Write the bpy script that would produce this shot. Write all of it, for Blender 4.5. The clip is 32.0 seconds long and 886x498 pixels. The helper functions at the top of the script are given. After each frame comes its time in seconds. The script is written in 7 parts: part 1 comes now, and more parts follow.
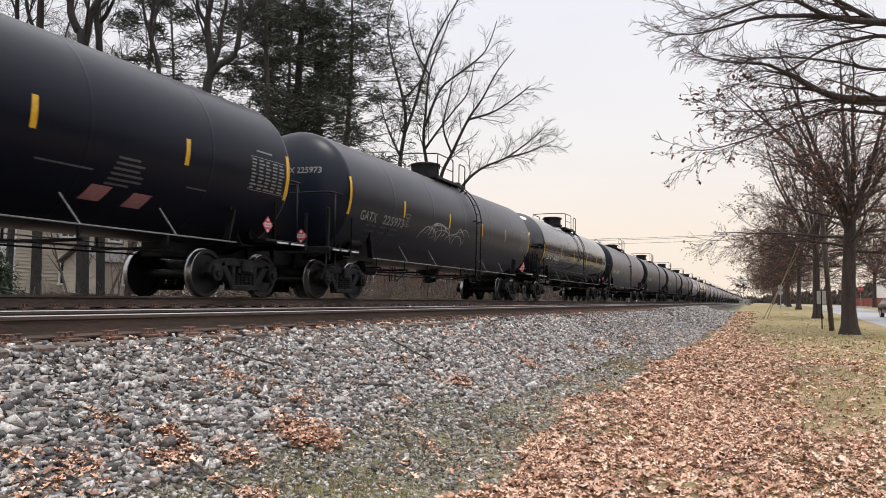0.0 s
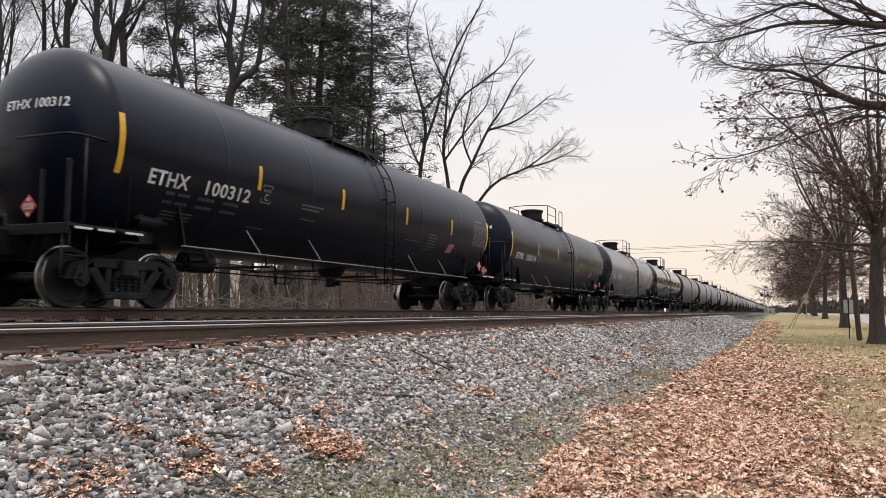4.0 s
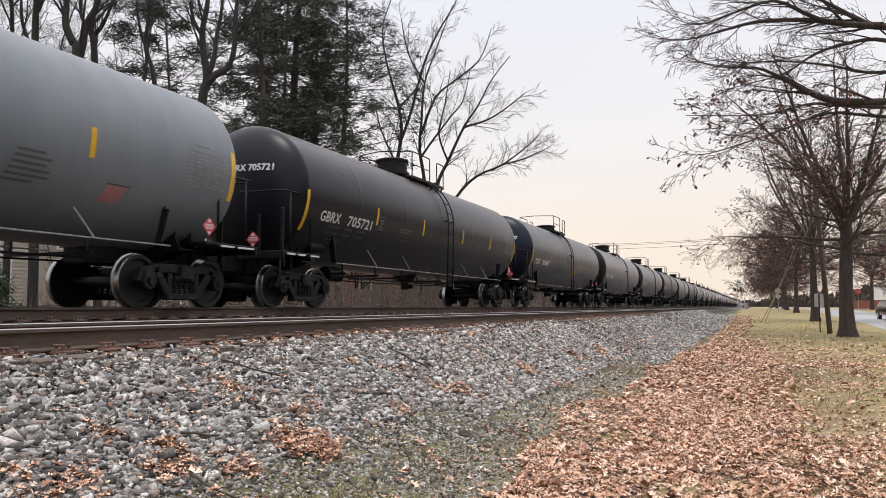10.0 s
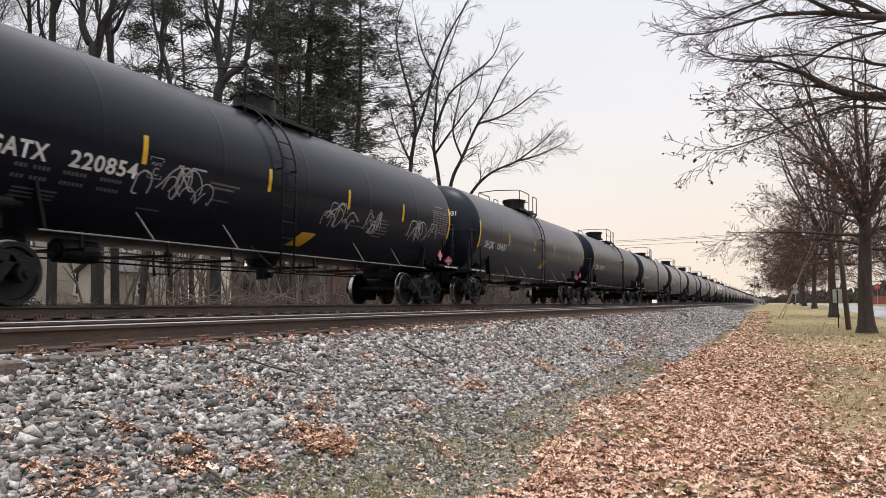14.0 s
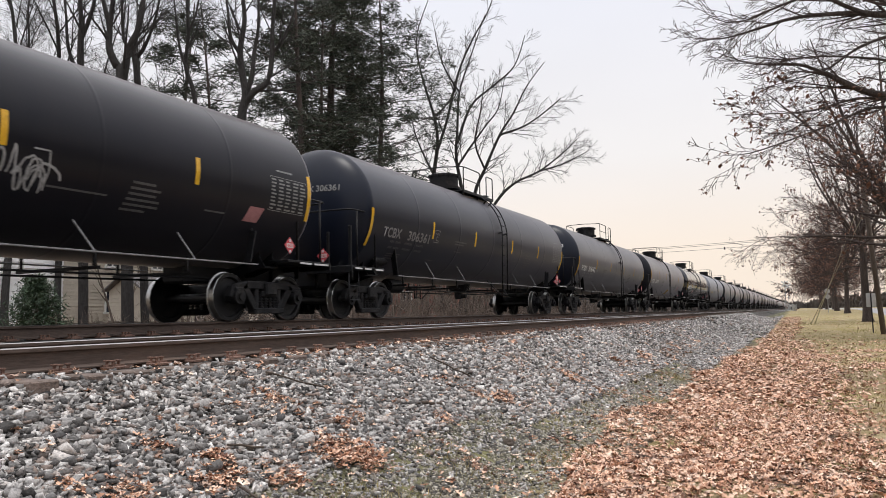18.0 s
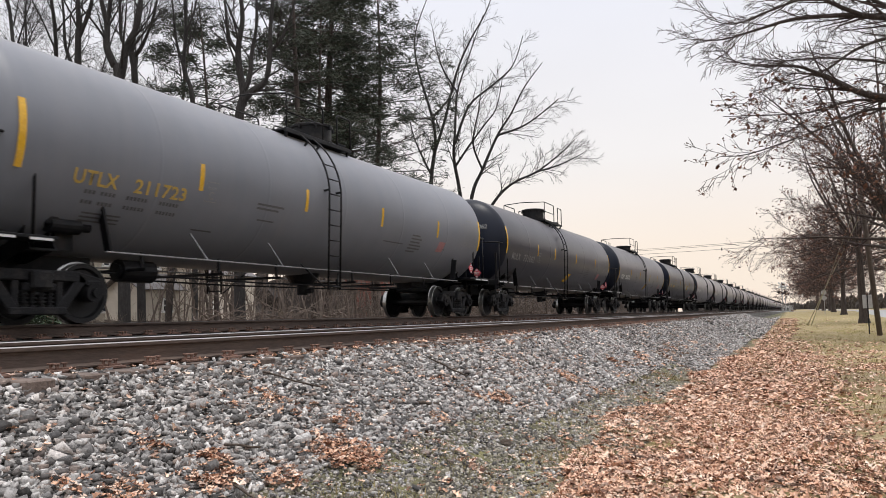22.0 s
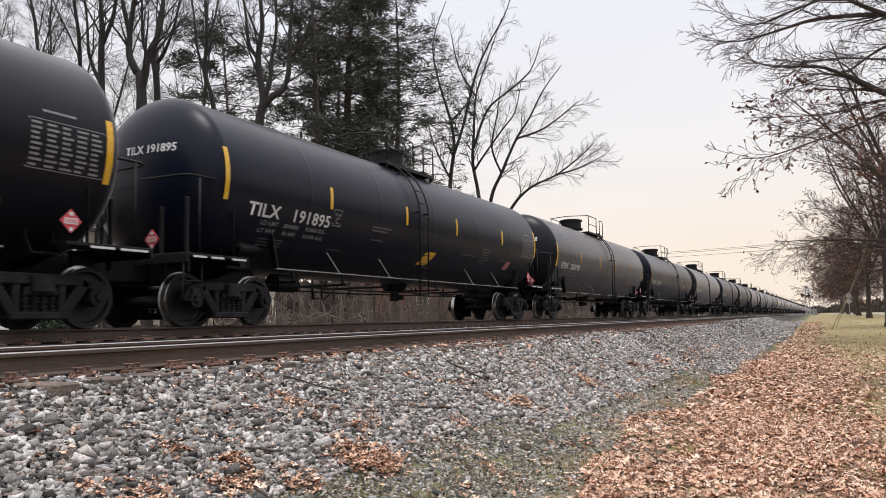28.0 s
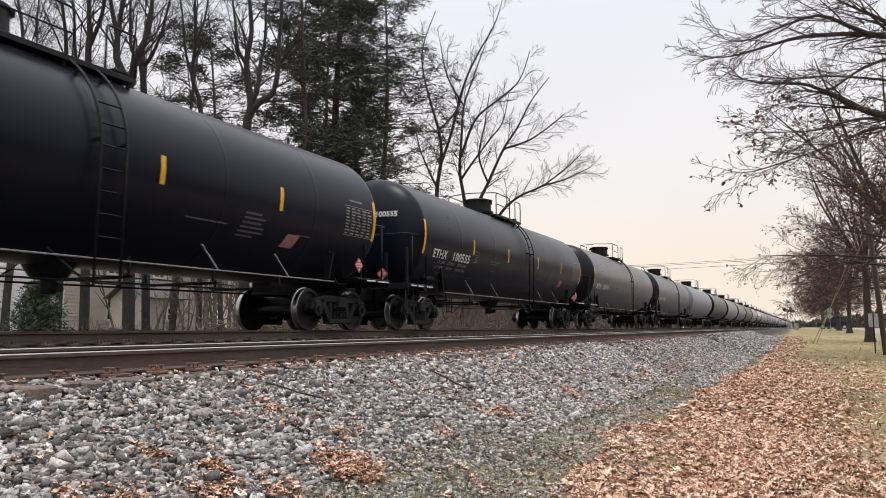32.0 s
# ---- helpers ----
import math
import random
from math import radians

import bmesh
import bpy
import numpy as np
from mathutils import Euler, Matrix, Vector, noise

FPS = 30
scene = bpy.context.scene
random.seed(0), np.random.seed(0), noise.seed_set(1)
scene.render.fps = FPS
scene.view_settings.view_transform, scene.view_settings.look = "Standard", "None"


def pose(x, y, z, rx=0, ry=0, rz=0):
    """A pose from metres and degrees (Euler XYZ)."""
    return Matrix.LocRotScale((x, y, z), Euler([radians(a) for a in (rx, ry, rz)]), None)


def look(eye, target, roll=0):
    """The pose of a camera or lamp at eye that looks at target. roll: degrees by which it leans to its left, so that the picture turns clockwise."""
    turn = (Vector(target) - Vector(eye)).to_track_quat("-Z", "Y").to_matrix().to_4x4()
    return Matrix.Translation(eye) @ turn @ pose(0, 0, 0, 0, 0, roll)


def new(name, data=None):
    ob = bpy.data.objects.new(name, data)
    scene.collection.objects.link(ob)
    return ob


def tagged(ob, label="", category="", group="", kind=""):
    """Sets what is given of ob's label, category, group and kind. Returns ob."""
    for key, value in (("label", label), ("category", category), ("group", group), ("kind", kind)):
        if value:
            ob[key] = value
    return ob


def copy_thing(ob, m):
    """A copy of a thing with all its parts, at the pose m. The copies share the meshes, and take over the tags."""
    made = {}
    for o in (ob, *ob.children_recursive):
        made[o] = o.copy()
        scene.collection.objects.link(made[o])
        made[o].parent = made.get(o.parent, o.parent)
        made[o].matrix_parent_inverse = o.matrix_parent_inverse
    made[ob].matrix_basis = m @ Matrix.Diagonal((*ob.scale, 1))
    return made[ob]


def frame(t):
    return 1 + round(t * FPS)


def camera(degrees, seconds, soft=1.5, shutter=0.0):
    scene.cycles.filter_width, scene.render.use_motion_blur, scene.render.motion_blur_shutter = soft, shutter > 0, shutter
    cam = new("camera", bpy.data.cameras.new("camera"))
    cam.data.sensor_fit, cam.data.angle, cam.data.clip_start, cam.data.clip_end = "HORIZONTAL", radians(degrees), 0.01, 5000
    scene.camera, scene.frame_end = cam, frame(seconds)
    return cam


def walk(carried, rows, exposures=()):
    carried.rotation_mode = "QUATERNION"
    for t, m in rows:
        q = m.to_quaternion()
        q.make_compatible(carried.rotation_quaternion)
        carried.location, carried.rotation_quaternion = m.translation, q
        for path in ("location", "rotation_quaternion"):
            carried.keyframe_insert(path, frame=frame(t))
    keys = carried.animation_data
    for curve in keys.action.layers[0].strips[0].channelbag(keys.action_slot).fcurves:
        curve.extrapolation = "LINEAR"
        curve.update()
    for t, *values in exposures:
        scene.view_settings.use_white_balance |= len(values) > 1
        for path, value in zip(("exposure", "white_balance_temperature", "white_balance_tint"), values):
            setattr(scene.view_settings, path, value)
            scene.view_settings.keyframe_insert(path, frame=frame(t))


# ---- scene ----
# The camera: a hand-held phone at a standing height, turned but hardly moved
EYE = (0.0, 0.0, 1.55)
TURNS = [
    (0, 22.67, 3.82, 0.76), (0.5, 23.62, 4.20, 0.60), (1, 24.37, 4.47, 0.68), (1.5, 24.95, 4.52, 0.71),
    (2, 25.39, 4.58, 0.77), (2.5, 25.31, 4.57, 0.75), (3, 24.94, 4.56, 0.74), (3.5, 24.40, 4.59, 0.75),
    (5.5, 24.36, 4.64, 0.04), (6, 24.20, 4.53, 0.14), (6.5, 23.88, 4.44, 0.36), (7, 23.48, 4.43, 0.53),
    (7.5, 23.26, 4.45, 0.58), (8, 23.03, 4.44, 0.53), (8.5, 22.87, 4.42, 0.43), (9, 22.69, 4.41, 0.20),
    (9.5, 22.56, 4.41, 0.06), (10, 22.47, 4.40, 0.04), (10.5, 22.45, 4.31, 0.13), (11, 22.50, 4.23, 0.29),
    (11.5, 22.60, 4.21, 0.34), (12, 22.78, 4.21, 0.31), (12.5, 22.99, 4.22, 0.27), (13, 23.16, 4.24, 0.11),
    (13.5, 23.35, 4.20, 0.05), (14, 23.58, 4.17, -0.13), (14.5, 23.86, 4.12, -0.31), (16.5, 25.12, 4.96, -1.27),
    (17, 25.29, 5.12, -1.21), (17.5, 25.42, 5.16, -1.17), (18, 25.47, 5.10, -1.20), (18.5, 25.45, 5.09, -1.27),
    (19, 25.44, 5.12, -1.25), (19.5, 25.40, 5.21, -1.27), (20, 25.39, 5.27, -1.30), (20.5, 25.35, 5.27, -1.19),
    (21, 25.32, 5.21, -1.06), (21.5, 25.30, 5.17, -1.07), (22, 25.27, 5.11, -1.04), (22.5, 25.23, 5.07, -1.11),
    (23, 25.23, 4.97, -1.23), (23.5, 25.26, 4.88, -1.40), (24, 25.22, 4.75, -1.58), (24.5, 25.14, 4.68, -1.57),
    (25, 25.07, 4.68, -1.57), (25.5, 25.14, 4.74, -1.56), (27.5, 26.68, 5.31, -1.12), (28, 26.74, 5.44, -1.11),
    (28.5, 26.51, 5.58, -1.05), (29, 26.20, 5.76, -0.97), (29.5, 25.98, 5.90, -0.75), (30, 25.96, 6.01, -0.50),
    (30.5, 25.91, 6.08, -0.39), (31, 25.87, 6.07, -0.20), (31.5, 25.81, 6.04, -0.16), (32, 25.62, 6.09, -0.22),
]


def aim(yaw, pitch, roll):
    """Yaw to the left of the track's line, pitch up, roll to the left, in degrees."""
    a, b = radians(yaw), radians(pitch)
    way = Vector((-math.sin(a) * math.cos(b), math.cos(a) * math.cos(b), math.sin(b)))
    return look(EYE, Vector(EYE) + way * 10, roll)


cam = camera(61.4, 32.0, soft=0.55, shutter=0.06)
walk(cam, [(t, aim(y, p, r)) for t, y, p, r in TURNS], exposures=[(0, 0.2), (32, 0.2)])

# ---- light: a bright overcast winter sky, a soft low glow towards the horizon ----
world = bpy.data.worlds.new("overcast_sky")
scene.world = world
world.use_nodes = True
wn, wl = world.node_tree.nodes, world.node_tree.links
wn.clear()
w_out = wn.new("ShaderNodeOutputWorld")
w_bg = wn.new("ShaderNodeBackground")
w_sky = wn.new("ShaderNodeTexSky")
w_sky.sky_type = "NISHITA"
w_sky.sun_disc = False
w_sky.sun_elevation, w_sky.sun_rotation = radians(79), radians(145)
w_co = wn.new("ShaderNodeTexCoord")
w_sep = wn.new("ShaderNodeSeparateXYZ")
w_ramp = wn.new("ShaderNodeValToRGB")
w_noise = wn.new("ShaderNodeTexNoise")
w_noise.inputs["Scale"].default_value = 2.2
w_noise.inputs["Detail"].default_value = 4
w_map = wn.new("ShaderNodeMapping")
w_map.inputs["Scale"].default_value = (1, 1, 3)
w_cloud = wn.new("ShaderNodeMapRange")
w_cloud.inputs["To Min"].default_value, w_cloud.inputs["To Max"].default_value = 0.94, 1.06
w_mul = wn.new("ShaderNodeVectorMath")
w_mul.operation = "SCALE"
w_mix = wn.new("ShaderNodeMix")
w_mix.data_type = "RGBA"
w_mix.inputs["Factor"].default_value = 0.96
ramp = w_ramp.color_ramp
ramp.elements[0].position, ramp.elements[0].color = 0.0, (9.2, 7.9, 6.7, 1)
ramp.elements[1].position, ramp.elements[1].color = 1.0, (17.5, 17.5, 18.3, 1)
for where, colour in ((0.08, (9.3, 8.1, 7.0, 1)), (0.2, (8.7, 8.4, 8.3, 1)), (0.4, (8.2, 8.3, 9.0, 1)), (0.66, (13.0, 13.0, 13.8, 1))):
    el = ramp.elements.new(where)
    el.color = colour
wl.new(w_co.outputs["Generated"], w_sep.inputs[0])
wl.new(w_sep.outputs["Z"], w_ramp.inputs[0])
wl.new(w_co.outputs["Generated"], w_map.inputs["Vector"])
wl.new(w_map.outputs[0], w_noise.inputs["Vector"])
wl.new(w_noise.outputs[0], w_cloud.inputs["Value"])
wl.new(w_ramp.outputs[0], w_mul.inputs[0])
wl.new(w_cloud.outputs[0], w_mul.inputs["Scale"])
wl.new(w_sky.outputs[0], w_mix.inputs[6])
wl.new(w_mul.outputs[0], w_mix.inputs[7])
wl.new(w_mix.outputs[2], w_bg.inputs["Color"])
w_bg.inputs["Strength"].default_value = 0.094
wl.new(w_bg.outputs[0], w_out.inputs["Surface"])

sun = new("sun", bpy.data.lights.new("sun", "SUN"))
sun.data.energy, sun.data.angle, sun.data.color = 1.35, radians(16), (1.0, 0.96, 0.91)
sun.matrix_world = look((4, 12, 40), (0, 18, 0))


# ---- materials ----
def tree_of(name, rough=0.7, metal=0.0, spec=0.5):
    m = bpy.data.materials.new(name)
    m.use_nodes = True
    b = m.node_tree.nodes["Principled BSDF"]
    b.inputs["Roughness"].default_value, b.inputs["Metallic"].default_value = rough, metal
    b.inputs["Specular IOR Level"].default_value = spec
    return m, m.node_tree.nodes, m.node_tree.links, b


def mix_rgb(nodes, links, fac, a, b):
    n = nodes.new("ShaderNodeMix")
    n.data_type = "RGBA"
    for socket, value in ((0, fac), (6, a), (7, b)):
        if isinstance(value, bpy.types.NodeSocket):
            links.new(value, n.inputs[socket])
        else:
            n.inputs[socket].default_value = value if socket == 0 else (*value, 1)
    return n.outputs[2]


def noise_of(nodes, links, scale, detail=4, lo=0.35, hi=0.65, stretch=(1, 1, 1), rough=0.55):
    """Noise in object space, spread to 0..1 between lo and hi."""
    co, mp = nodes.new("ShaderNodeTexCoord"), nodes.new("ShaderNodeMapping")
    mp.inputs["Scale"].default_value = stretch
    n, r = nodes.new("ShaderNodeTexNoise"), nodes.new("ShaderNodeMapRange")
    n.inputs["Scale"].default_value, n.inputs["Detail"].default_value, n.inputs["Roughness"].default_value = scale, detail, rough
    r.inputs["From Min"].default_value, r.inputs["From Max"].default_value = lo, hi
    links.new(co.outputs["Object"], mp.inputs["Vector"])
    links.new(mp.outputs[0], n.inputs["Vector"])
    links.new(n.outputs[0], r.inputs["Value"])
    return r.outputs[0]


def bumped(nodes, links, b, height, strength=0.3, distance=0.02):
    n = nodes.new("ShaderNodeBump")
    n.inputs["Strength"].default_value, n.inputs["Distance"].default_value = strength, distance
    links.new(height, n.inputs["Height"])
    links.new(n.outputs[0], b.inputs["Normal"])


def surface(name, dark, light, rough=0.8, metal=0.0, scale=8, fine=60, bump=0.3, depth=0.01, wear=None, wear_amount=0.0, stretch=(1, 1, 1), vary=0.0, spec=0.5):
    """Two scales of noise between two colours, with a fine relief and, where asked, patches of wear."""
    m, nodes, links, b = tree_of(name, rough, metal, spec)
    big = noise_of(nodes, links, scale, 5, 0.3, 0.7, stretch)
    small = noise_of(nodes, links, fine, 3, 0.3, 0.7, stretch)
    colour = mix_rgb(nodes, links, big, dark, light)
    dim = mix_rgb(nodes, links, small, tuple(c * 0.7 for c in dark), tuple(min(1, c * 1.2) for c in light))
    colour = mix_rgb(nodes, links, 0.4, colour, dim)
    if wear:
        patch = noise_of(nodes, links, scale * 0.6, 8, 0.62 - 0.2 * wear_amount, 0.72, stretch, 0.65)
        colour = mix_rgb(nodes, links, patch, colour, wear)
    if vary:
        info, hsv, rg = nodes.new("ShaderNodeObjectInfo"), nodes.new("ShaderNodeHueSaturation"), nodes.new("ShaderNodeMapRange")
        rg.inputs["To Min"].default_value, rg.inputs["To Max"].default_value = 1 - vary, 1 + vary
        links.new(info.outputs["Random"], rg.inputs["Value"])
        links.new(rg.outputs[0], hsv.inputs["Value"])
        links.new(colour, hsv.inputs["Color"])
        colour = hsv.outputs[0]
    links.new(colour, b.inputs["Base Color"])
    bumped(nodes, links, b, small, bump, depth)
    return m


def islands(name, colours, rough=0.85, grain=40, bump=0.3):
    """For loose pieces joined in one mesh: each takes its own colour from a ramp."""
    m, nodes, links, b = tree_of(name, rough)
    geo, rp = nodes.new("ShaderNodeNewGeometry"), nodes.new("ShaderNodeValToRGB")
    rp.color_ramp.elements[0].color, rp.color_ramp.elements[1].color = (*colours[0], 1), (*colours[-1], 1)
    for i, c in enumerate(colours[1:-1]):
        rp.color_ramp.elements.new((i + 1) / (len(colours) - 1)).color = (*c, 1)
    links.new(geo.outputs["Random Per Island"], rp.inputs[0])
    small = noise_of(nodes, links, grain, 4, 0.25, 0.75)
    shade = nodes.new("ShaderNodeMapRange")
    shade.inputs["To Min"].default_value, shade.inputs["To Max"].default_value = 0.45, 1.4
    links.new(small, shade.inputs["Value"])
    sc = nodes.new("ShaderNodeVectorMath")
    sc.operation = "SCALE"
    links.new(rp.outputs[0], sc.inputs[0])
    links.new(shade.outputs[0], sc.inputs["Scale"])
    links.new(sc.outputs[0], b.inputs["Base Color"])
    bumped(nodes, links, b, small, bump, 0.01)
    return m


def paint(name, dark, light, rough, dust, dust_amount=0.3, spec=0.32, film=0.2):
    """A tank's paint: streaked down the sides, dusted on its top, with dull and glossy patches."""
    m, nodes, links, b = tree_of(name, rough, 0.0, spec)
    streak = noise_of(nodes, links, 1.6, 6, 0.35, 0.7, (1, 1.6, 0.16))
    cloud = noise_of(nodes, links, 0.55, 5, 0.3, 0.75, (1, 0.5, 1))
    fine = noise_of(nodes, links, 25, 3, 0.3, 0.7)
    c = mix_rgb(nodes, links, cloud, dark, light)
    half = nodes.new("ShaderNodeMath")
    half.operation = "MULTIPLY"
    half.inputs[1].default_value = dust_amount
    links.new(streak, half.inputs[0])
    c = mix_rgb(nodes, links, half.outputs[0], c, dust)
    links.new(c, b.inputs["Base Color"])
    rg = nodes.new("ShaderNodeMapRange")
    rg.inputs["To Min"].default_value, rg.inputs["To Max"].default_value = max(0.05, rough - 0.03), rough + 0.06
    links.new(cloud, rg.inputs["Value"])
    links.new(rg.outputs[0], b.inputs["Roughness"])
    # a film of brake dust and road grime
    b.inputs["Sheen Weight"].default_value, b.inputs["Sheen Roughness"].default_value = film, 0.3
    b.inputs["Sheen Tint"].default_value = (1.0, 0.92, 0.93, 1)
    bumped(nodes, links, b, fine, 0.025, 0.01)
    return m


BLACK = paint("black_tank_paint", (0.003, 0.0047, 0.0125), (0.0058, 0.008, 0.0185), 0.3, (0.008, 0.0087, 0.011), 0.3, 0.17, 0.12)
SATIN = paint("satin_black_tank_paint", (0.006, 0.0072, 0.0165), (0.0115, 0.0135, 0.026), 0.26, (0.014, 0.014, 0.018), 0.25, 0.45, 0.42)
GLOSS = paint("glossy_black_tank_paint", (0.0016, 0.0025, 0.005), (0.0034, 0.0046, 0.0085), 0.09, (0.007, 0.0078, 0.01), 0.2, 1.0, 0.03)
CHARCOAL = paint("faded_charcoal_tank_paint", (0.0048, 0.0072, 0.016), (0.0095, 0.013, 0.0245), 0.31, (0.014, 0.015, 0.018), 0.3, 0.22, 0.3)
BROWN = paint("brown_black_tank_paint", (0.0052, 0.0056, 0.0098), (0.0098, 0.01, 0.0155), 0.3, (0.013, 0.0122, 0.0138), 0.3, 0.2, 0.36)
BLUEGREY = paint("blue_grey_tank_paint", (0.13, 0.15, 0.173), (0.18, 0.2, 0.226), 0.5, (0.26, 0.27, 0.28))
SLATE = paint("slate_grey_tank_paint", (0.145, 0.155, 0.178), (0.205, 0.217, 0.247), 0.45, (0.22, 0.22, 0.23))
# pale, with the bright highlight along the side rail put into its colour
RAIL_GREY = surface("worn_grey_steel", (0.16, 0.16, 0.165), (0.3, 0.3, 0.305), 0.45, 0.3, 8, 50, 0.1)
STEEL_BLACK = surface("black_painted_steel", (0.004, 0.0043, 0.0055), (0.01, 0.0102, 0.012), 0.5, 0, 6, 50, 0.2, wear=(0.03, 0.026, 0.024), wear_amount=0.4, spec=0.22)
TRUCK_STEEL = surface("dusty_cast_steel", (0.006, 0.0062, 0.0075), (0.018, 0.0175, 0.019), 0.6, 0, 7, 45, 0.4, wear=(0.045, 0.04, 0.037), wear_amount=0.5, spec=0.25)
WHEEL_STEEL = surface("dark_wheel_steel", (0.005, 0.005, 0.006), (0.014, 0.0135, 0.0145), 0.5, 0.2, 6, 40, 0.3)
TREAD = surface("bright_wheel_tread", (0.35, 0.34, 0.33), (0.5, 0.5, 0.49), 0.3, 1.0, 20, 80, 0.1)
RAIL_SIDE = surface("rusty_rail_steel", (0.06, 0.042, 0.034), (0.11, 0.078, 0.062), 0.85, 0.0, 3, 40, 0.3, wear=(0.14, 0.085, 0.06), wear_amount=0.4, stretch=(1, 0.2, 1))
RAIL_TOP = surface("polished_rail_top", (0.3, 0.285, 0.275), (0.46, 0.44, 0.425), 0.3, 1.0, 10, 60, 0.05, stretch=(1, 0.05, 1))
TIE_WOOD = surface("weathered_tie_timber", (0.07, 0.055, 0.048), (0.17, 0.13, 0.11), 0.95, 0, 5, 40, 0.6, stretch=(0.15, 1, 1), vary=0.25)
PLATE_RUST = surface("rusty_tie_plate", (0.11, 0.066, 0.052), (0.25, 0.145, 0.108), 0.9, 0, 12, 60, 0.4, vary=0.2)
YELLOW = surface("yellow_reflective_tape", (0.6, 0.33, 0.02), (0.74, 0.44, 0.04), 0.14, 0, 6, 40, 0.02)
WHITE_MARK = surface("white_stencil_paint", (0.55, 0.55, 0.55), (0.72, 0.72, 0.71), 0.6, 0, 9, 70, 0.05)
GREY_MARK = surface("worn_white_stencil", (0.14, 0.14, 0.14), (0.27, 0.27, 0.27), 0.6, 0, 12, 70, 0.05)
GOLD_MARK = surface("gold_stencil_paint", (0.42, 0.28, 0.06), (0.55, 0.38, 0.1), 0.6, 0, 9, 60, 0.05)
RED_MARK = surface("red_placard", (0.5, 0.05, 0.07), (0.62, 0.09, 0.11), 0.5, 0, 9, 60, 0.05)
PINK_MARK = surface("faded_red_placard", (0.3, 0.12, 0.13), (0.42, 0.2, 0.2), 0.6, 0, 9, 60, 0.05)


# ---- making meshes ----
def part(name, bm, material, parent, label="", at=None):
    """Links a bmesh as one mesh object under its thing."""
    me = bpy.data.meshes.new(name)
    bm.to_mesh(me)
    bm.free()
    return placed(name, me, material, parent, label, at)


def placed(name, me, material, parent, label="", at=None):
    if material and not me.materials:
        me.materials.append(material)
    ob = new(name, me)
    ob.parent = parent
    if at is not None:
        ob.matrix_basis = at
    if label:
        ob["label"] = label
    return ob


def smooth(bm, angle=40):
    lim = radians(angle)
    for f in bm.faces:
        f.smooth = True
    for e in bm.edges:
        if len(e.link_faces) != 2 or e.calc_face_angle(0) > lim:
            e.smooth = False
    return bm


def box(bm, size, at=(0, 0, 0), turn=(0, 0, 0), bevel=0.0):
    m = pose(*at, *turn) @ Matrix.Diagonal((*size, 1))
    made = bmesh.ops.create_cube(bm, size=1, matrix=m)["verts"]
    if bevel:
        edges = list({e for v in made for e in v.link_edges})
        bmesh.ops.bevel(bm, geom=edges, offset=bevel, segments=1, affect="EDGES", profile=0.5)
    return bm


def drum(bm, r, depth, at=(0, 0, 0), turn=(0, 0, 0), seg=20, r2=None):
    bmesh.ops.create_cone(bm, cap_ends=True, segments=seg, radius1=r, radius2=r if r2 is None else r2, depth=depth, matrix=pose(*at, *turn))
    return bm


def pipe(bm, points, r, seg=6):
    """A tube through the points, with mitred joints."""
    pts = [Vector(p) for p in points]
    rings = []
    for i, p in enumerate(pts):
        a = (p - pts[i - 1]).normalized() if i else (pts[1] - p).normalized()
        b = (pts[i + 1] - p).normalized() if i < len(pts) - 1 else a
        d = (a + b).normalized() if (a + b).length > 1e-6 else a
        side = d.orthogonal().normalized() if not rings else (last - last.dot(d) * d).normalized()
        last = side
        up = d.cross(side)
        k = 1 / max(0.5, d.dot(a))
        rings.append([bm.verts.new(p + r * k ** 0.5 * (math.cos(q) * side + math.sin(q) * up)) for q in (2 * math.pi * j / seg for j in range(seg))])
    for r0, r1 in zip(rings, rings[1:]):
        for j in range(seg):
            bm.faces.new((r0[j], r0[(j + 1) % seg], r1[(j + 1) % seg], r1[j])).smooth = True
    bm.faces.new(rings[0][::-1])
    bm.faces.new(rings[-1])
    return bm


def rounded(points, r, steps=3):
    """The points with each inner corner rounded by r."""
    pts = [Vector(p) for p in points]
    out = [pts[0]]
    for a, b, c in zip(pts, pts[1:], pts[2:]):
        u, w = (a - b).normalized(), (c - b).normalized()
        p, q = b + u * r, b + w * r
        for i in range(steps + 1):
            t = i / steps
            out.append((1 - t) ** 2 * p + 2 * t * (1 - t) * b + t * t * q)
    return out + [pts[-1]]


def curve_through(points, n):
    """A smooth line through the points, n steps between each pair."""
    p = np.array([points[0], *points, points[-1]], float)
    out = []
    for k in range(1, len(p) - 2):
        for t in np.arange(n) / n:
            a, b, c, d = p[k - 1:k + 3]
            out.append(0.5 * (2 * b + (c - a) * t + (2 * a - 5 * b + 4 * c - d) * t * t + (3 * b - a - 3 * c + d) * t ** 3))
    return np.array([*out, p[-1]])


def extrude_profile(bm, outline, y0, y1, caps=True):
    """A closed outline in x and z drawn out along y."""
    a = [bm.verts.new((x, y0, z)) for x, z in outline]
    b = [bm.verts.new((x, y1, z)) for x, z in outline]
    n = len(outline)
    faces = [bm.faces.new((a[i], a[(i + 1) % n], b[(i + 1) % n], b[i])) for i in range(n)]
    if caps:
        bm.faces.new(a[::-1])
        bm.faces.new(b)
    return faces


def sheet_mesh(name, verts, faces, material, smooth_faces=False):
    me = bpy.data.meshes.new(name)
    me.from_pydata(verts, [], faces)
    me.materials.append(material)
    if smooth_faces:
        me.shade_smooth()
    return me


def thing(name, label, category, at=None, group="", kind=""):
    ob = new(name)
    if at is not None:
        ob.matrix_basis = at
    return tagged(ob, label, category, group, kind)


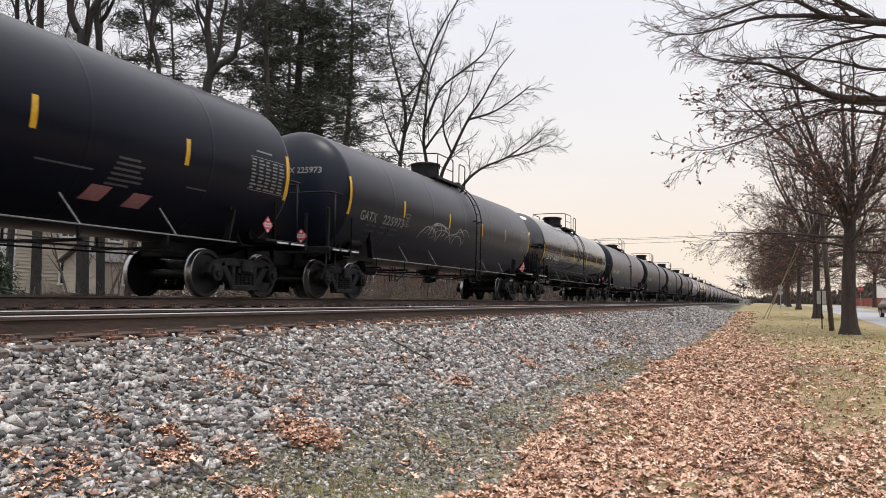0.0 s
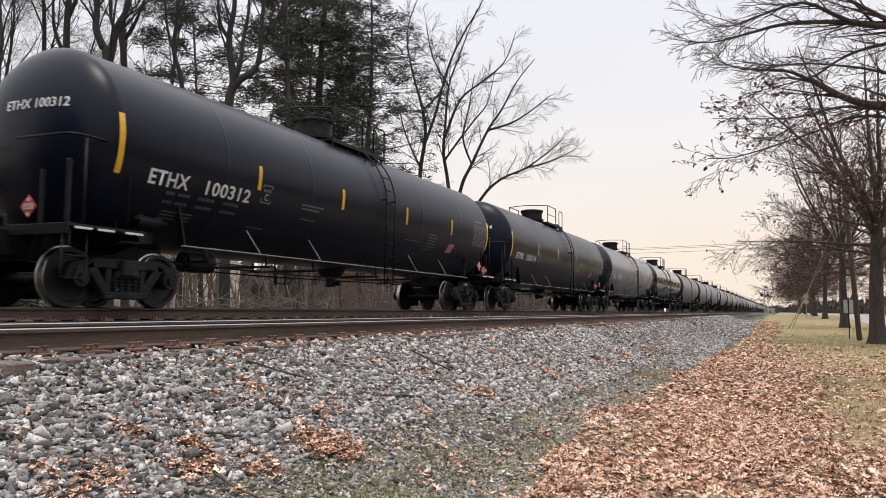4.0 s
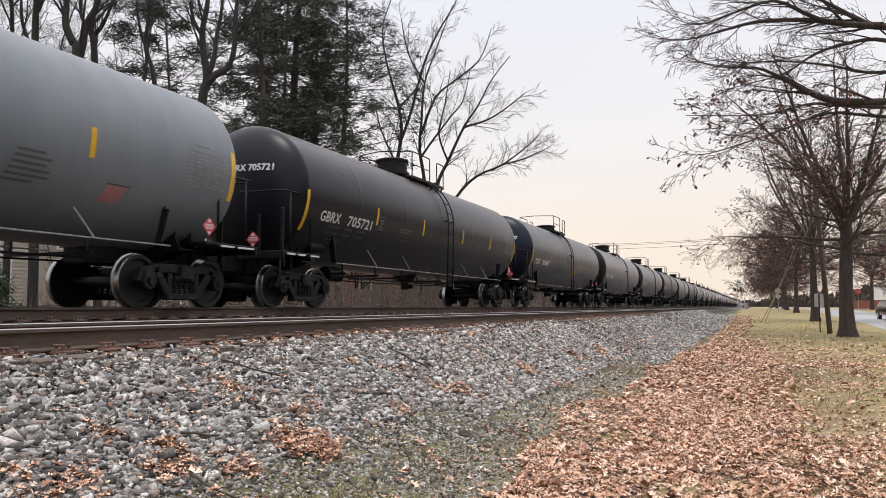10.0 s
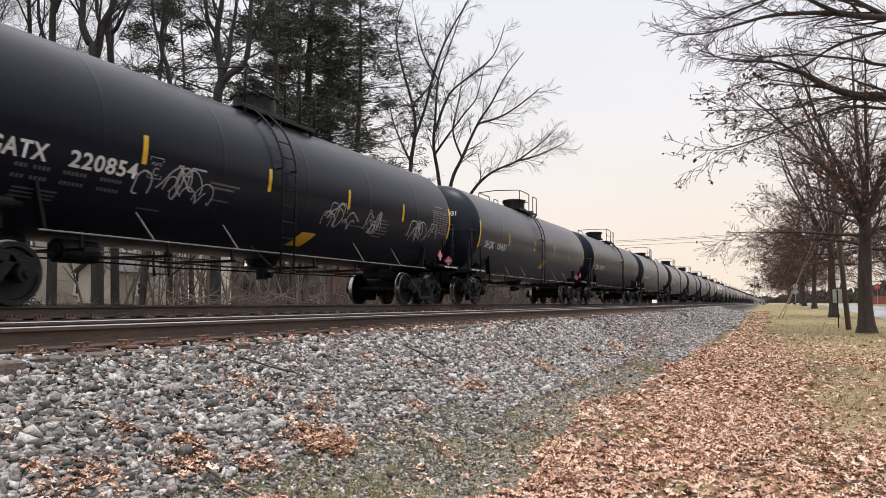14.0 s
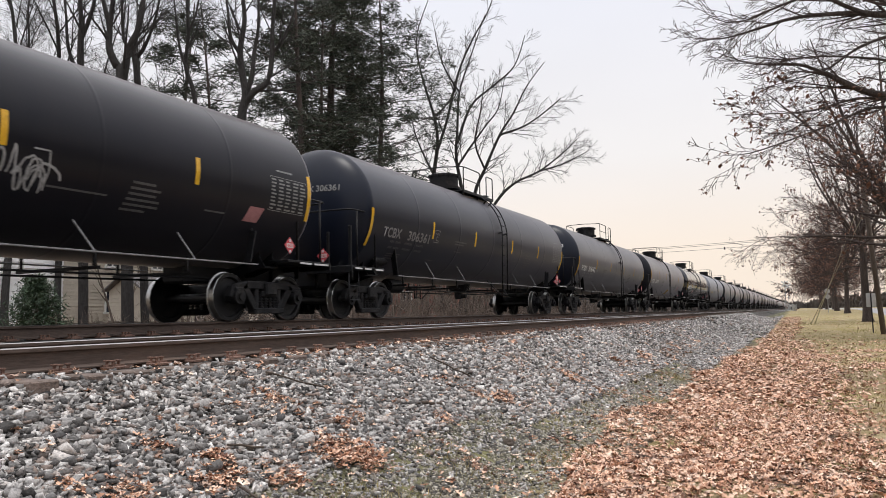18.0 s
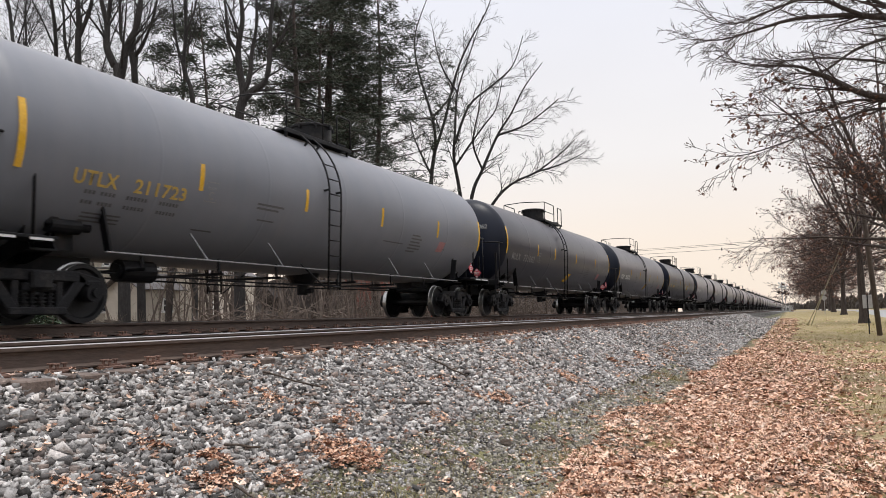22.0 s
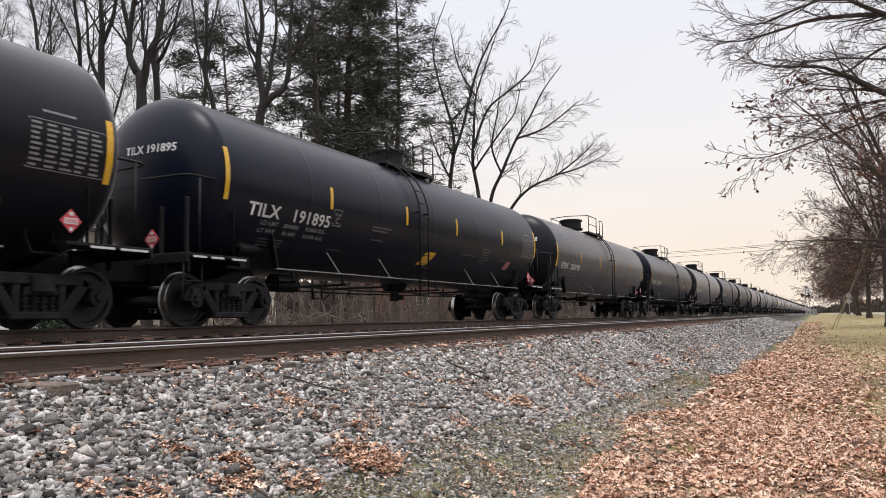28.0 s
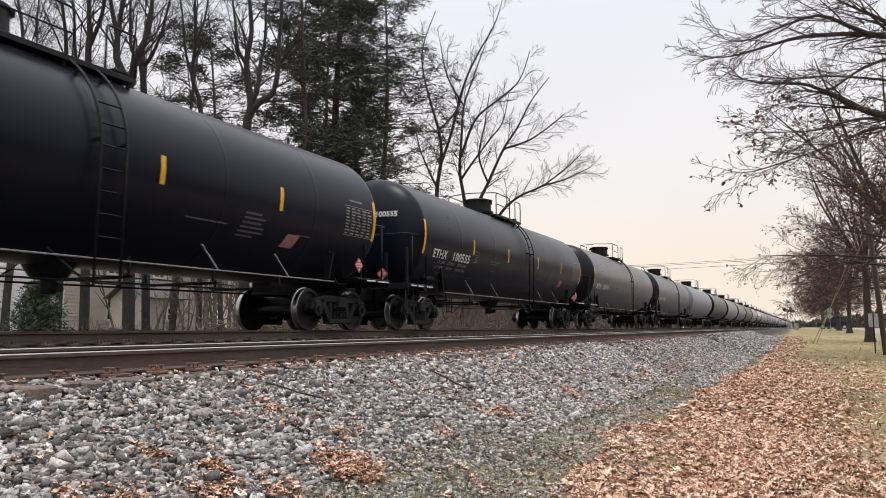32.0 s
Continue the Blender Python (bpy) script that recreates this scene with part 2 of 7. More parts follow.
# ---- the lie of the land: a bank of ballast under two tracks, a flat verge and a road ----
NEAR_TRACK, FAR_TRACK = -6.035, -10.605
NEAR_TOP, FAR_TOP = 1.376, 1.53
GAUGE = 1.51
PROFILE = [(-400, 0.95), (-60, 0.95), (-26, 0.9), (-17, 0.85), (-13.6, 0.72), (-12.6, 1.18), (-12.0, 1.32), (-9.2, 1.32), (-8.3, 1.24),
           (-7.4, 1.14), (-5.2, 1.14), (-4.8, 1.115), (-4.2, 0.80), (-3.5, 0.44), (-2.9, 0.17), (-2.45, 0.04), (-1.9, 0.0), (4, 0.0), (5.6, 0.0), (400, 0.0)]


def land(x):
    for (x0, z0), (x1, z1) in zip(PROFILE, PROFILE[1:]):
        if x <= x1:
            return z0 + (z1 - z0) * (x - x0) / (x1 - x0)
    return 0.0


def climb(y):
    """The verge climbs gently to the level crossing."""
    return 0.0 if y < 38 else 0.46 * (y - 38) / 23 if y < 61 else 0.46 + 0.74 * (y - 61) / 59 if y < 120 else 1.2


def uneven(x, y):
    return 0.05 * noise.noise((x * 0.35, y * 0.35, 0)) + 0.02 * noise.noise((x * 1.7, y * 1.7, 3)) if -5 < x < 5.4 else 0.0


def ground_material():
    """Ballast and fine gravel on the bank, leaf litter and thin winter grass on the verge, by the bank's line."""
    m, nodes, links, b = tree_of("ballast_and_leaf_litter", 0.95)
    co, sep = nodes.new("ShaderNodeTexCoord"), nodes.new("ShaderNodeSeparateXYZ")
    links.new(co.outputs["Object"], sep.inputs[0])

    def cells(scale):
        v = nodes.new("ShaderNodeTexVoronoi")
        v.inputs["Scale"].default_value = scale
        links.new(co.outputs["Object"], v.inputs["Vector"])
        return v

    stone = cells(27)
    tone, fine = noise_of(nodes, links, 14, 4, 0.3, 0.7), noise_of(nodes, links, 70, 3, 0.3, 0.7)
    sep2 = nodes.new("ShaderNodeSeparateColor")
    links.new(stone.outputs["Color"], sep2.inputs[0])
    # darker than the loose stones: the shade in their gaps is painted in here
    gravel = mix_rgb(nodes, links, sep2.outputs[0], (0.014, 0.0125, 0.011), (0.075, 0.07, 0.064))
    dirt = mix_rgb(nodes, links, fine, (0.035, 0.03, 0.024), (0.13, 0.117, 0.1))
    edge = nodes.new("ShaderNodeMapRange")
    edge.inputs["From Min"].default_value, edge.inputs["From Max"].default_value = 0.0, 0.028
    links.new(stone.outputs["Distance"], edge.inputs["Value"])
    gravel = mix_rgb(nodes, links, noise_of(nodes, links, 1.1, 4, 0.42, 0.72), gravel, dirt)
    moss, foot = nodes.new("ShaderNodeMath"), nodes.new("ShaderNodeMapRange")
    moss.operation = "MULTIPLY"
    foot.inputs["From Min"].default_value, foot.inputs["From Max"].default_value = -3.7, -2.9
    links.new(sep.outputs["X"], foot.inputs["Value"])
    links.new(noise_of(nodes, links, 1.7, 5, 0.42, 0.62), moss.inputs[0])
    links.new(foot.outputs[0], moss.inputs[1])
    gravel = mix_rgb(nodes, links, moss.outputs[0], gravel, (0.2, 0.19, 0.075))
    # the train's shade painted into the ballast, so less light bounces onto the tanks
    train_shade = nodes.new("ShaderNodeMapRange")
    train_shade.inputs["From Min"].default_value, train_shade.inputs["From Max"].default_value = -7.2, -7.9
    train_shade.inputs["To Max"].default_value = 0.85
    links.new(sep.outputs["X"], train_shade.inputs["Value"])
    gravel = mix_rgb(nodes, links, train_shade.outputs[0], gravel, (0.022, 0.019, 0.018))
    leaf = cells(13)
    sep3 = nodes.new("ShaderNodeSeparateColor")
    links.new(leaf.outputs["Color"], sep3.inputs[0])
    # dark as well, to paint the shaded gaps between the loose leaves
    leaves = mix_rgb(nodes, links, sep3.outputs[1], (0.05, 0.029, 0.02), (0.26, 0.16, 0.11))
    grass = mix_rgb(nodes, links, tone, (0.24, 0.19, 0.1), (0.45, 0.355, 0.21))
    green = mix_rgb(nodes, links, noise_of(nodes, links, 0.9, 3, 0.4, 0.65), grass, (0.29, 0.235, 0.085))
    sparse = noise_of(nodes, links, 0.55, 5, 0.46, 0.6)
    litter = mix_rgb(nodes, links, sparse, leaves, green)
    far = nodes.new("ShaderNodeMapRange")
    far.inputs["From Min"].default_value, far.inputs["From Max"].default_value = 24, 56
    links.new(sep.outputs["Y"], far.inputs["Value"])
    litter = mix_rgb(nodes, links, far.outputs[0], litter, green)
    aside = nodes.new("ShaderNodeMapRange")
    aside.inputs["From Min"].default_value, aside.inputs["From Max"].default_value = 0.2, 1.8
    aside.inputs["To Max"].default_value = 0.9
    links.new(sep.outputs["X"], aside.inputs["Value"])
    litter = mix_rgb(nodes, links, aside.outputs[0], litter, green)
    wob, add = noise_of(nodes, links, 0.8, 5, 0.0, 1.0), nodes.new("ShaderNodeMath")
    add.operation = "MULTIPLY_ADD"
    add.inputs[1].default_value = 1.6
    links.new(wob, add.inputs[0])
    drawn, out_x = nodes.new("ShaderNodeMapRange"), nodes.new("ShaderNodeMath")
    drawn.inputs["From Min"].default_value, drawn.inputs["From Max"].default_value = 20, 60
    drawn.inputs["To Max"].default_value = 0.72
    out_x.operation = "SUBTRACT"
    links.new(sep.outputs["Y"], drawn.inputs["Value"])
    links.new(sep.outputs["X"], out_x.inputs[0])
    links.new(drawn.outputs[0], out_x.inputs[1])
    links.new(out_x.outputs[0], add.inputs[2])
    side = nodes.new("ShaderNodeMapRange")
    side.inputs["From Min"].default_value, side.inputs["From Max"].default_value = -1.75, -1.2
    links.new(add.outputs[0], side.inputs["Value"])
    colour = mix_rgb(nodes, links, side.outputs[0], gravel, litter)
    back = nodes.new("ShaderNodeMapRange")
    back.inputs["From Min"].default_value, back.inputs["From Max"].default_value = -13.2, -14.2
    links.new(sep.outputs["X"], back.inputs["Value"])
    scrub = mix_rgb(nodes, links, tone, (0.09, 0.065, 0.045), (0.19, 0.14, 0.095))
    colour = mix_rgb(nodes, links, back.outputs[0], colour, scrub)
    links.new(colour, b.inputs["Base Color"])
    bumped(nodes, links, b, stone.outputs["Distance"], 0.7, 0.05)
    return m


def make_ground():
    xs = [-900, -400, -150, -80, -40] + [-26, -22, -17, -15, -13.6, -12.6, -12, -10.6, -9.2, -8.3, -7.4, -6.2, -5.2]
    xs += [round(-4.85 + 0.2 * i, 3) for i in range(52)] + [6.2, 8, 12, 20, 40, 100, 400, 900]
    ys = [-300, -100, -40, -15, -6, -2] + [round(0.25 * i, 3) for i in range(1, 80)] + [20 + 1.0 * i for i in range(1, 41)] + [61.5, 70, 85, 100, 120, 130, 170, 230, 320, 450, 650, 1000, 1800, 3500]
    verts = [(x, y, land(x) + uneven(x, y) + climb(y) * max(0.0, min(1.0, (x + 4.2) / 2.3))) for y in ys for x in xs]
    n = len(xs)
    faces = [(j * n + i, j * n + i + 1, (j + 1) * n + i + 1, (j + 1) * n + i) for j in range(len(ys) - 1) for i in range(n - 1)]
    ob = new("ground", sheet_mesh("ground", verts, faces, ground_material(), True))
    return tagged(ob, "grey ballast bank beside a verge strewn with brown leaves", "ground", kind="structure")


make_ground()


def rail_outline(w=0.038, h=0.186):
    half = [(0.076, 0), (0.076, 0.011), (0.012, 0.030), (0.0088, 0.05), (0.0088, 0.12), (0.012, 0.138), (w - 0.001, 0.150), (w, 0.156), (w, h - 0.008)]
    top = [(w - 0.009, h)]
    right = half + top
    return right + [(-x, z) for x, z in reversed(right)]


def make_track(centre, top, y0, y1, tie_y1, label):
    """One track: two rails, timber ties under them and a rusty plate with spikes at each seat."""
    track = thing("railway_track", label, "railway track", pose(centre, 0, top))
    bm = bmesh.new()
    outline = rail_outline()
    cuts = [y0, 0, 40, 120, 400, y1]
    for a, b in zip(cuts, cuts[1:]):
        for f in extrude_profile(bm, [(x, z - 0.186) for x, z in outline], a, b, False):
            f.material_index = 1 if f.calc_center_median().z > -0.0045 else 0
    bmesh.ops.remove_doubles(bm, verts=bm.verts, dist=1e-4)
    me = bpy.data.meshes.new("rail")
    bm.to_mesh(me)
    bm.free()
    me.materials.append(RAIL_SIDE)
    me.materials.append(RAIL_TOP)
    for side in (1, -1):
        placed("rail", me, None, track, "rusty steel rail with a polished top", pose(side * GAUGE / 2, 0, 0))
    bm = bmesh.new()
    box(bm, (2.6, 0.23, 0.18), bevel=0.012)
    tie = sheet_from(bm, "tie", TIE_WOOD)
    bm = bmesh.new()
    box(bm, (0.36, 0.2, 0.022), bevel=0.004)
    box(bm, (0.05, 0.19, 0.02), (0.1, 0, 0.016))
    box(bm, (0.05, 0.19, 0.02), (-0.1, 0, 0.016))
    for x, y in ((0.092, 0.06), (0.092, -0.06), (-0.092, 0.05), (0.15, -0.05)):
        box(bm, (0.018, 0.018, 0.05), (x, y, 0.03))
        box(bm, (0.045, 0.034, 0.016), (x - 0.006 * (1 if x > 0 else -1), y, 0.058), bevel=0.004)
    plate = sheet_from(bm, "tie_plate", PLATE_RUST)
    rnd = random.Random(5)
    y = y0 + 0.3
    while y < tie_y1:
        placed("tie", tie, None, track, "", pose(rnd.uniform(-0.05, 0.05), y, -0.186 - 0.115 + rnd.uniform(-0.008, 0.004), 0, 0, rnd.uniform(-1.4, 1.4)))
        for side in (1, -1):
            if side == 1 or y < 16:
                placed("tie_plate", plate, None, track, "", pose(side * GAUGE / 2, y + rnd.uniform(-0.02, 0.02), -0.186 - 0.013, 0, 0, rnd.uniform(-1.5, 1.5)))
        y += 0.5 + rnd.uniform(-0.03, 0.03)
    return track


def sheet_from(bm, name, material):
    me = bpy.data.meshes.new(name)
    bm.to_mesh(me)
    bm.free()
    me.materials.append(material)
    return me


make_track(NEAR_TRACK, NEAR_TOP, -30, 1800, 46, "railway track with rusty rails on weathered timber ties")
make_track(FAR_TRACK, FAR_TOP, -60, 1800, 40, "railway track under the train, rusty rails on ties")
# ---- the train ----
R_TANK, Z_TANK, HALF_CYL, HEAD = 1.58, 2.6, 7.76, 0.62
PITCH, TRUCKS = 18.2, 7.1
FRONT_AT_START = 16.45


def travelled(t):
    return 20.06 * t + 0.0106 * t * t


def tank_mesh(material, seams=()):
    """The shell with its two dished heads, one closed skin turned about its length; welds stand slightly proud."""
    line = []
    heads = [0, 0.12, 0.25, 0.4, 0.55, 0.68, 0.79, 0.87, 0.93, 0.965, 0.985, 0.996, 1.0]
    for s in heads:
        line.append((-HALF_CYL - HEAD * (1 - s ** 2.5) ** 0.62, R_TANK * s))
    for y in (-5.4, -2.7, 0.0, 2.7, 5.4):
        line += [(y - 0.2, R_TANK), (y - 0.05, R_TANK), (y - 0.03, R_TANK + 0.0004), (y - 0.012, R_TANK + 0.003), (y + 0.012, R_TANK + 0.003), (y + 0.03, R_TANK + 0.0004), (y + 0.05, R_TANK), (y + 0.2, R_TANK)]
    for s in reversed(heads):
        line.append((HALF_CYL + HEAD * (1 - s ** 2.5) ** 0.62, R_TANK * s))
    line.insert(13, (-HALF_CYL + 0.04, R_TANK))
    line.insert(14, (-HALF_CYL + 0.3, R_TANK))
    line.insert(len(line) - 13, (HALF_CYL - 0.3, R_TANK))
    line.insert(len(line) - 13, (HALF_CYL - 0.04, R_TANK))
    seg = 48
    verts, faces = [(0, line[0][0], Z_TANK)], []
    for y, r in line[1:-1]:
        verts += [(r * math.cos(2 * math.pi * j / seg), y, Z_TANK + r * math.sin(2 * math.pi * j / seg)) for j in range(seg)]
    verts.append((0, line[-1][0], Z_TANK))
    rings = len(line) - 2
    for j in range(seg):
        k = (j + 1) % seg
        faces.append((0, 1 + k, 1 + j))
        faces.append((len(verts) - 1, 1 + (rings - 1) * seg + j, 1 + (rings - 1) * seg + k))
        for i in range(rings - 1):
            a = 1 + i * seg
            faces.append((a + j, a + k, a + seg + k, a + seg + j))
    return sheet_mesh("tank", verts, [f[::-1] for f in faces], material, True)


def on_tank(y, h, lift=0.004):
    """The point of the tank's near side at y, h metres of arc above its middle."""
    q = h / R_TANK
    return ((R_TANK + lift) * math.cos(q), y, Z_TANK + (R_TANK + lift) * math.sin(q))


def patch(bm, y0, y1, h0, h1, lift=0.004, slant=0.0, steps=None):
    """A thin plate bent round the tank's near side; slant leans its upper edge back."""
    steps = steps or max(1, int(abs(h1 - h0) / 0.12) + 1)
    rows = []
    for i in range(steps + 1):
        h = h0 + (h1 - h0) * i / steps
        s = slant * (h - h0)
        rows.append((bm.verts.new(on_tank(y0 + s, h, lift)), bm.verts.new(on_tank(y1 + s, h, lift))))
    for (a, b), (c, d) in zip(rows, rows[1:]):
        bm.faces.new((a, b, d, c))
    return bm


def lettering(text, size, y0, h0, lift=0.011, spread=1.0, width=0.0):
    """Raised stencil letters bent round the tank's near side, from y0 on, their foot at arc height h0."""
    cu = bpy.data.curves.new("stencil", "FONT")
    cu.body, cu.size, cu.space_character, cu.resolution_u, cu.offset = text, size, spread, 3, size * 0.022
    ob = bpy.data.objects.new("stencil", cu)
    me = bpy.data.meshes.new_from_object(ob)
    bpy.data.objects.remove(ob)
    bpy.data.curves.remove(cu)
    span = max(v.co.x for v in me.vertices)
    for v in me.vertices:
        v.co = on_tank(y0 + v.co.x * (width / span if width else 1.0), h0 + v.co.y, lift)
    return me


def head_lettering(text, size, x0, z0):
    """The same letters on the front head."""
    cu = bpy.data.curves.new("stencil", "FONT")
    cu.body, cu.size, cu.resolution_u, cu.offset = text, size, 3, size * 0.02
    ob = bpy.data.objects.new("stencil", cu)
    me = bpy.data.meshes.new_from_object(ob)
    bpy.data.objects.remove(ob)
    bpy.data.curves.remove(cu)
    for v in me.vertices:
        x, z = x0 + v.co.x, z0 + v.co.y
        r = min(0.995, math.hypot(x, z) / R_TANK)
        v.co = (x, -HALF_CYL - HEAD * (1 - r ** 2.5) ** 0.62 - 0.012, Z_TANK + z)
    return me


def wheel_mesh(side):
    """A wheel turned about x: plate, hub, rim, a bright tread and the flange on its inner side."""
    bm = bmesh.new()
    # outline from the outer hub round to the inner hub: (offset outwards, radius)
    line = [(0.075, 0.0), (0.075, 0.11), (0.03, 0.13), (0.012, 0.2), (0.02, 0.36), (0.065, 0.385), (0.068, 0.45), (0.062, 0.457), (-0.05, 0.462), (-0.062, 0.486), (-0.08, 0.48), (-0.078, 0.39), (-0.03, 0.36), (-0.02, 0.2), (-0.06, 0.13), (-0.06, 0.0)]
    seg = 26
    rings = []
    for o, r in line:
        rings.append([bm.verts.new((side * o, r * math.cos(2 * math.pi * j / seg), r * math.sin(2 * math.pi * j / seg))) for j in range(seg)] if r else [bm.verts.new((side * o, 0, 0))])
    for i, (a, b) in enumerate(zip(rings, rings[1:])):
        for j in range(seg):
            k = (j + 1) % seg
            vs = (a[0], b[j], b[k]) if len(a) == 1 else (a[j], b[0], a[k]) if len(b) == 1 else (a[j], b[j], b[k], a[k])
            f = bm.faces.new(vs)
            f.smooth = True
            f.material_index = 1 if i in (6, 7, 8) else 0
    bmesh.ops.recalc_face_normals(bm, faces=bm.faces)
    return smooth(bm, 35)


def wheelset_mesh():
    bm = bmesh.new()
    for side in (1, -1):
        w = wheel_mesh(side)
        me = bpy.data.meshes.new("tmp")
        bmesh.ops.translate(w, verts=w.verts, vec=(side * 0.775, 0, 0))
        w.to_mesh(me)
        w.free()
        bm.from_mesh(me)
        bpy.data.meshes.remove(me)
    drum(bm, 0.085, 2.1, turn=(0, 90, 0), seg=14)
    # the end cap's bolts show the turning
    for side in (1, -1):
        drum(bm, 0.075, 0.06, (side * 1.09, 0, 0), (0, 90, 0), 16)
        for k in range(3):
            q = 2 * math.pi * k / 3
            drum(bm, 0.016, 0.03, (side * 1.13, 0.045 * math.cos(q), 0.045 * math.sin(q)), (0, 90, 0), 6)
    me = bpy.data.meshes.new("wheelset")
    bm.to_mesh(me)
    bm.free()
    me.materials.append(WHEEL_STEEL)
    me.materials.append(TREAD)
    return me


def side_frame_bmesh():
    """A cast side frame in the y-z plane about the truck's centre, axle height 0: two pedestals, a top member, slanting struts and a low spring seat."""
    bm = bmesh.new()
    t = 0.13

    def bar(a, b, w, thick=t, x=0.0):
        a, b = Vector((0, *a)), Vector((0, *b))
        d = b - a
        q = math.degrees(math.atan2(d.z, d.y))
        mid = (a + b) / 2
        box(bm, (thick, d.length + w * 0.5, w), (x, mid.y, mid.z), (q, 0, 0), 0.018)

    bar((-0.62, 0.23), (0.62, 0.23), 0.16, 0.16)
    for s in (1, -1):
        bar((s * 0.6, 0.23), (s * 0.98, 0.15), 0.16, 0.15)
        bar((s * 0.99, 0.17), (s * 1.06, 0.0), 0.13, 0.15)
        bar((s * 0.70, 0.2), (s * 0.36, -0.25), 0.16, 0.15)
        bar((s * 0.34, 0.22), (s * 0.34, -0.24), 0.11, 0.12)
        box(bm, (0.2, 0.24, 0.09), (0.0, s * 0.889, 0.14), bevel=0.02)
        drum(bm, 0.145, 0.2, (0.02, s * 0.889, 0.0), (0, 90, 0), 18)
        drum(bm, 0.07, 0.05, (0.14, s * 0.889, 0.0), (0, 90, 0), 12)
    bar((-0.42, -0.27), (0.42, -0.27), 0.11, 0.2)
    return smooth(bm, 30)


def springs_bmesh():
    bm = bmesh.new()
    for y in (-0.2, -0.07, 0.07, 0.2):
        for k in range(5):
            drum(bm, 0.062, 0.024, (0.02, y, -0.2 + 0.053 * k), (8, 0, 0), 8)
        drum(bm, 0.035, 0.28, (0.02, y, -0.08), (0, 0, 0), 8)
    return smooth(bm, 40)


def make_prototype():
    """One tank car at the rail's height, without its paint and markings."""
    car = new("tank_car")
    # trucks
    frame_me = sheet_from(side_frame_bmesh(), "side_frame", TRUCK_STEEL)
    spring_me = sheet_from(springs_bmesh(), "suspension", TRUCK_STEEL)
    wheel_me = wheelset_mesh()
    bm = bmesh.new()
    box(bm, (2.3, 0.34, 0.26), (0, 0, 0.62), bevel=0.03)
    box(bm, (0.5, 0.5, 0.12), (0, 0, 0.78), bevel=0.02)
    for s in (1, -1):
        box(bm, (0.22, 0.5, 0.12), (s * 0.98, 0, 0.52), bevel=0.02)
        box(bm, (0.1, 0.1, 1.5), (0, s * 0.5, 0.4), (0, 90, 0), bevel=0.01)
        for w in (1, -1):
            box(bm, (0.09, 0.06, 0.36), (s * 0.75, w * 0.37, 0.42), bevel=0.01)
    bolster_me = sheet_from(bm, "truck_bolster", TRUCK_STEEL)
    for s in (-1, 1):
        truck = placed("truck", bolster_me, None, car, "dusty cast-steel truck", pose(0, s * TRUCKS, 0))
        for side in (1, -1):
            placed("side_frame", frame_me, None, truck, "", pose(side * 0.99, 0, 0.457, 0, 0, 0 if side == 1 else 180))
            tagged(placed("suspension", spring_me, None, truck, "", pose(side * 0.99, 0, 0.457, 0, 0, 0 if side == 1 else 180)), kind="stuff")
        for a in (-0.889, 0.889):
            placed("wheelset", wheel_me, None, truck, "dark steel wheels with bright treads", pose(0, a, 0.457))
    # draft sills, bolsters under the tank, couplers
    bm = bmesh.new()
    box(bm, (0.55, 3.4, 0.42), (0, 0, 0.95), bevel=0.03)
    box(bm, (0.7, 0.2, 0.5), (0, -0.9, 0.95), bevel=0.02)
    sill_me = sheet_from(bm, "draft_sill", STEEL_BLACK)
    bm = bmesh.new()
    # saddle plate: the arc above, the sloped wing below
    lower = [(0.98, 1.27), (1.12, 1.06), (0.5, 0.88), (-0.5, 0.88), (-1.12, 1.06), (-0.98, 1.27)]
    upper = [(1.56 * math.cos(q), Z_TANK + 1.56 * math.sin(q)) for q in (radians(-130 + 80 * k / 14) for k in range(15))]
    for y in (-0.2, 0.2):
        extrude_profile(bm, [*lower, *upper], y - 0.012, y + 0.012)
    box(bm, (2.24, 0.42, 0.03), (0, 0, 1.05))
    bmesh.ops.recalc_face_normals(bm, faces=bm.faces)
    saddle_me = sheet_from(bm, "saddle", STEEL_BLACK)
    bm = bmesh.new()
    box(bm, (0.16, 0.7, 0.2), (0, 0, 0.86), bevel=0.03)
    box(bm, (0.34, 0.3, 0.3), (0, -0.35, 0.86), bevel=0.06)
    box(bm, (0.42, 0.08, 0.36), (0, 0.3, 0.88), bevel=0.02)
    coupler_me = sheet_from(bm, "coupler", TRUCK_STEEL)
    # end platforms: deck, end rail, brake wheel
    bm = bmesh.new()
    box(bm, (3.0, 0.5, 0.05), (0, -8.35, 1.17), bevel=0.008)
    box(bm, (3.02, 0.05, 0.16), (0, -8.6, 1.12), bevel=0.008)
    box(bm, (0.5, 1.2, 0.05), (1.25, -7.75, 1.17), bevel=0.008)
    box(bm, (0.5, 1.2, 0.05), (-1.25, -7.75, 1.17), bevel=0.008)
    for k in range(10):
        box(bm, (0.03, 0.46, 0.02), (-1.4 + 0.31 * k, -8.35, 1.2))
    deck_me = sheet_from(bm, "end_platform", STEEL_BLACK)
    rail_mes = []
    for s in (1, -1):
        bm = bmesh.new()
        pipe(bm, rounded([(s * 1.45, -7.5, 1.15), (s * 1.45, -7.5, 2.5), (s * 1.45, -8.55, 2.5), (s * 0.35, -8.6, 2.5)], 0.22, 4), 0.022)
        pipe(bm, [(s * 1.45, -8.3, 1.15), (s * 1.45, -8.3, 2.49)], 0.022)
        rail_mes.append(sheet_from(bm, "end_handrail", STEEL_BLACK))
    post_mes = []
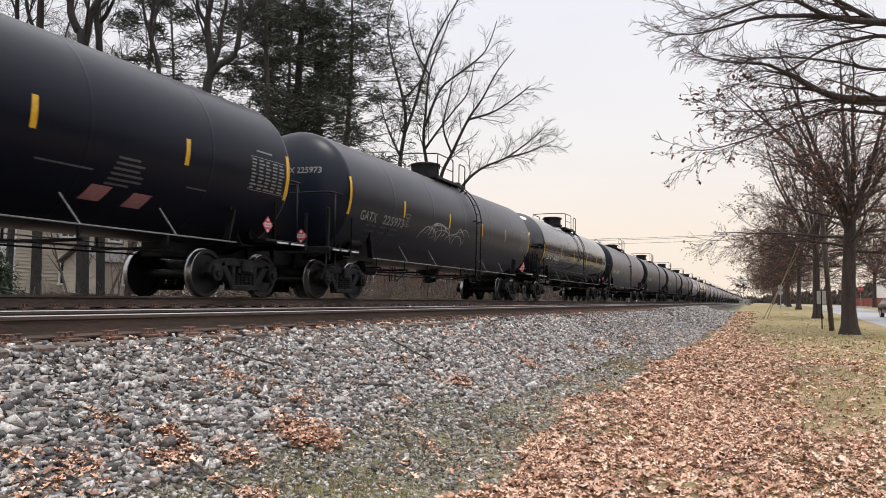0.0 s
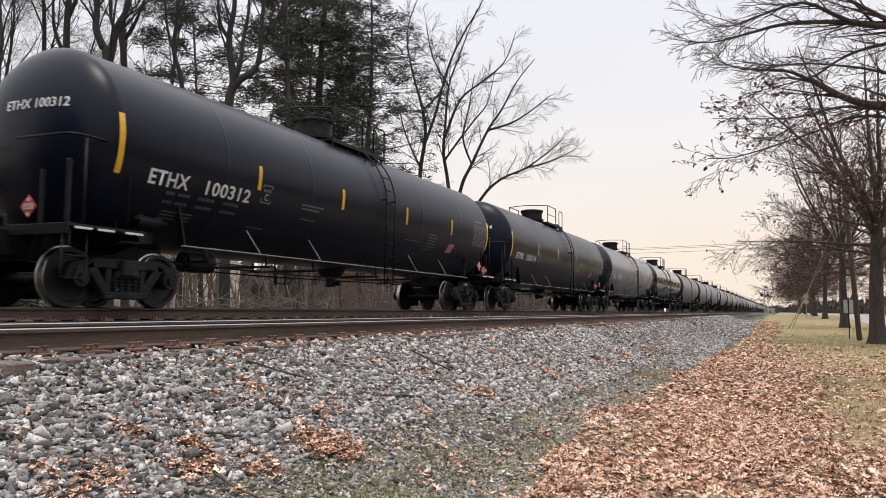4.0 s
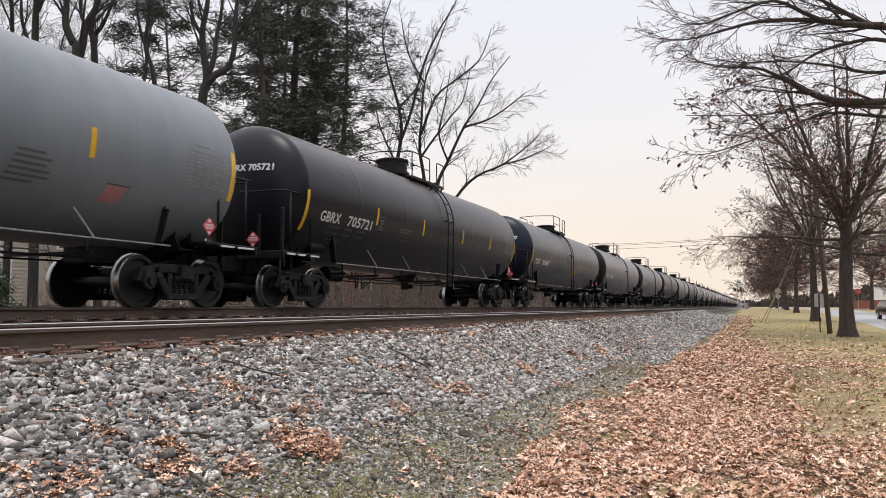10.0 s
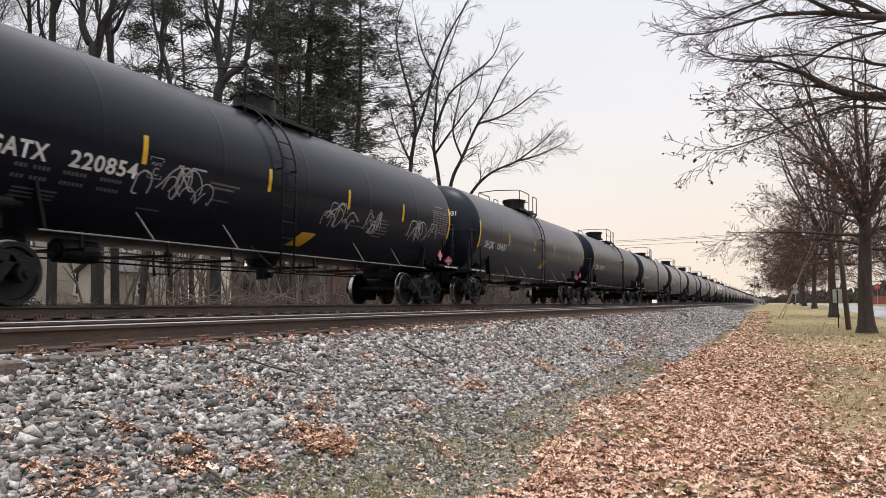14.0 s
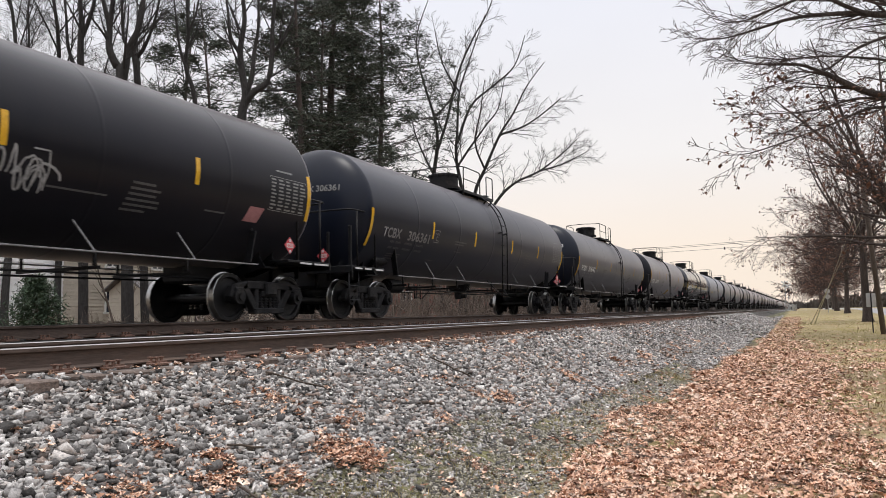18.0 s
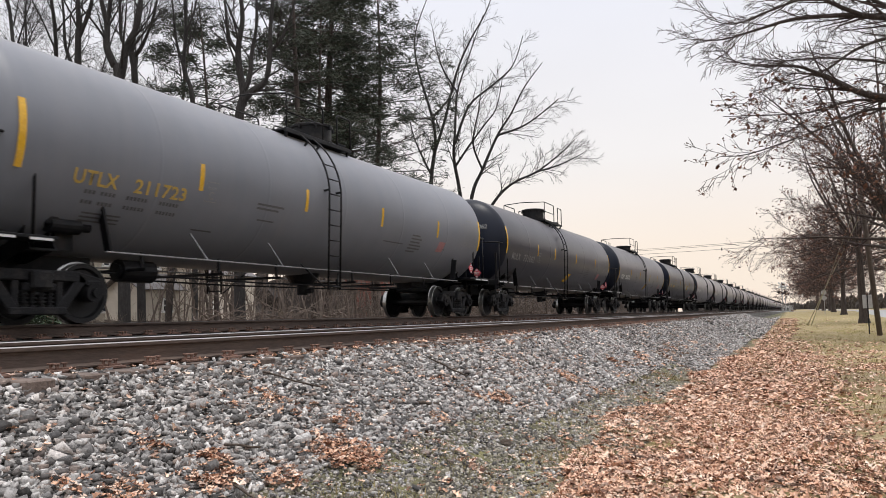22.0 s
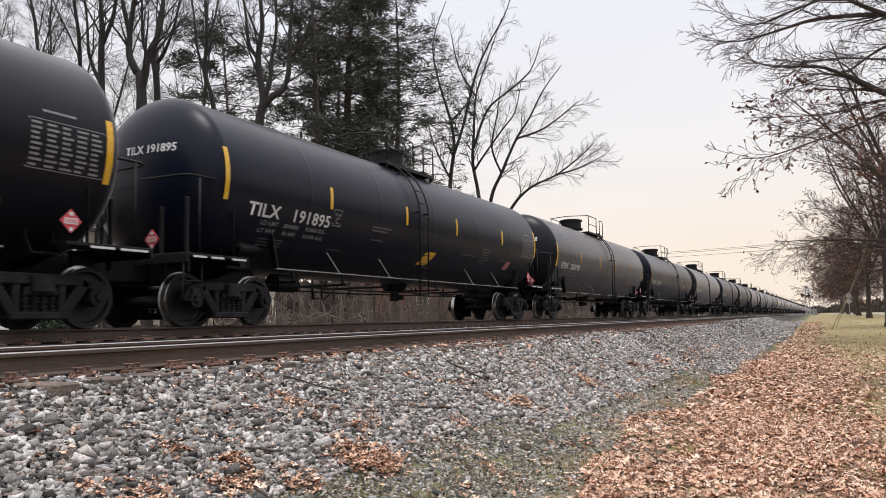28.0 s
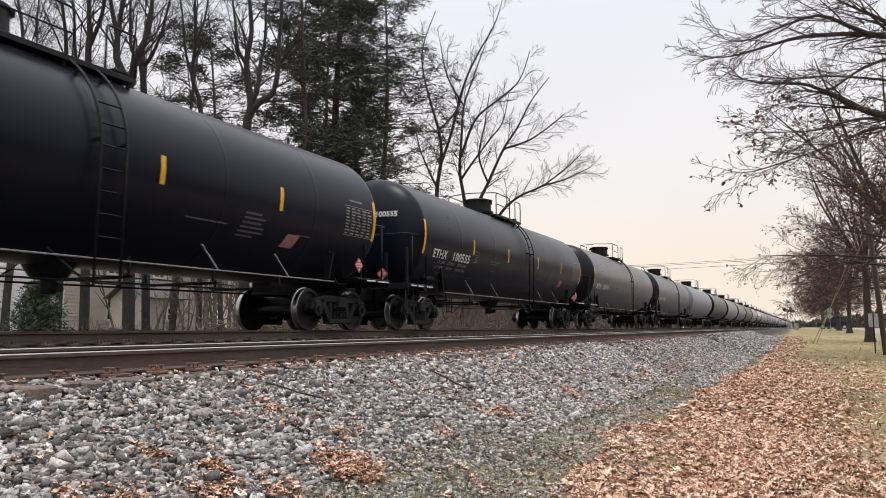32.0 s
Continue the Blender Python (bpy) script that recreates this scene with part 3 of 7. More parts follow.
    for top in (2.12, 2.02):
        bm = bmesh.new()
        box(bm, (0.075, 0.055, top - 1.1), (0, 0, (top + 1.1) / 2), bevel=0.01)
        box(bm, (0.11, 0.03, 0.34), (0, 0.02, 1.05), bevel=0.005)
        post_mes.append(sheet_from(bm, "sign_post", STEEL_BLACK))
    bm = bmesh.new()
    bmesh.ops.create_cone(bm, cap_ends=False, segments=20, radius1=0.28, radius2=0.28, depth=0.03, matrix=pose(0, 0, 0, 90, 0, 0))
    bmesh.ops.solidify(bm, geom=bm.faces[:], thickness=0.025)
    for k in range(5):
        q = 2 * math.pi * k / 5
        box(bm, (0.27, 0.014, 0.03), (0.135 * math.cos(q), 0, 0.135 * math.sin(q)), (0, -math.degrees(q), 0))
    wheel_b = sheet_from(bm, "brake_wheel", STEEL_BLACK)
    bm = bmesh.new()
    pipe(bm, rounded([(1.42, -8.6, 1.12), (1.42, -8.62, 0.42), (1.42, -8.2, 0.42), (1.42, -8.2, 1.1)], 0.06), 0.014, 5)
    pipe(bm, rounded([(1.42, -8.6, 0.74), (1.42, -8.2, 0.74)], 0.05), 0.014, 5)
    step_me = sheet_from(bm, "sill_step", STEEL_BLACK)
    bm = bmesh.new()
    drum(bm, 0.12, 0.5, (0, 0, 0), (90, 0, 0), 16)
    drum(bm, 0.07, 0.2, (0, 0.34, 0), (90, 0, 0), 12)
    box(bm, (0.2, 0.2, 0.3), (0, -0.2, 0.12), bevel=0.04)
    drum(bm, 0.05, 0.3, (0, -0.05, 0.2), (0, 0, 0), 10)
    box(bm, (0.05, 0.3, 0.5), (-0.12, 0.1, -0.1))
    valve_me = sheet_from(bm, "brake_valve", STEEL_BLACK)
    bm = bmesh.new()
    box(bm, (0.05, 0.05, 0.7), (0, 0, 0.3), (14, 0, 0), 0.008)
    box(bm, (0.16, 0.03, 0.62), (-0.06, 0.02, 0.28), (14, 0, 0), 0.01)
    brace_me = sheet_from(bm, "end_brace", STEEL_BLACK)
    for s in (-1, 1):
        turn = pose(0, 0, 0, 0, 0, 0 if s == -1 else 180)
        placed("draft_sill", sill_me, None, car, "", turn @ pose(0, -7.3, 0))
        placed("saddle", saddle_me, None, car, "", turn @ pose(0, -TRUCKS, 0))
        placed("coupler", coupler_me, None, car, "heavy cast coupler", turn @ pose(0, -8.75, 0))
        placed("end_platform", deck_me, None, car, "", turn)
        for rail_me in rail_mes:
            placed("end_handrail", rail_me, None, car, "bent black pipe handrail", turn)
        for x, k in ((1.42, 0), (0.75, 1), (-0.75, 1), (-1.42, 0)) if s == -1 else ((0.75, 1), (-0.75, 1)):
            placed("sign_post", post_mes[k], None, car, "", turn @ pose(x, -8.55 if k == 0 else -8.45, 0))
        placed("sill_step", step_me, None, car, "", turn)
        placed("end_brace", brace_me, None, car, "", pose(1.3, s * 6.2, 1.1, 0, 0, 0 if s == -1 else 180))
    placed("brake_wheel", wheel_b, None, car, "spoked black brake wheel", pose(-0.7, -8.62, 1.95))
    placed("brake_valve", valve_me, None, car, "", pose(1.05, -6.75, 1.42))
    # the long side rail at the tank's foot, its struts, the pipes below
    bm = bmesh.new()
    box(bm, (0.05, 12.6, 0.026), (1.42, 0, 1.05), bevel=0.006)
    side_me = sheet_from(bm, "side_rail", RAIL_GREY)
    strut_me = sheet_from(box(bmesh.new(), (0.022, 0.03, 0.56), (0, 0, 0), (0, 0, 0), 0.006), "strut", RAIL_GREY)
    for s in (1, -1):
        placed("side_rail", side_me, None, car, "", pose(0, 0, 0, 0, 0, 0 if s == 1 else 180))
        for y in (-4.3, -2.2, 2.6, 4.6):
            placed("strut", strut_me, None, car, "", pose(s * 1.33, y, 1.27, 28, -s * 20, 0))
    bm = bmesh.new()
    for x, z, y0, y1 in ((0.5, 0.82, -6.2, 6.0), (-0.4, 0.8, -6, 6)):
        pipe(bm, [(x, y0, z), (x, -1.6, z - 0.05), (x, 1.4, z - 0.03), (x, y1, z)], 0.018, 6)
    for y in (-5.2, -3.4, -1.7, 1.2, 3.1, 5.0):
        box(bm, (1.9, 0.05, 0.05), (0.1, y, 0.86))
        for x in (0.95, -0.75):
            box(bm, (0.04, 0.04, 0.3), (x, y, 0.99))
    placed("brake_piping", sheet_from(bm, "brake_piping", STEEL_BLACK), None, car, "thin black pipes hung under the tank")
    bm = bmesh.new()
    drum(bm, 0.26, 0.26, (0, 0, 0.94), (0, 0, 0), 18, 0.42)
    drum(bm, 0.13, 0.3, (0, 0, 0.72), (0, 0, 0), 16)
    drum(bm, 0.06, 0.3, (0.14, 0, 0.66), (0, 90, 0), 12)
    placed("outlet_valve", sheet_from(bm, "outlet_valve", STEEL_BLACK), None, car, "", pose(0, 0.5, 0))
    bm = bmesh.new()
    drum(bm, 0.19, 0.7, (0, 0, 0), (90, 0, 0), 16)
    drum(bm, 0.12, 0.8, (0, 0, 0), (90, 0, 0), 14)
    placed("air_reservoir", sheet_from(bm, "air_reservoir", STEEL_BLACK), None, car, "", pose(0.45, -4.9, 0.86))
    # the manway bonnet, its platform and rails, the ladders
    bm = bmesh.new()
    drum(bm, 0.48, 0.44, (0, 0, 0.2), (0, 0, 0), 28)
    drum(bm, 0.52, 0.05, (0, 0, 0.43), (0, 0, 0), 28)
    drum(bm, 0.5, 0.03, (0, 0, 0.47), (0, 0, 0), 28, 0.44)
    drum(bm, 0.56, 0.08, (0, 0, 0.0), (0, 0, 0), 28)
    for k in range(8):
        q = 2 * math.pi * k / 8
        box(bm, (0.06, 0.05, 0.12), (0.52 * math.cos(q), 0.52 * math.sin(q), 0.4), (0, 0, math.degrees(q)), 0.008)
    placed("manway_bonnet", sheet_from(smooth(bm, 35), "manway_bonnet", STEEL_BLACK), None, car, "black drum-shaped manway housing", pose(0, -0.35, Z_TANK + R_TANK + 0.07))
    bm = bmesh.new()
    for s in (1, -1):
        box(bm, (0.34, 2.6, 0.03), (s * 0.74, 0.5, 3.92), bevel=0.004)
        for k in range(9):
            box(bm, (0.34, 0.012, 0.035), (s * 0.74, -0.7 + 0.3 * k, 3.945))
        box(bm, (0.05, 2.6, 0.09), (s * 0.93, 0.5, 3.91), bevel=0.006)
        for y in (-0.7, 0.5, 1.7):
            box(bm, (0.05, 0.05, 0.4), (s * 0.86, y, 3.74), (0, s * 18, 0))
    box(bm, (1.6, 0.34, 0.03), (0, 1.62, 4.06), bevel=0.004)
    placed("platform", sheet_from(bm, "platform", STEEL_BLACK), None, car, "narrow steel walkway on top", pose(0, 0, 0.14))
    bm = bmesh.new()
    for s in (1, -1):
        pipe(bm, rounded([(s * 0.93, -0.75, 3.92), (s * 0.93, -0.75, 4.75), (s * 0.93, 0.62, 4.75), (s * 0.93, 0.62, 3.92)], 0.1), 0.02)
        pipe(bm, [(s * 0.93, 0.62, 4.35), (s * 0.93, -0.75, 4.35)], 0.016)
        pipe(bm, rounded([(s * 0.93, 1.2, 3.92), (s * 0.93, 1.2, 4.72), (s * 0.93, 1.78, 4.72), (s * 0.93, 1.78, 3.92)], 0.08), 0.02)
    pipe(bm, rounded([(0.93, -0.75, 4.75), (0, -1.1, 4.75), (-0.93, -0.75, 4.75)], 0.2), 0.018)
    placed("safety_rail", sheet_from(bm, "safety_rail", STEEL_BLACK), None, car, "", pose(0, 0, 0.1))
    stile_mes = []
    for y, brace in ((0.72, 0.24), (1.17, 1.65)):
        bm = bmesh.new()
        arc = [((R_TANK + 0.13) * math.cos(q), y, Z_TANK + (R_TANK + 0.13) * math.sin(q)) for q in (radians(62 - 7 * k) for k in range(9))]
        pipe(bm, [*arc, (R_TANK + 0.12, y, 2.3), (R_TANK + 0.08, y, 0.62)], 0.022, 6)
        for q in (radians(48), radians(5)):
            box(bm, (0.14, 0.04, 0.04), ((R_TANK + 0.06) * math.cos(q), y, Z_TANK + (R_TANK + 0.06) * math.sin(q)), (0, -math.degrees(q), 0))
        pipe(bm, [(1.6, y, 0.64), (1.3, brace, 1.15)], 0.018, 5)
        stile_mes.append(sheet_from(bm, "stile", STEEL_BLACK))
    rung_me = sheet_from(pipe(bmesh.new(), [(0, 0.72, 0), (0, 1.17, 0)], 0.015, 5), "rung", STEEL_BLACK)
    for turn in (pose(0, 0, 0), pose(0, 1.89, 0, 0, 0, 180)):
        ladder = placed("ladder", stile_mes[0], None, car, "black side ladder", turn)
        placed("stile", stile_mes[1], None, ladder)
        for k in range(9):
            z = 0.68 + 0.33 * k
            x = R_TANK + 0.09 if z < 2.5 else (R_TANK + 0.13) * math.cos(math.asin(min(0.95, (z - Z_TANK) / (R_TANK + 0.13))))
            placed("rung", rung_me, None, ladder, "", pose(x, 0, z))
    return car


PLAIN_CAR = make_prototype()
PAINTS = {"black": (BLACK, "dull black"), "satin": (SATIN, "satin black"), "gloss": (GLOSS, "glossy black"), "charcoal": (CHARCOAL, "faded charcoal"),
          "brown": (BROWN, "brown-black"), "bluegrey": (BLUEGREY, "weathered blue-grey"), "slate": (SLATE, "slate-grey")}
SHELLS = {key: tank_mesh(m) for key, (m, _) in PAINTS.items()}


def mesh_of(name, material, draw):
    bm = bmesh.new()
    draw(bm)
    return sheet_from(bm, name, material)


STRIPES = [mesh_of("reflector_strip", YELLOW, lambda bm: patch(bm, -0.055, 0.055, -0.57, 0.37)),
           mesh_of("reflector_strip", YELLOW, lambda bm: patch(bm, -0.05, 0.05, -0.32, 0.14))]


def bars(rows):
    """Lines of small stencil writing too small to read, as plain bars: (y0, y1, h0, h1)."""
    return lambda bm: [patch(bm, *row, 0.0035, 0, 1) for row in rows]


def small_print():
    rnd = random.Random(3)
    rows = []
    for k in range(3):
        rows.append((-6.6, -5.9, -0.95 - 0.07 * k, -0.92 - 0.07 * k))
    rows += [(-4.4, -3.9, -1.0, -0.97), (-3.0, -2.2, -0.32, -0.28), (-3.0, -2.35, -0.4, -0.36), (-2.9, -2.4, -0.62, -0.59)]
    for k in range(6):
        rows.append((3.3 - 0.02 * k, 3.3 + rnd.uniform(0.35, 0.75), -0.35 - 0.09 * k, -0.31 - 0.09 * k))
    rows += [(1.9, 2.9, -0.62, -0.59), (4.9, 5.4, -0.6, -0.57)]
    return rows


FAINT_MARK = surface("faded_stencil", (0.05, 0.05, 0.052), (0.11, 0.11, 0.112), 0.6, 0, 12, 70, 0.05)
PRINT_ME = mesh_of("small_print", FAINT_MARK, bars(small_print()))
def table_rows():
    """A framed table of figures, each cell a short bar."""
    rnd = random.Random(9)
    rows = [(6.0, 7.15, 0.3, 0.312), (6.0, 7.15, -0.36, -0.348), (6.0, 6.012, -0.36, 0.31), (7.138, 7.15, -0.36, 0.31), (6.2, 6.7, 0.42, 0.455)]
    for k in range(9):
        for j in range(5):
            w = rnd.uniform(0.11, 0.19)
            y = 6.03 + 0.225 * j
            rows.append((y, y + w, 0.235 - 0.07 * k, 0.268 - 0.07 * k))
    return rows


TABLE_ME = mesh_of("capacity_table", GREY_MARK, bars(table_rows()))
PLATE_C = mesh_of("clearance_mark", GREY_MARK, bars([(0, 0.3, 0, 0.018), (0, 0.3, 0.34, 0.358), (0, 0.018, 0, 0.358), (0.282, 0.3, 0, 0.358)]))
PLATE_WORD, PLATE_LETTER = lettering("PLATE", 0.075, 0.045, 0.22, 0.0035, 1.0, 0.21), lettering("C", 0.19, 0.085, 0.055, 0.0035, 1.0, 0.13)


LOADS_ME = mesh_of("load_marking", FAINT_MARK, bars([(y + 0.07 * j, y + 0.07 * j + 0.045, h, h + 0.06) for h in (-0.61, -0.77) for y, n in ((-6.7, 3), (-6.42, 4), (-5.95, 6), (-5.3, 6)) for j in range(n)]))


def sill_bars(bm):
    for y0, y1, z in ((-8.5, -8.2, 1.14), (-8.1, -7.8, 1.14), (7.5, 7.9, 1.14), (8.0, 8.5, 1.14), (-7.6, -7.25, 1.14)):
        box(bm, (0.006, y1 - y0, 0.035), (1.528, (y0 + y1) / 2, z))


SILL_PRINT = mesh_of("sill_print", WHITE_MARK, sill_bars)


def placard_mesh():
    bm = bmesh.new()
    s = 0.17
    a = [bm.verts.new(p) for p in ((0, -s, 0), (0, 0, -s), (0, s, 0), (0, 0, s))]
    b = [bm.verts.new((-0.008, v.co.y, v.co.z)) for v in a]
    bm.faces.new(a)
    bm.faces.new(b[::-1])
    for i in range(4):
        bm.faces.new((a[i], b[i], b[(i + 1) % 4], a[(i + 1) % 4]))
    bmesh.ops.recalc_face_normals(bm, faces=bm.faces)
    first = len(bm.faces)
    for y, z, w, h in ((0, 0, 0.2, 0.085), (0, -0.115, 0.05, 0.05), (0, 0.1, 0.06, 0.05)):
        box(bm, (0.006, w, h), (0.003, y, z))
    bm.faces.ensure_lookup_table()
    for f in bm.faces[first:]:
        f.material_index = 1
    # the figures on the white field
    for y in (-0.066, -0.022, 0.022, 0.066):
        box(bm, (0.006, 0.022, 0.055), (0.006, y, 0))
    me = bpy.data.meshes.new("placard")
    bm.to_mesh(me)
    bm.free()
    me.materials.append(RED_MARK)
    me.materials.append(WHITE_MARK)
    return me


PLACARD_ME = placard_mesh()


def scrawl(seed, y0, y1, h0, h1, strokes):
    """Spray-can scribble with no readable letters: loose looped strokes of even width."""
    rnd = random.Random(seed)

    def draw(bm):
        for k in range(strokes):
            y, h = y0 + (y1 - y0) * (k + 0.3) / strokes, h0 + (h1 - h0) * rnd.random() * 0.4
            q, w = rnd.uniform(0.6, 1.6), rnd.uniform(0.011, 0.019)
            bend, pts = rnd.uniform(-0.9, 0.9), []
            for i in range(14):
                pts.append((y, max(h0, min(h1, h))))
                y += 0.055 * math.cos(q) * (y1 - y0) / 1.0
                h += 0.09 * math.sin(q) * (h1 - h0) / 0.6
                q += bend * 0.5 + rnd.uniform(-0.4, 0.4)
                if h > h1 or h < h0:
                    q = -q
            line = curve_through([(*p, 0) for p in pts], 3)[:, :2]
            steps = np.gradient(line, axis=0)
            edges = []
            for (y_, h_), (dy, dh) in zip(line, steps):
                d = math.hypot(dy, dh) or 1
                ny, nh = -dh / d * w, dy / d * w
                edges.append((bm.verts.new(on_tank(y_ - ny, h_ - nh, 0.005 + 0.0004 * k)), bm.verts.new(on_tank(y_ + ny, h_ + nh, 0.005 + 0.0004 * k))))
            for (a, b), (c, d) in zip(edges, edges[1:]):
                bm.faces.new((a, c, d, b))
    return draw


CHALK = surface("white_spray_paint", (0.22, 0.22, 0.22), (0.42, 0.42, 0.42), 0.7, 0, 6, 40, 0.05)
PINK_SPRAY = surface("pink_spray_paint", (0.12, 0.035, 0.055), (0.24, 0.07, 0.11), 0.7, 0, 6, 40, 0.05)
TEAL_SPRAY = surface("teal_spray_paint", (0.06, 0.14, 0.14), (0.12, 0.25, 0.24), 0.7, 0, 6, 40, 0.05)
LIME_SPRAY = surface("lime_spray_paint", (0.24, 0.3, 0.06), (0.33, 0.4, 0.1), 0.7, 0, 6, 40, 0.05)
SPRAYS = {"w": (CHALK, "white"), "p": (PINK_SPRAY, "pink"), "t": (TEAL_SPRAY, "teal"), "l": (LIME_SPRAY, "lime")}

# each car from the front: mark, paint, lettering, extras
# extras: y = yellow panel (y, h), r = red sheet (y, h), g = scribble (colour, y0, y1, seed), o = orange or yellow label (y, h)
TRAIN = [
    ("", "black", "w", {"r": [(3.14, -1.1), (4.0, -1.13)]}),
    ("GATX 225973", "charcoal", "g", {"g": [("w", -3.6, -0.6, 1)]}),
    ("CBTX 743424", "gloss", "w", {"n": ("196600", "89200")}),
    ("ETHX 100076", "charcoal", "w", {"n": ("196000", "90000"), "y": [(1.09, -0.93)], "r": [(5.45, -0.62)]}),
    ("ETHX 100421", "black", "w", {"n": ("197900", "86100"), "r": [(4.78, -0.85)]}),
    ("ETHX 100312", "black", "w", {"r": [(4.95, -0.75)]}),
    ("ETPX 200114", "black", "w", {"g": [("l", 1.6, 3.6, 5)], "r": [(5.35, -0.75)]}),
    ("CBTX 737029", "satin", "w", {"n": ("195800", "90200"), "g": [("w", -3.6, -2.2, 6), ("w", -0.9, 0.6, 7)], "r": [(5.59, -0.53)]}),
    ("CTCX 302856", "gloss", "w", {"g": [("t", -3.6, -1.3, 8), ("w", 2.9, 4.3, 9)], "y": [(1.02, -1.16)], "r": [(5.05, -0.54)]}),
    ("GATX 223159", "charcoal", "g", {"y": [(0.53, -1.25)]}),
    ("GBRX 703408", "brown", "w", {"o": [(2.98, -0.19)]}),
    ("UTLX 209459", "bluegrey", "o", {"r": [(5.08, -0.87)]}),
    ("GBRX 705721", "brown", "w", {}),
    ("TCBX 306887", "charcoal", "w", {"n": ("197200", "88800"), "g": [("t", -2.6, -1.7, 11)], "y": [(1.09, -0.84)], "r": [(4.04, -1.1)]}),
    ("ETHX 100305", "brown", "w", {"n": ("195300", "90700")}),
    ("ETHX 100531", "charcoal", "w", {"n": ("198100", "87900"), "g": [("p", -4.2, -2.6, 12), ("p", 1.7, 3.0, 13)], "r": [(5.53, -0.74)]}),
    ("GATX 220854", "black", "w", {"g": [("w", -4.4, -3.1, 14), ("w", 0.8, 1.8, 15), ("w", 2.6, 3.3, 16), ("w", 5.0, 6.5, 17)], "y": [(0.47, -1.29)]}),
    ("SHQX 10431", "charcoal", "w", {"y": [(0.69, -0.91)]}),
    ("TCBX 305911", "black", "w", {}),
    ("TCBX 305760", "charcoal", "w", {"r": [(-1.04, -0.51)], "y": [(1.25, -0.91)]}),
    ("ETPX 200026", "brown", "w", {"n": ("198400", "87600"), "g": [("w", -4.4, -2.9, 18), ("t", -2.7, -1.2, 19), ("w", 1.2, 1.9, 20)], "r": [(6.15, -0.64)]}),
    ("TCBX 306361", "charcoal", "g", {}),
    ("TCBX 306342", "charcoal", "w", {"n": ("195000", "91000")}),
    ("ETPX 200083", "brown", "w", {"n": ("198300", "87700"), "y": [(0.63, -1.2)], "r": [(4.83, -0.82)]}),
    ("GBRX 715272", "gloss", "w", {"n": ("196900", "89100"), "r": [(-3.58, -0.85)]}),
    ("UTLX 211723", "slate", "o", {"r": [(5.11, -0.64)]}),
    ("MULX 731062", "charcoal", "g", {"y": [(0.59, -1.06)], "r": [(5.69, -0.78)]}),
    ("TCBX 305072", "charcoal", "w", {"y": [(0.91, -0.94)], "r": [(5.99, -0.78)]}),
    ("UTLX 209881", "black", "o", {"o": [(2.58, -0.46, "plain")], "r": [(5.04, -0.87)]}),
    ("ETPX 200498", "brown", "w", {"n": ("198600", "87400"), "g": [("w", -3.6, -2.2, 21)]}),
    ("ETPX 200343", "brown", "w", {}),
    ("ETHX 100228", "brown", "w", {}),
    ("TILX 191895", "black", "w", {"n": ("204600", "81400"), "y": [(0.04, -1.01)], "r": [(5.51, -0.88)]}),
    ("ETPX 200198", "brown", "w", {"n": ("198300", "87700"), "r": [(4.89, -0.82)]}),
    ("TILX 363220", "black", "w", {"n": ("195100", "90900"), "o": [(4.1, -0.5)]}),
    ("ETPX 200489", "brown", "w", {"n": ("198500", "87500"), "y": [(0.61, -1.29)], "r": [(5.91, -0.71)]}),
    ("ETHX 100447", "black", "w", {"n": ("197800", "88200"), "r": [(4.79, -0.86)]}),
    ("ETHX 100555", "black", "w", {"n": ("197900", "88100"), "r": [(5.0, -0.75)]}),
    ("ETPX 200361", "brown", "w", {}),
    ("ETHX 100512", "charcoal", "w", {}),
]
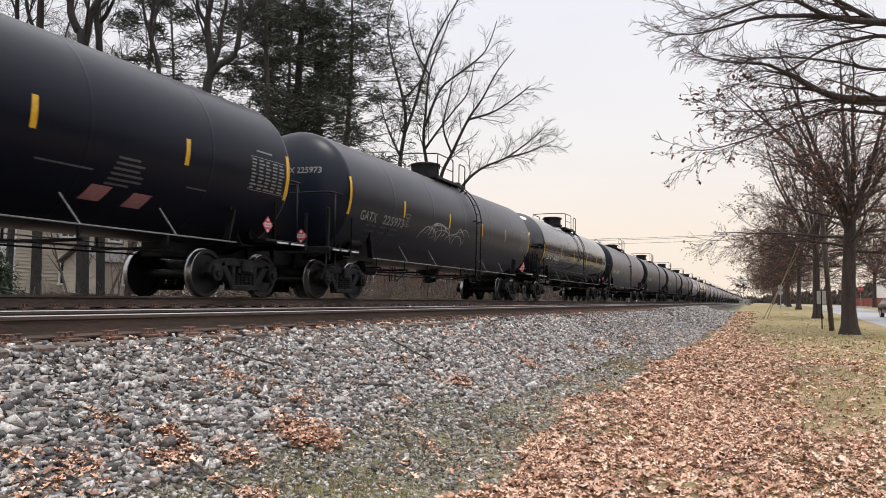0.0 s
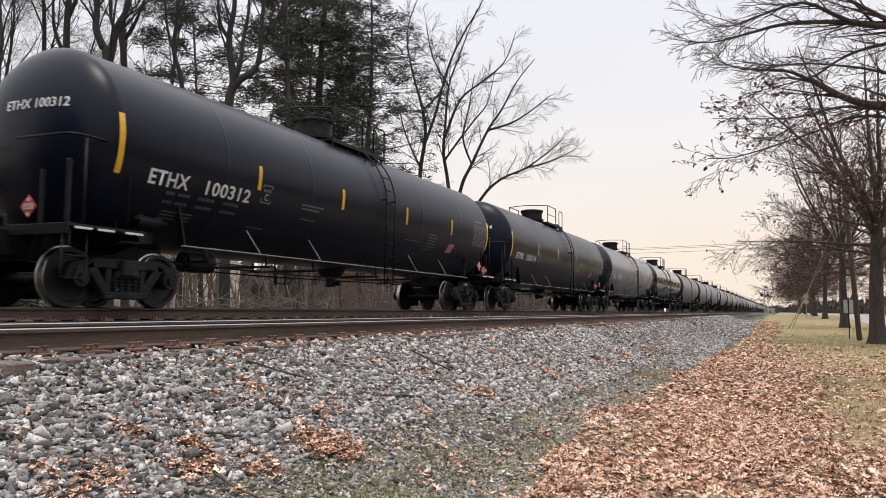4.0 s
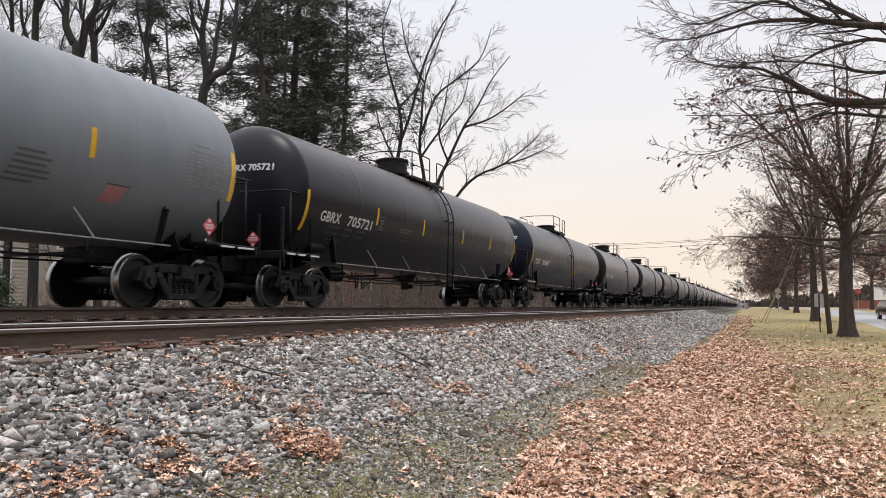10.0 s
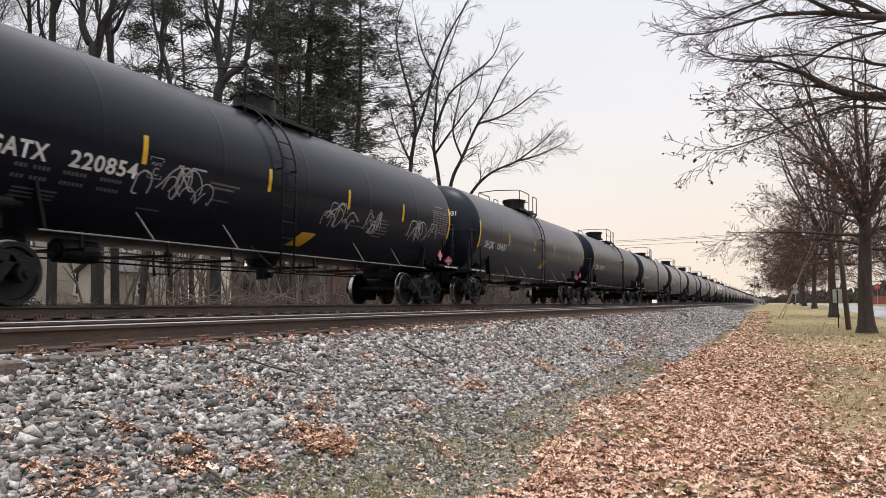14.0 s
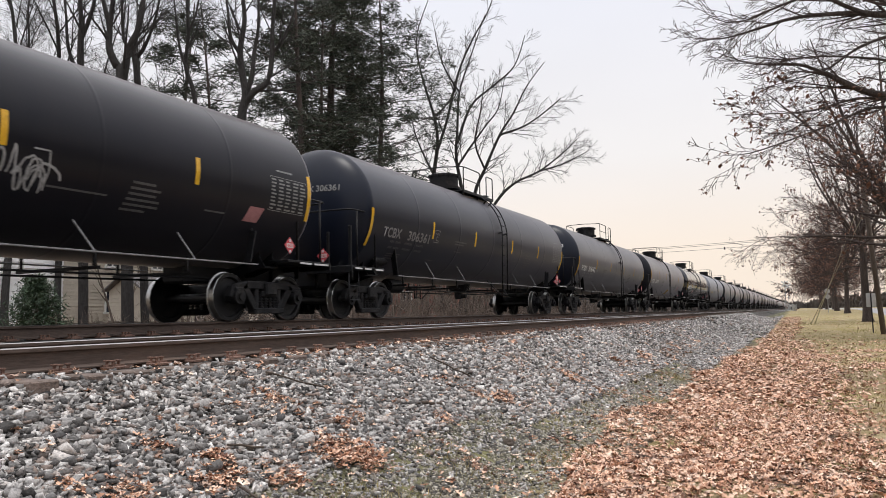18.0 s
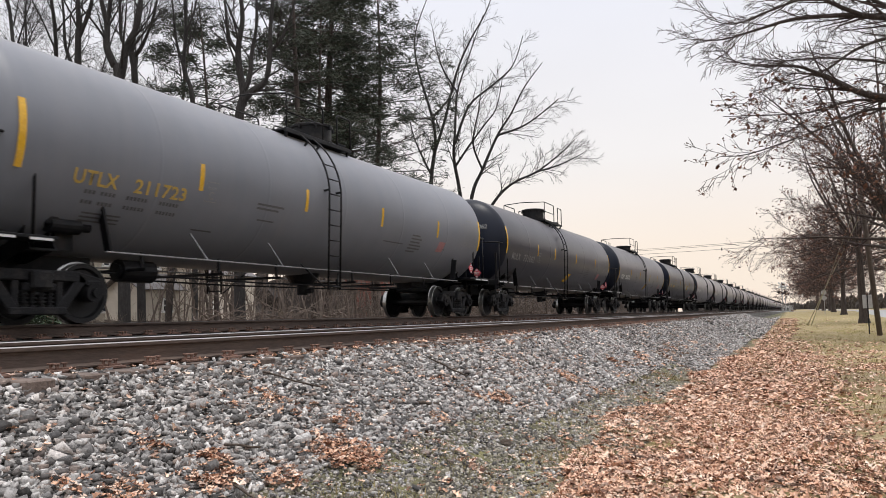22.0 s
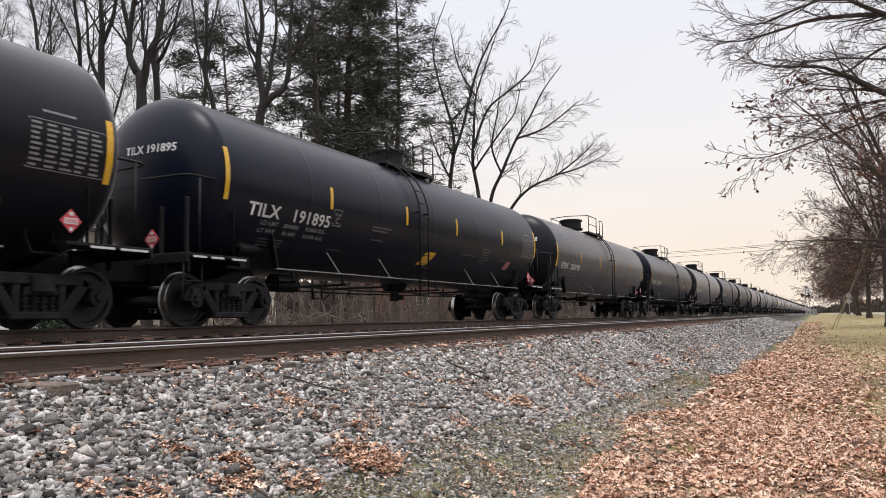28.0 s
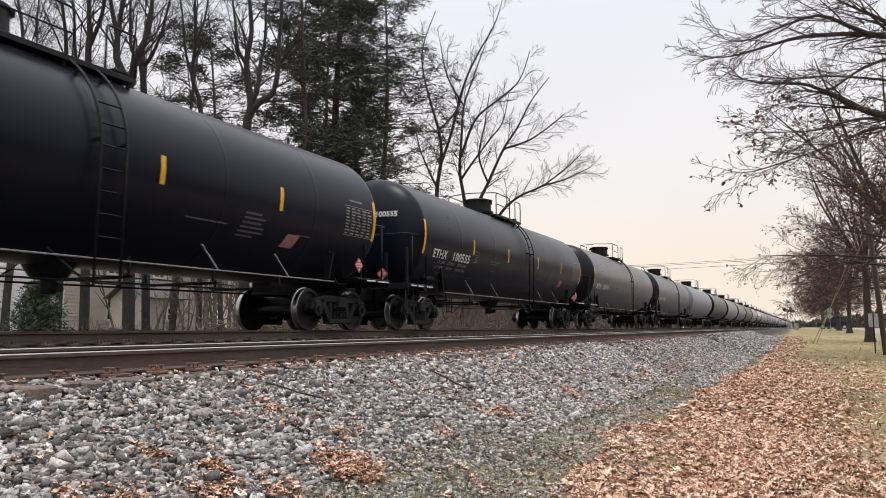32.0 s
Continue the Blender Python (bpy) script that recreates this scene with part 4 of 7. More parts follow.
# how each car is built, where it differs: its four middle reflector strips, the heights of the end and middle strips, ladder and bonnet along the tank
BUILT = {
    0: (-4.74, -1.37, 1.75, 4.42, -0.09, -0.09, 1.03, 0.14),
    1: (-4.41, -1.46, 1.75, 4.59, -0.42, -0.19, 0.45, -0.25),
    2: (-4.45, -1.48, 1.78, 4.69, -0.43, -0.2, -0.41, 0.57),
    3: (-4.42, -1.44, 1.55, 4.46, -0.06, -0.05, 0.59, -0.49),
    6: (-4.46, -1.45, 1.55, 4.5, -0.27, -0.1, 0.43, -0.65),
    7: (-4.32, -1.71, 1.73, 4.4, 0.11, -0.11, -0.67, -0.08),
    8: (-4.48, -2.14, 1.46, 4.41, -0.1, -0.11, -0.86, 0.18),
    9: (-4.6, -1.39, 1.48, 4.68, -0.44, -0.22, -0.52, 0.55),
    10: (-4.45, -1.42, 1.72, 4.5, -0.14, -0.14, 0.68, -0.55),
    11: (-4.43, -1.44, 1.85, 4.7, -0.46, -0.23, 0.39, -0.46),
    12: (-4.44, -1.44, 1.8, 4.67, -0.45, -0.22, -0.34, 0.56),
    13: (-4.23, -1.13, 1.6, 4.69, -0.06, -0.04, 0.73, -0.42),
    14: (-4.53, -1.38, 1.6, 4.7, -0.12, -0.06, 0.56, -0.59),
    15: (-4.58, -1.33, 1.73, 4.58, -0.12, -0.13, -0.86, 0.14),
    16: (-4.63, -1.26, 1.86, 4.57, -0.19, -0.17, -0.39, 0.74),
    18: (-4.44, -1.44, 1.74, 4.58, -0.46, -0.22, -0.41, 0.75),
    19: (-4.54, -1.43, 1.19, 4.59, -0.13, -0.07, -0.63, 0.69),
    20: (-4.49, -1.52, 1.76, 4.62, -0.46, -0.23, 0.65, -0.46),
    21: (-4.45, -1.44, 1.84, 4.68, -0.46, -0.21, 0.65, -0.38),
    22: (-4.43, -1.44, 1.66, 4.49, -0.15, -0.02, -0.64, 0.73),
    23: (-4.53, -1.54, 1.7, 4.53, -0.46, -0.22, 0.5, -0.4),
    24: (-4.5, -1.48, 1.63, 4.75, -0.08, -0.16, -0.64, 0.9),
    25: (-4.35, -2.09, 1.2, 4.75, 0.04, -0.11, -0.95, -0.1),
    26: (-4.48, -1.6, 1.86, 4.83, -0.47, -0.26, -0.33, 0.91),
    27: (-4.37, -1.76, 1.55, 4.15, -0.13, -0.18, -0.69, 0.74),
    28: (-4.59, -1.71, 1.5, 4.37, -0.11, -0.09, 0.49, -0.64),
    30: (-4.46, -1.73, 1.46, 4.55, -0.08, -0.09, 0.35, -0.88),
    31: (-4.69, -1.49, 1.34, 4.68, 0.04, 0.01, -0.83, 0.18),
    32: (-4.58, -1.47, 1.4, 4.62, -0.1, -0.08, 0.41, -0.74),
    33: (-4.39, -1.54, 1.67, 4.68, -0.08, -0.1, 0.84, 0.04),
    34: (-4.46, -1.7, 1.67, 4.56, -0.09, -0.08, -0.89, 0.58),
    35: (-4.46, -1.67, 1.24, 4.25, -0.06, -0.06, 0.19, -0.93),
}
USUAL = (-4.46, -1.45, 1.75, 4.75, -0.1, -0.1, 0.6, -0.4)
MARK_PAINT = {"w": WHITE_MARK, "g": GREY_MARK, "o": GOLD_MARK}
PANEL_ME = mesh_of("yellow_panel", YELLOW, lambda bm: patch(bm, -0.3, 0.25, -1.15, -0.72, 0.006, 0.5))
SHEET_ME = mesh_of("red_sheet", PINK_MARK, lambda bm: patch(bm, -0.2, 0.2, -0.85, -0.55, 0.006, 0.35))
LABEL_ME = mesh_of("warning_label", YELLOW, lambda bm: patch(bm, -0.28, 0.28, -0.2, 0.2, 0.006))
PAPER = surface("pink_warning_paper", (0.62, 0.36, 0.42), (0.75, 0.5, 0.55), 0.6, 0, 9, 60, 0.05)
PAPER_ME = mesh_of("paper", PAPER, lambda bm: patch(bm, -0.2, 0.2, -0.12, 0.14, 0.009))
LINES_ME = mesh_of("small_print", RED_MARK, bars([(-0.16 + 0.02 * (k % 3), 0.16 - 0.03 * (k % 2), 0.1 - 0.05 * k, 0.118 - 0.05 * k) for k in range(5)]))
WIDE_LABEL_ME = mesh_of("warning_label", YELLOW, lambda bm: patch(bm, -0.36, 0.36, -0.19, 0.19, 0.006))
DARK_LINES_ME = mesh_of("small_print", STEEL_BLACK, lambda bm: [patch(bm, -0.3 + 0.03 * (k % 2), 0.3 - 0.05 * (k % 3), 0.12 - 0.06 * k, 0.145 - 0.06 * k, 0.008, 0, 1) for k in range(5)])
CARS = []
# what the couplings' slack and the cars' own lengths add to the even spacing, car by car
SLACK = {3: 0.07, 7: -0.09, 8: -0.1, 9: -0.18, 10: -0.22, 11: -0.27, 12: -0.09, 13: -0.09, 14: -0.05, 15: -0.19, 16: -0.13, 17: -0.13, 18: -0.14, 20: -0.12,
         22: 0.14, 23: 0.16, 24: 0.2, 25: 0.1, 26: 0.16, 27: 0.34, 28: 0.27, 29: 0.1, 30: 0.0, 31: -0.28, 32: -0.34, 33: -0.5, 34: -0.44, 35: -0.44}
LOW_BONNETS = {2, 9, 12, 18, 26}  # cars whose fittings stand in a low housing


def make_car(k, mark, key, ink, extras):
    words = PAINTS[key][1]
    car = copy_thing(PLAIN_CAR, pose(FAR_TRACK, 0, FAR_TOP))
    car.name = "tank_car"
    tail = " scribbled with spray paint" if "g" in extras else " with a yellow panel" if extras.get("y") else " with yellow reflector strips"
    tagged(car, f"{words} railway tank car{tail}", "tank car", "cars of the train")
    placed("tank", SHELLS[key], None, car, f"{words} cylindrical tank")
    *middle, h_end, h_mid, ladder_y, bonnet_y = BUILT.get(k, USUAL)
    if k != 6:
        for i, y in enumerate((-7.78, *middle, 7.74)):
            placed("reflector_strip", STRIPES[0 if i in (0, 5) else 1], None, car, "", on_side(y, h_end + 0.1 if i in (0, 5) else h_mid + 0.09))
    paint_ink = MARK_PAINT[ink]
    if mark:
        owner, digits = mark.split()
        tone = "gold" if ink == "o" else "white"
        size, start, broad = (0.3, -6.95, 0.86) if owner == "UTLX" else (0.345, -7.17, 1.0)
        placed("reporting_mark", lettering(owner, size, start, -0.615, spread=1.08, width=0.9 * broad), paint_ink, car, f"{tone} stencilled letters")
        placed("car_number", lettering(digits, size, start + 1.25 * broad, -0.615, spread=1.08, width=0.208 * broad * len(digits)), paint_ink, car, f"{tone} stencilled figures")
        placed("head_mark", head_lettering(mark, 0.21, -0.25, 0.42), paint_ink, car)
        plate = placed("clearance_mark", PLATE_C, None, car, "small white frame with lettering", on_side(middle[0] + 0.12, -0.56))
        placed("word", PLATE_WORD, GREY_MARK, plate)
        placed("letter", PLATE_LETTER, GREY_MARK, plate)
    loads = extras.get("n")
    if loads:
        kilos = [str(round(int(n) * 0.4536 / 50) * 50) + " KG" for n in loads]
        words2 = f"LD LMT   {loads[0]}     {kilos[0]}", f"LT WT     {loads[1]}     {kilos[1]}"
        for line, h in zip(words2, (-0.767, -0.925)):
            tagged(placed("load_marking", lettering(line, 0.118, -6.75, h, 0.006, 1.0, 2.0), GREY_MARK, car), kind="stuff")
    else:
        tagged(placed("load_marking", LOADS_ME, None, car, "", on_side(0, -0.14)), kind="stuff")
    tagged(placed("sill_print", SILL_PRINT, None, car), kind="stuff")
    tagged(placed("small_print", PRINT_ME, None, car, "", on_side(0, -0.12)), kind="stuff")
    tagged(placed("capacity_table", TABLE_ME, None, car, "white table of small figures", on_side(0.5, -0.14)), kind="stuff")
    placed("placard", PLACARD_ME, None, car, "red and white diamond placard", pose(1.5, 7.2, 1.47))
    placed("placard", PLACARD_ME, None, car, "red and white diamond placard", pose(0.75, -8.66, 1.45, 0, 0, -90))
    for y, h in extras.get("y", ()):
        placed("yellow_panel", PANEL_ME, None, car, "bright yellow painted panel", on_side(y - 0.08, h + 0.93))
    for y, h in extras.get("r", ()):
        placed("red_sheet", SHEET_ME, None, car, "faded red paper sheet", on_side(y - 0.05, h + 0.7))
    for y, h, *plain in extras.get("o", ()):
        if plain:
            label = placed("warning_label", WIDE_LABEL_ME, None, car, "yellow label with lines of dark print", on_side(y, h))
            tagged(placed("small_print", DARK_LINES_ME, None, label), kind="stuff")
            continue
        label = placed("warning_label", LABEL_ME, None, car, "yellow warning label with pink paper", on_side(y, h))
        placed("paper", PAPER_ME, None, label, "pink printed paper")
        tagged(placed("small_print", LINES_ME, None, label, "", Matrix.Translation((0.006, 0, 0))), kind="stuff")
    for colour, y0, y1, seed in extras.get("g", ()):
        m, word = SPRAYS[colour]
        tagged(placed("spray_scribble", mesh_of("spray_scribble", m, scrawl(seed, y0, y1, -0.85, -0.25, 9)), None, car, f"{word} spray-paint scribble"), kind="stuff")
    # each build of car has its ladder, bonnet and walkway at its own place along the tank
    moves = {"ladder": ladder_y - 0.945, "manway_bonnet": bonnet_y + 0.35, "platform": -0.2 if ladder_y > 0.2 else -0.6, "safety_rail": -0.2 if ladder_y > 0.2 else -0.6}
    for o in car.children:
        kind = o.name.split(".")[0]
        o.location.y += moves.get(kind, 0.0)
        if kind == "manway_bonnet" and k in LOW_BONNETS:
            o.scale.z = 0.6
    CARS.append((k, SLACK.get(k, -0.45 if k > 35 else 0.0), car))


def on_side(y, h):
    """Turns a mark drawn at the tank's middle height up or down its side."""
    return Matrix.Translation((0, y, Z_TANK)) @ Matrix.Rotation(-h / R_TANK, 4, "Y") @ Matrix.Translation((0, 0, -Z_TANK))


for number, row in enumerate(TRAIN):
    make_car(number - 1, *row)

# the rest of the train stays far off: shells, trucks and tops only
FAR_KEYS = ("black", "brown", "charcoal", "black", "brown", "gloss", "charcoal", "slate")


def make_far_car(k):
    key = FAR_KEYS[k % 8]
    car = thing("tank_car", f"{PAINTS[key][1]} railway tank car far down the line", "tank car", pose(FAR_TRACK, 0, FAR_TOP), "cars of the train")
    placed("tank", SHELLS[key], None, car)
    for part_name in ("truck", "manway_bonnet", "platform", "safety_rail", "side_rail", "draft_sill", "saddle", "end_platform"):
        for o in PLAIN_CAR.children:
            if o.name.split(".")[0] == part_name:
                placed(part_name, o.data, None, car, "", o.matrix_basis)
                for c in (c for c in o.children if part_name == "truck" and c.name.split(".")[0] != "suspension"):
                    w = placed(c.name.split(".")[0], c.data, None, None, "", None)
                    w.parent = [q for q in car.children if q.name.split(".")[0] == "truck"][-1]
                    w.matrix_basis = c.matrix_basis
    CARS.append((k, -0.45, car))


for k in range(len(TRAIN) - 1, 78):
    make_far_car(k)
for o in (*PLAIN_CAR.children_recursive, PLAIN_CAR):
    bpy.data.objects.remove(o)


# ---- loose ground cover: stones, gravel, fallen leaves, twigs, grass ----
rise = climb


def surface_z(x, y):
    return land(x) + uneven(x, y) + climb(y) * max(0.0, min(1.0, (x + 4.2) / 2.3))


def shard():
    v = np.array([(x, y, z) for x in (-1, 1) for y in (-1, 1) for z in (-1, 1)], float)
    f = np.array([(0, 1, 3), (0, 3, 2), (4, 6, 7), (4, 7, 5), (0, 4, 5), (0, 5, 1), (2, 3, 7), (2, 7, 6), (0, 2, 6), (0, 6, 4), (1, 5, 7), (1, 7, 3)])
    return v, f


def turns_of(rng, n, flat=1.0):
    """n random turns; flat below 1 keeps them near upright."""
    yaw, tilt, way = rng.uniform(0, 2 * np.pi, n), flat * rng.normal(0, 1, n), rng.uniform(0, 2 * np.pi, n)
    cy, sy, ct, st = np.cos(yaw), np.sin(yaw), np.cos(tilt), np.sin(tilt)
    z = np.zeros(n)
    a = np.stack([cy, -sy, z, sy, cy, z, z, z, z + 1], 1).reshape(n, 3, 3)
    ux, uy = np.cos(way), np.sin(way)
    b = np.stack([ct + ux * ux * (1 - ct), ux * uy * (1 - ct), uy * st, ux * uy * (1 - ct), ct + uy * uy * (1 - ct), -ux * st, -uy * st, ux * st, ct], 1).reshape(n, 3, 3)
    return b @ a


def joined(name, verts, faces, material, label, category):
    """One object of countless loose pieces from arrays of vertices and triangles."""
    me = bpy.data.meshes.new(name)
    k = faces.shape[1]
    me.vertices.add(len(verts))
    me.vertices.foreach_set("co", verts.astype(np.float32).ravel())
    me.loops.add(faces.size)
    me.loops.foreach_set("vertex_index", faces.astype(np.int32).ravel())
    me.polygons.add(len(faces))
    me.polygons.foreach_set("loop_start", np.arange(0, faces.size, k, dtype=np.int32))
    me.update(calc_edges=True)
    me.validate()
    me.materials.append(material)
    return tagged(new(name, me), label, category, kind="stuff")


def scatter(rng, n, x0, x1, y0, y1, keep=None):
    out = []
    while len(out) < n:
        x, y = rng.uniform(x0, x1), rng.uniform(y0, y1)
        if keep is None or rng.random() < keep(x, y):
            out.append((x, y, surface_z(x, y)))
    return np.array(out)


def pieces(shape, faces, spots, turns, scale):
    """Copies of one small shape at the spots: scale is n by 3."""
    n, k = len(spots), len(shape)
    v = np.einsum("nij,nkj->nki", turns, shape[None] * scale[:, None, :]) + spots[:, None, :]
    f = faces[None] + (np.arange(n) * k)[:, None, None]
    return v.reshape(-1, 3), f.reshape(-1, faces.shape[1])


def merged(parts):
    vs, fs, at = [], [], 0
    for v, f in parts:
        vs.append(v)
        fs.append(f + at)
        at += len(v)
    return np.concatenate(vs), np.concatenate(fs)


STONES = islands("crushed_grey_ballast", [(0.028, 0.026, 0.025), (0.14, 0.133, 0.128), (0.26, 0.248, 0.238), (0.42, 0.403, 0.388), (0.7, 0.675, 0.65), (0.29, 0.225, 0.19), (0.085, 0.083, 0.083), (0.53, 0.51, 0.49)], 0.9, 55, 0.4)
PEBBLES = islands("fine_grey_gravel", [(0.05, 0.045, 0.036), (0.17, 0.157, 0.125), (0.36, 0.335, 0.28), (0.26, 0.235, 0.165), (0.5, 0.465, 0.4), (0.2, 0.19, 0.12)], 0.95, 80, 0.3)


def make_stones():
    rng = np.random.default_rng(4)
    base, faces = shard()
    kinds = []
    for k in range(9):
        b = base * rng.uniform(0.6, 1.2, (8, 3)) * np.array([[1.4, 0.85, 0.52]])
        kinds.append(b + rng.normal(0, 0.12, (8, 3)))
    coarse, fine = [], []
    for k, (n, box_, size) in enumerate((
            (15600, (-4.8, -3.4, 2.2, 8.5), 0.0165), (6000, (-4.74, -2.95, 2.2, 8.5), 0.012), (900, (-5.25, -4.75, 2.4, 20), 0.02), (24000, (-4.8, -3.0, 8.5, 20), 0.017), (3000, (-4.74, -2.6, 8.5, 20), 0.014),
            (27000, (-4.8, -2.2, 20, 42), 0.0185), (10500, (-5.1, -1.7, 42, 85), 0.028), (900, (-9.0, -5.45, 2, 24), 0.016), (4200, (-3.3, -2.0, 2.4, 16), 0.011), (2700, (-4.74, -2.6, -3, 2.4), 0.03))):
        for j in range(3):
            m = n // 3
            spots = scatter(rng, m, *box_)
            s = size * rng.lognormal(0, 0.3, (m, 1)) * rng.uniform(0.7, 1.3, (m, 3))
            spots[:, 2] += s.min(1) * 0.4 + rng.uniform(-0.2, 0.9, m) * size * (0.3 if size < 0.015 else 1.3)
            coarse.append(pieces(kinds[(k + 3 * j) % 9], faces, spots, turns_of(rng, m, 0.6), s))
    joined("ballast_stones", *merged(coarse), STONES, "loose angular grey ballast stones on the track bank", "gravel")
    for j in range(3):
        m = 14500
        spots = scatter(rng, m, -3.7, -1.7, 2.5, 30, lambda x, y: (0.95 if x < -2.2 else 0.4) * (1.0 if y < 14 else 0.5))
        s = 0.0095 * rng.lognormal(0, 0.35, (m, 1)) * rng.uniform(0.6, 1.3, (m, 3))
        fine.append(pieces(kinds[j + 4], faces, spots, turns_of(rng, m, 1.2), s))
    joined("fine_gravel", *merged(fine), PEBBLES, "fine grey gravel at the foot of the bank", "gravel")


make_stones()


def leaf_shape(lobes, rng):
    """An oak leaf in the x-y plane, a metre long: deep rounded lobes either side of a midrib that is folded and curled."""
    side = []
    for k in range(lobes * 2 + 1):
        t = k / (lobes * 2)
        w = (0.42 * math.sin(math.pi * min(1, 0.12 + 0.86 * t)) + 0.04) * (1.0 if k % 2 else 0.2)
        side.append((t, w))
    mid = [(t, 0.0) for t, _ in side]
    curl, fold = rng.uniform(-1.3, 1.3), rng.uniform(0.2, 0.9)

    def bend(t, w):
        return (t - 0.5, w, curl * (t - 0.5) ** 2 + fold * abs(w) + 0.12 * math.sin(7 * t + w * 9))

    v = [bend(t, 0) for t, _ in mid] + [bend(t + 0.07, w) for t, w in side] + [bend(t + 0.07, -w) for t, w in side]
    n, f = len(mid), []
    for k in range(n - 1):
        f += [(k, k + 1, n + k), (k + 1, n + k + 1, n + k), (k + 1, k, 2 * n + k), (k + 1, 2 * n + k, 2 * n + k + 1)]
    return np.array(v), np.array(f)


LEAVES = islands("dry_oak_leaves", [(0.1, 0.042, 0.026), (0.25, 0.115, 0.066), (0.48, 0.265, 0.165), (0.74, 0.475, 0.33), (0.84, 0.585, 0.44), (0.52, 0.28, 0.175), (0.9, 0.7, 0.56), (0.16, 0.074, 0.045)], 0.75, 30, 0.2)


# where the wind has heaped leaves between the stones: x, y, radius
HEAPS = [(-3.5, 5.24, 0.24), (-3.36, 5.36, 0.24), (-3.2, 5.4, 0.14), (-4.0, 3.77, 0.13), (-3.83, 3.0, 0.1), (-3.64, 3.25, 0.2), (-3.58, 3.85, 0.16), (-3.4, 4.45, 0.17), (-4.2, 5.35, 0.12)]


def make_leaves():
    rng = np.random.default_rng(8)
    shapes, plain = [leaf_shape(k, rng) for k in (3, 3, 4, 3)], [leaf_shape(2, rng) for _ in range(4)]
    got = []

    def drift(x, y):
        return max(0.0, min(1.0, 0.5 + 1.6 * noise.noise((x * 0.75, y * 0.5, 9)) + 0.5 * noise.noise((x * 2.6, y * 2.6, 2))))

    def verge(x, y):
        edge = -2.25 + 0.45 * noise.noise((y * 0.5, 4.4, 1)) + 0.018 * max(0.0, min(40.0, y - 20))
        thin = (1.0 if x < -0.2 else max(0.12 + 0.75 * max(0.0, noise.noise((x * 0.7, y * 0.25, 17))), 1.0 - 0.8 * (x + 0.2))) * (1.0 if y < 26 else max(0.3, 1.0 - 0.012 * (y - 26)) if x < edge + 1.5 else max(0.04, 1.0 - 0.06 * (y - 26)))
        return thin * (0.35 + 0.65 * drift(x, y)) if x > edge else 0.03

    def bank(x, y):
        d = noise.noise((x * 1.6, y * 1.1, 21)) + 0.45 * noise.noise((x * 4.5, y * 4.5, 5))
        heap = 0.0
        for hx, hy, hr in HEAPS:
            heap = max(heap, (0.55 if hr > 0.22 else 0.22) * (1.2 - math.hypot(x - hx, (y - hy) * 0.8) / hr))
        foot = 0.55 if -3.8 < x < -2.9 and y < 6 else 0.3 if -3.7 < x < -2.6 else 0.07
        return max(0.0, min(1.0, heap)) + foot * max(0.0, min(1.0, (d - 0.3) * 3.0)) + 0.006

    for n, box_, size, keep in ((22000, (-2.7, 4.6, 3.3, 13), 0.072, verge), (16000, (-2.8, 5.5, 13, 28), 0.1, verge), (5600, (-2.8, 5.6, 28, 80), 0.13, verge),
                                (3000, (-5.0, -2.1, 1.5, 14), 0.052, bank), (130, (-5.15, -4.6, 1.5, 16), 0.075, None), (1600, (-2.6, 3.0, -5, 3.5), 0.1, verge), (420, (-5.0, -2.3, 14, 32), 0.12, bank)):
        for sh, f in shapes if box_[2] < 13 else plain:
            m = n // 4
            spots = scatter(rng, m, *box_, keep)
            spots[:, 2] += rng.uniform(0.008, 0.035, m) + np.where(spots[:, 0] < -2.8, 0.03, 0)
            s = size * rng.lognormal(0, 0.28, (m, 1)) * np.array([[1.1, 0.78, 0.6]])
            got.append(pieces(sh, f, spots, turns_of(rng, m, 0.34), s))
    joined("fallen_leaves", *merged(got), LEAVES, "dry brown oak leaves strewn over the verge", "leaves")


make_leaves()

GRASS = islands("winter_grass", [(0.2, 0.17, 0.055), (0.33, 0.265, 0.11), (0.46, 0.365, 0.19), (0.2, 0.19, 0.065)], 0.9, 20, 0.1)


def make_grass():
    rng = np.random.default_rng(12)
    blade = np.array([(-0.5, 0, 0), (0.5, 0, 0), (0.28, 0.25, 0.6), (0.0, 0.55, 1.0)])
    f = np.array([(0, 1, 2), (0, 2, 3)])
    got = []
    for n, box_, h, keep in ((9000, (-1.2, 5.5, 6, 20), 0.05, lambda x, y: 0.15 + 0.85 * (noise.noise((x * 0.6, y * 0.5, 30)) > 0.05)),
                             (7500, (-1.5, 5.6, 20, 62), 0.075, lambda x, y: 0.3 + 0.7 * (noise.noise((x * 0.3, y * 0.2, 30)) > -0.1)),
                             (7000, (-3.2, -1.9, 3.5, 18), 0.035, lambda x, y: max(0.0, noise.noise((x * 1.1, y * 0.9, 44)) * 2.2))):
        spots = scatter(rng, n, *box_, keep)
        s = h * rng.lognormal(0, 0.3, (n, 1)) * np.array([[0.14, 1.0, 1.0]])
        got.append(pieces(blade, f, spots, turns_of(rng, n, 0.25), s))
    joined("winter_grass", *merged(got), GRASS, "thin tufts of dull winter grass on the verge", "grass")


make_grass()

# single dry twigs that lie on the bank, and the dark clod at its foot
BARK_DARK = surface("dark_dry_wood", (0.05, 0.038, 0.03), (0.12, 0.095, 0.075), 0.95, 0, 20, 90, 0.5)
rnd_twig = random.Random(2)


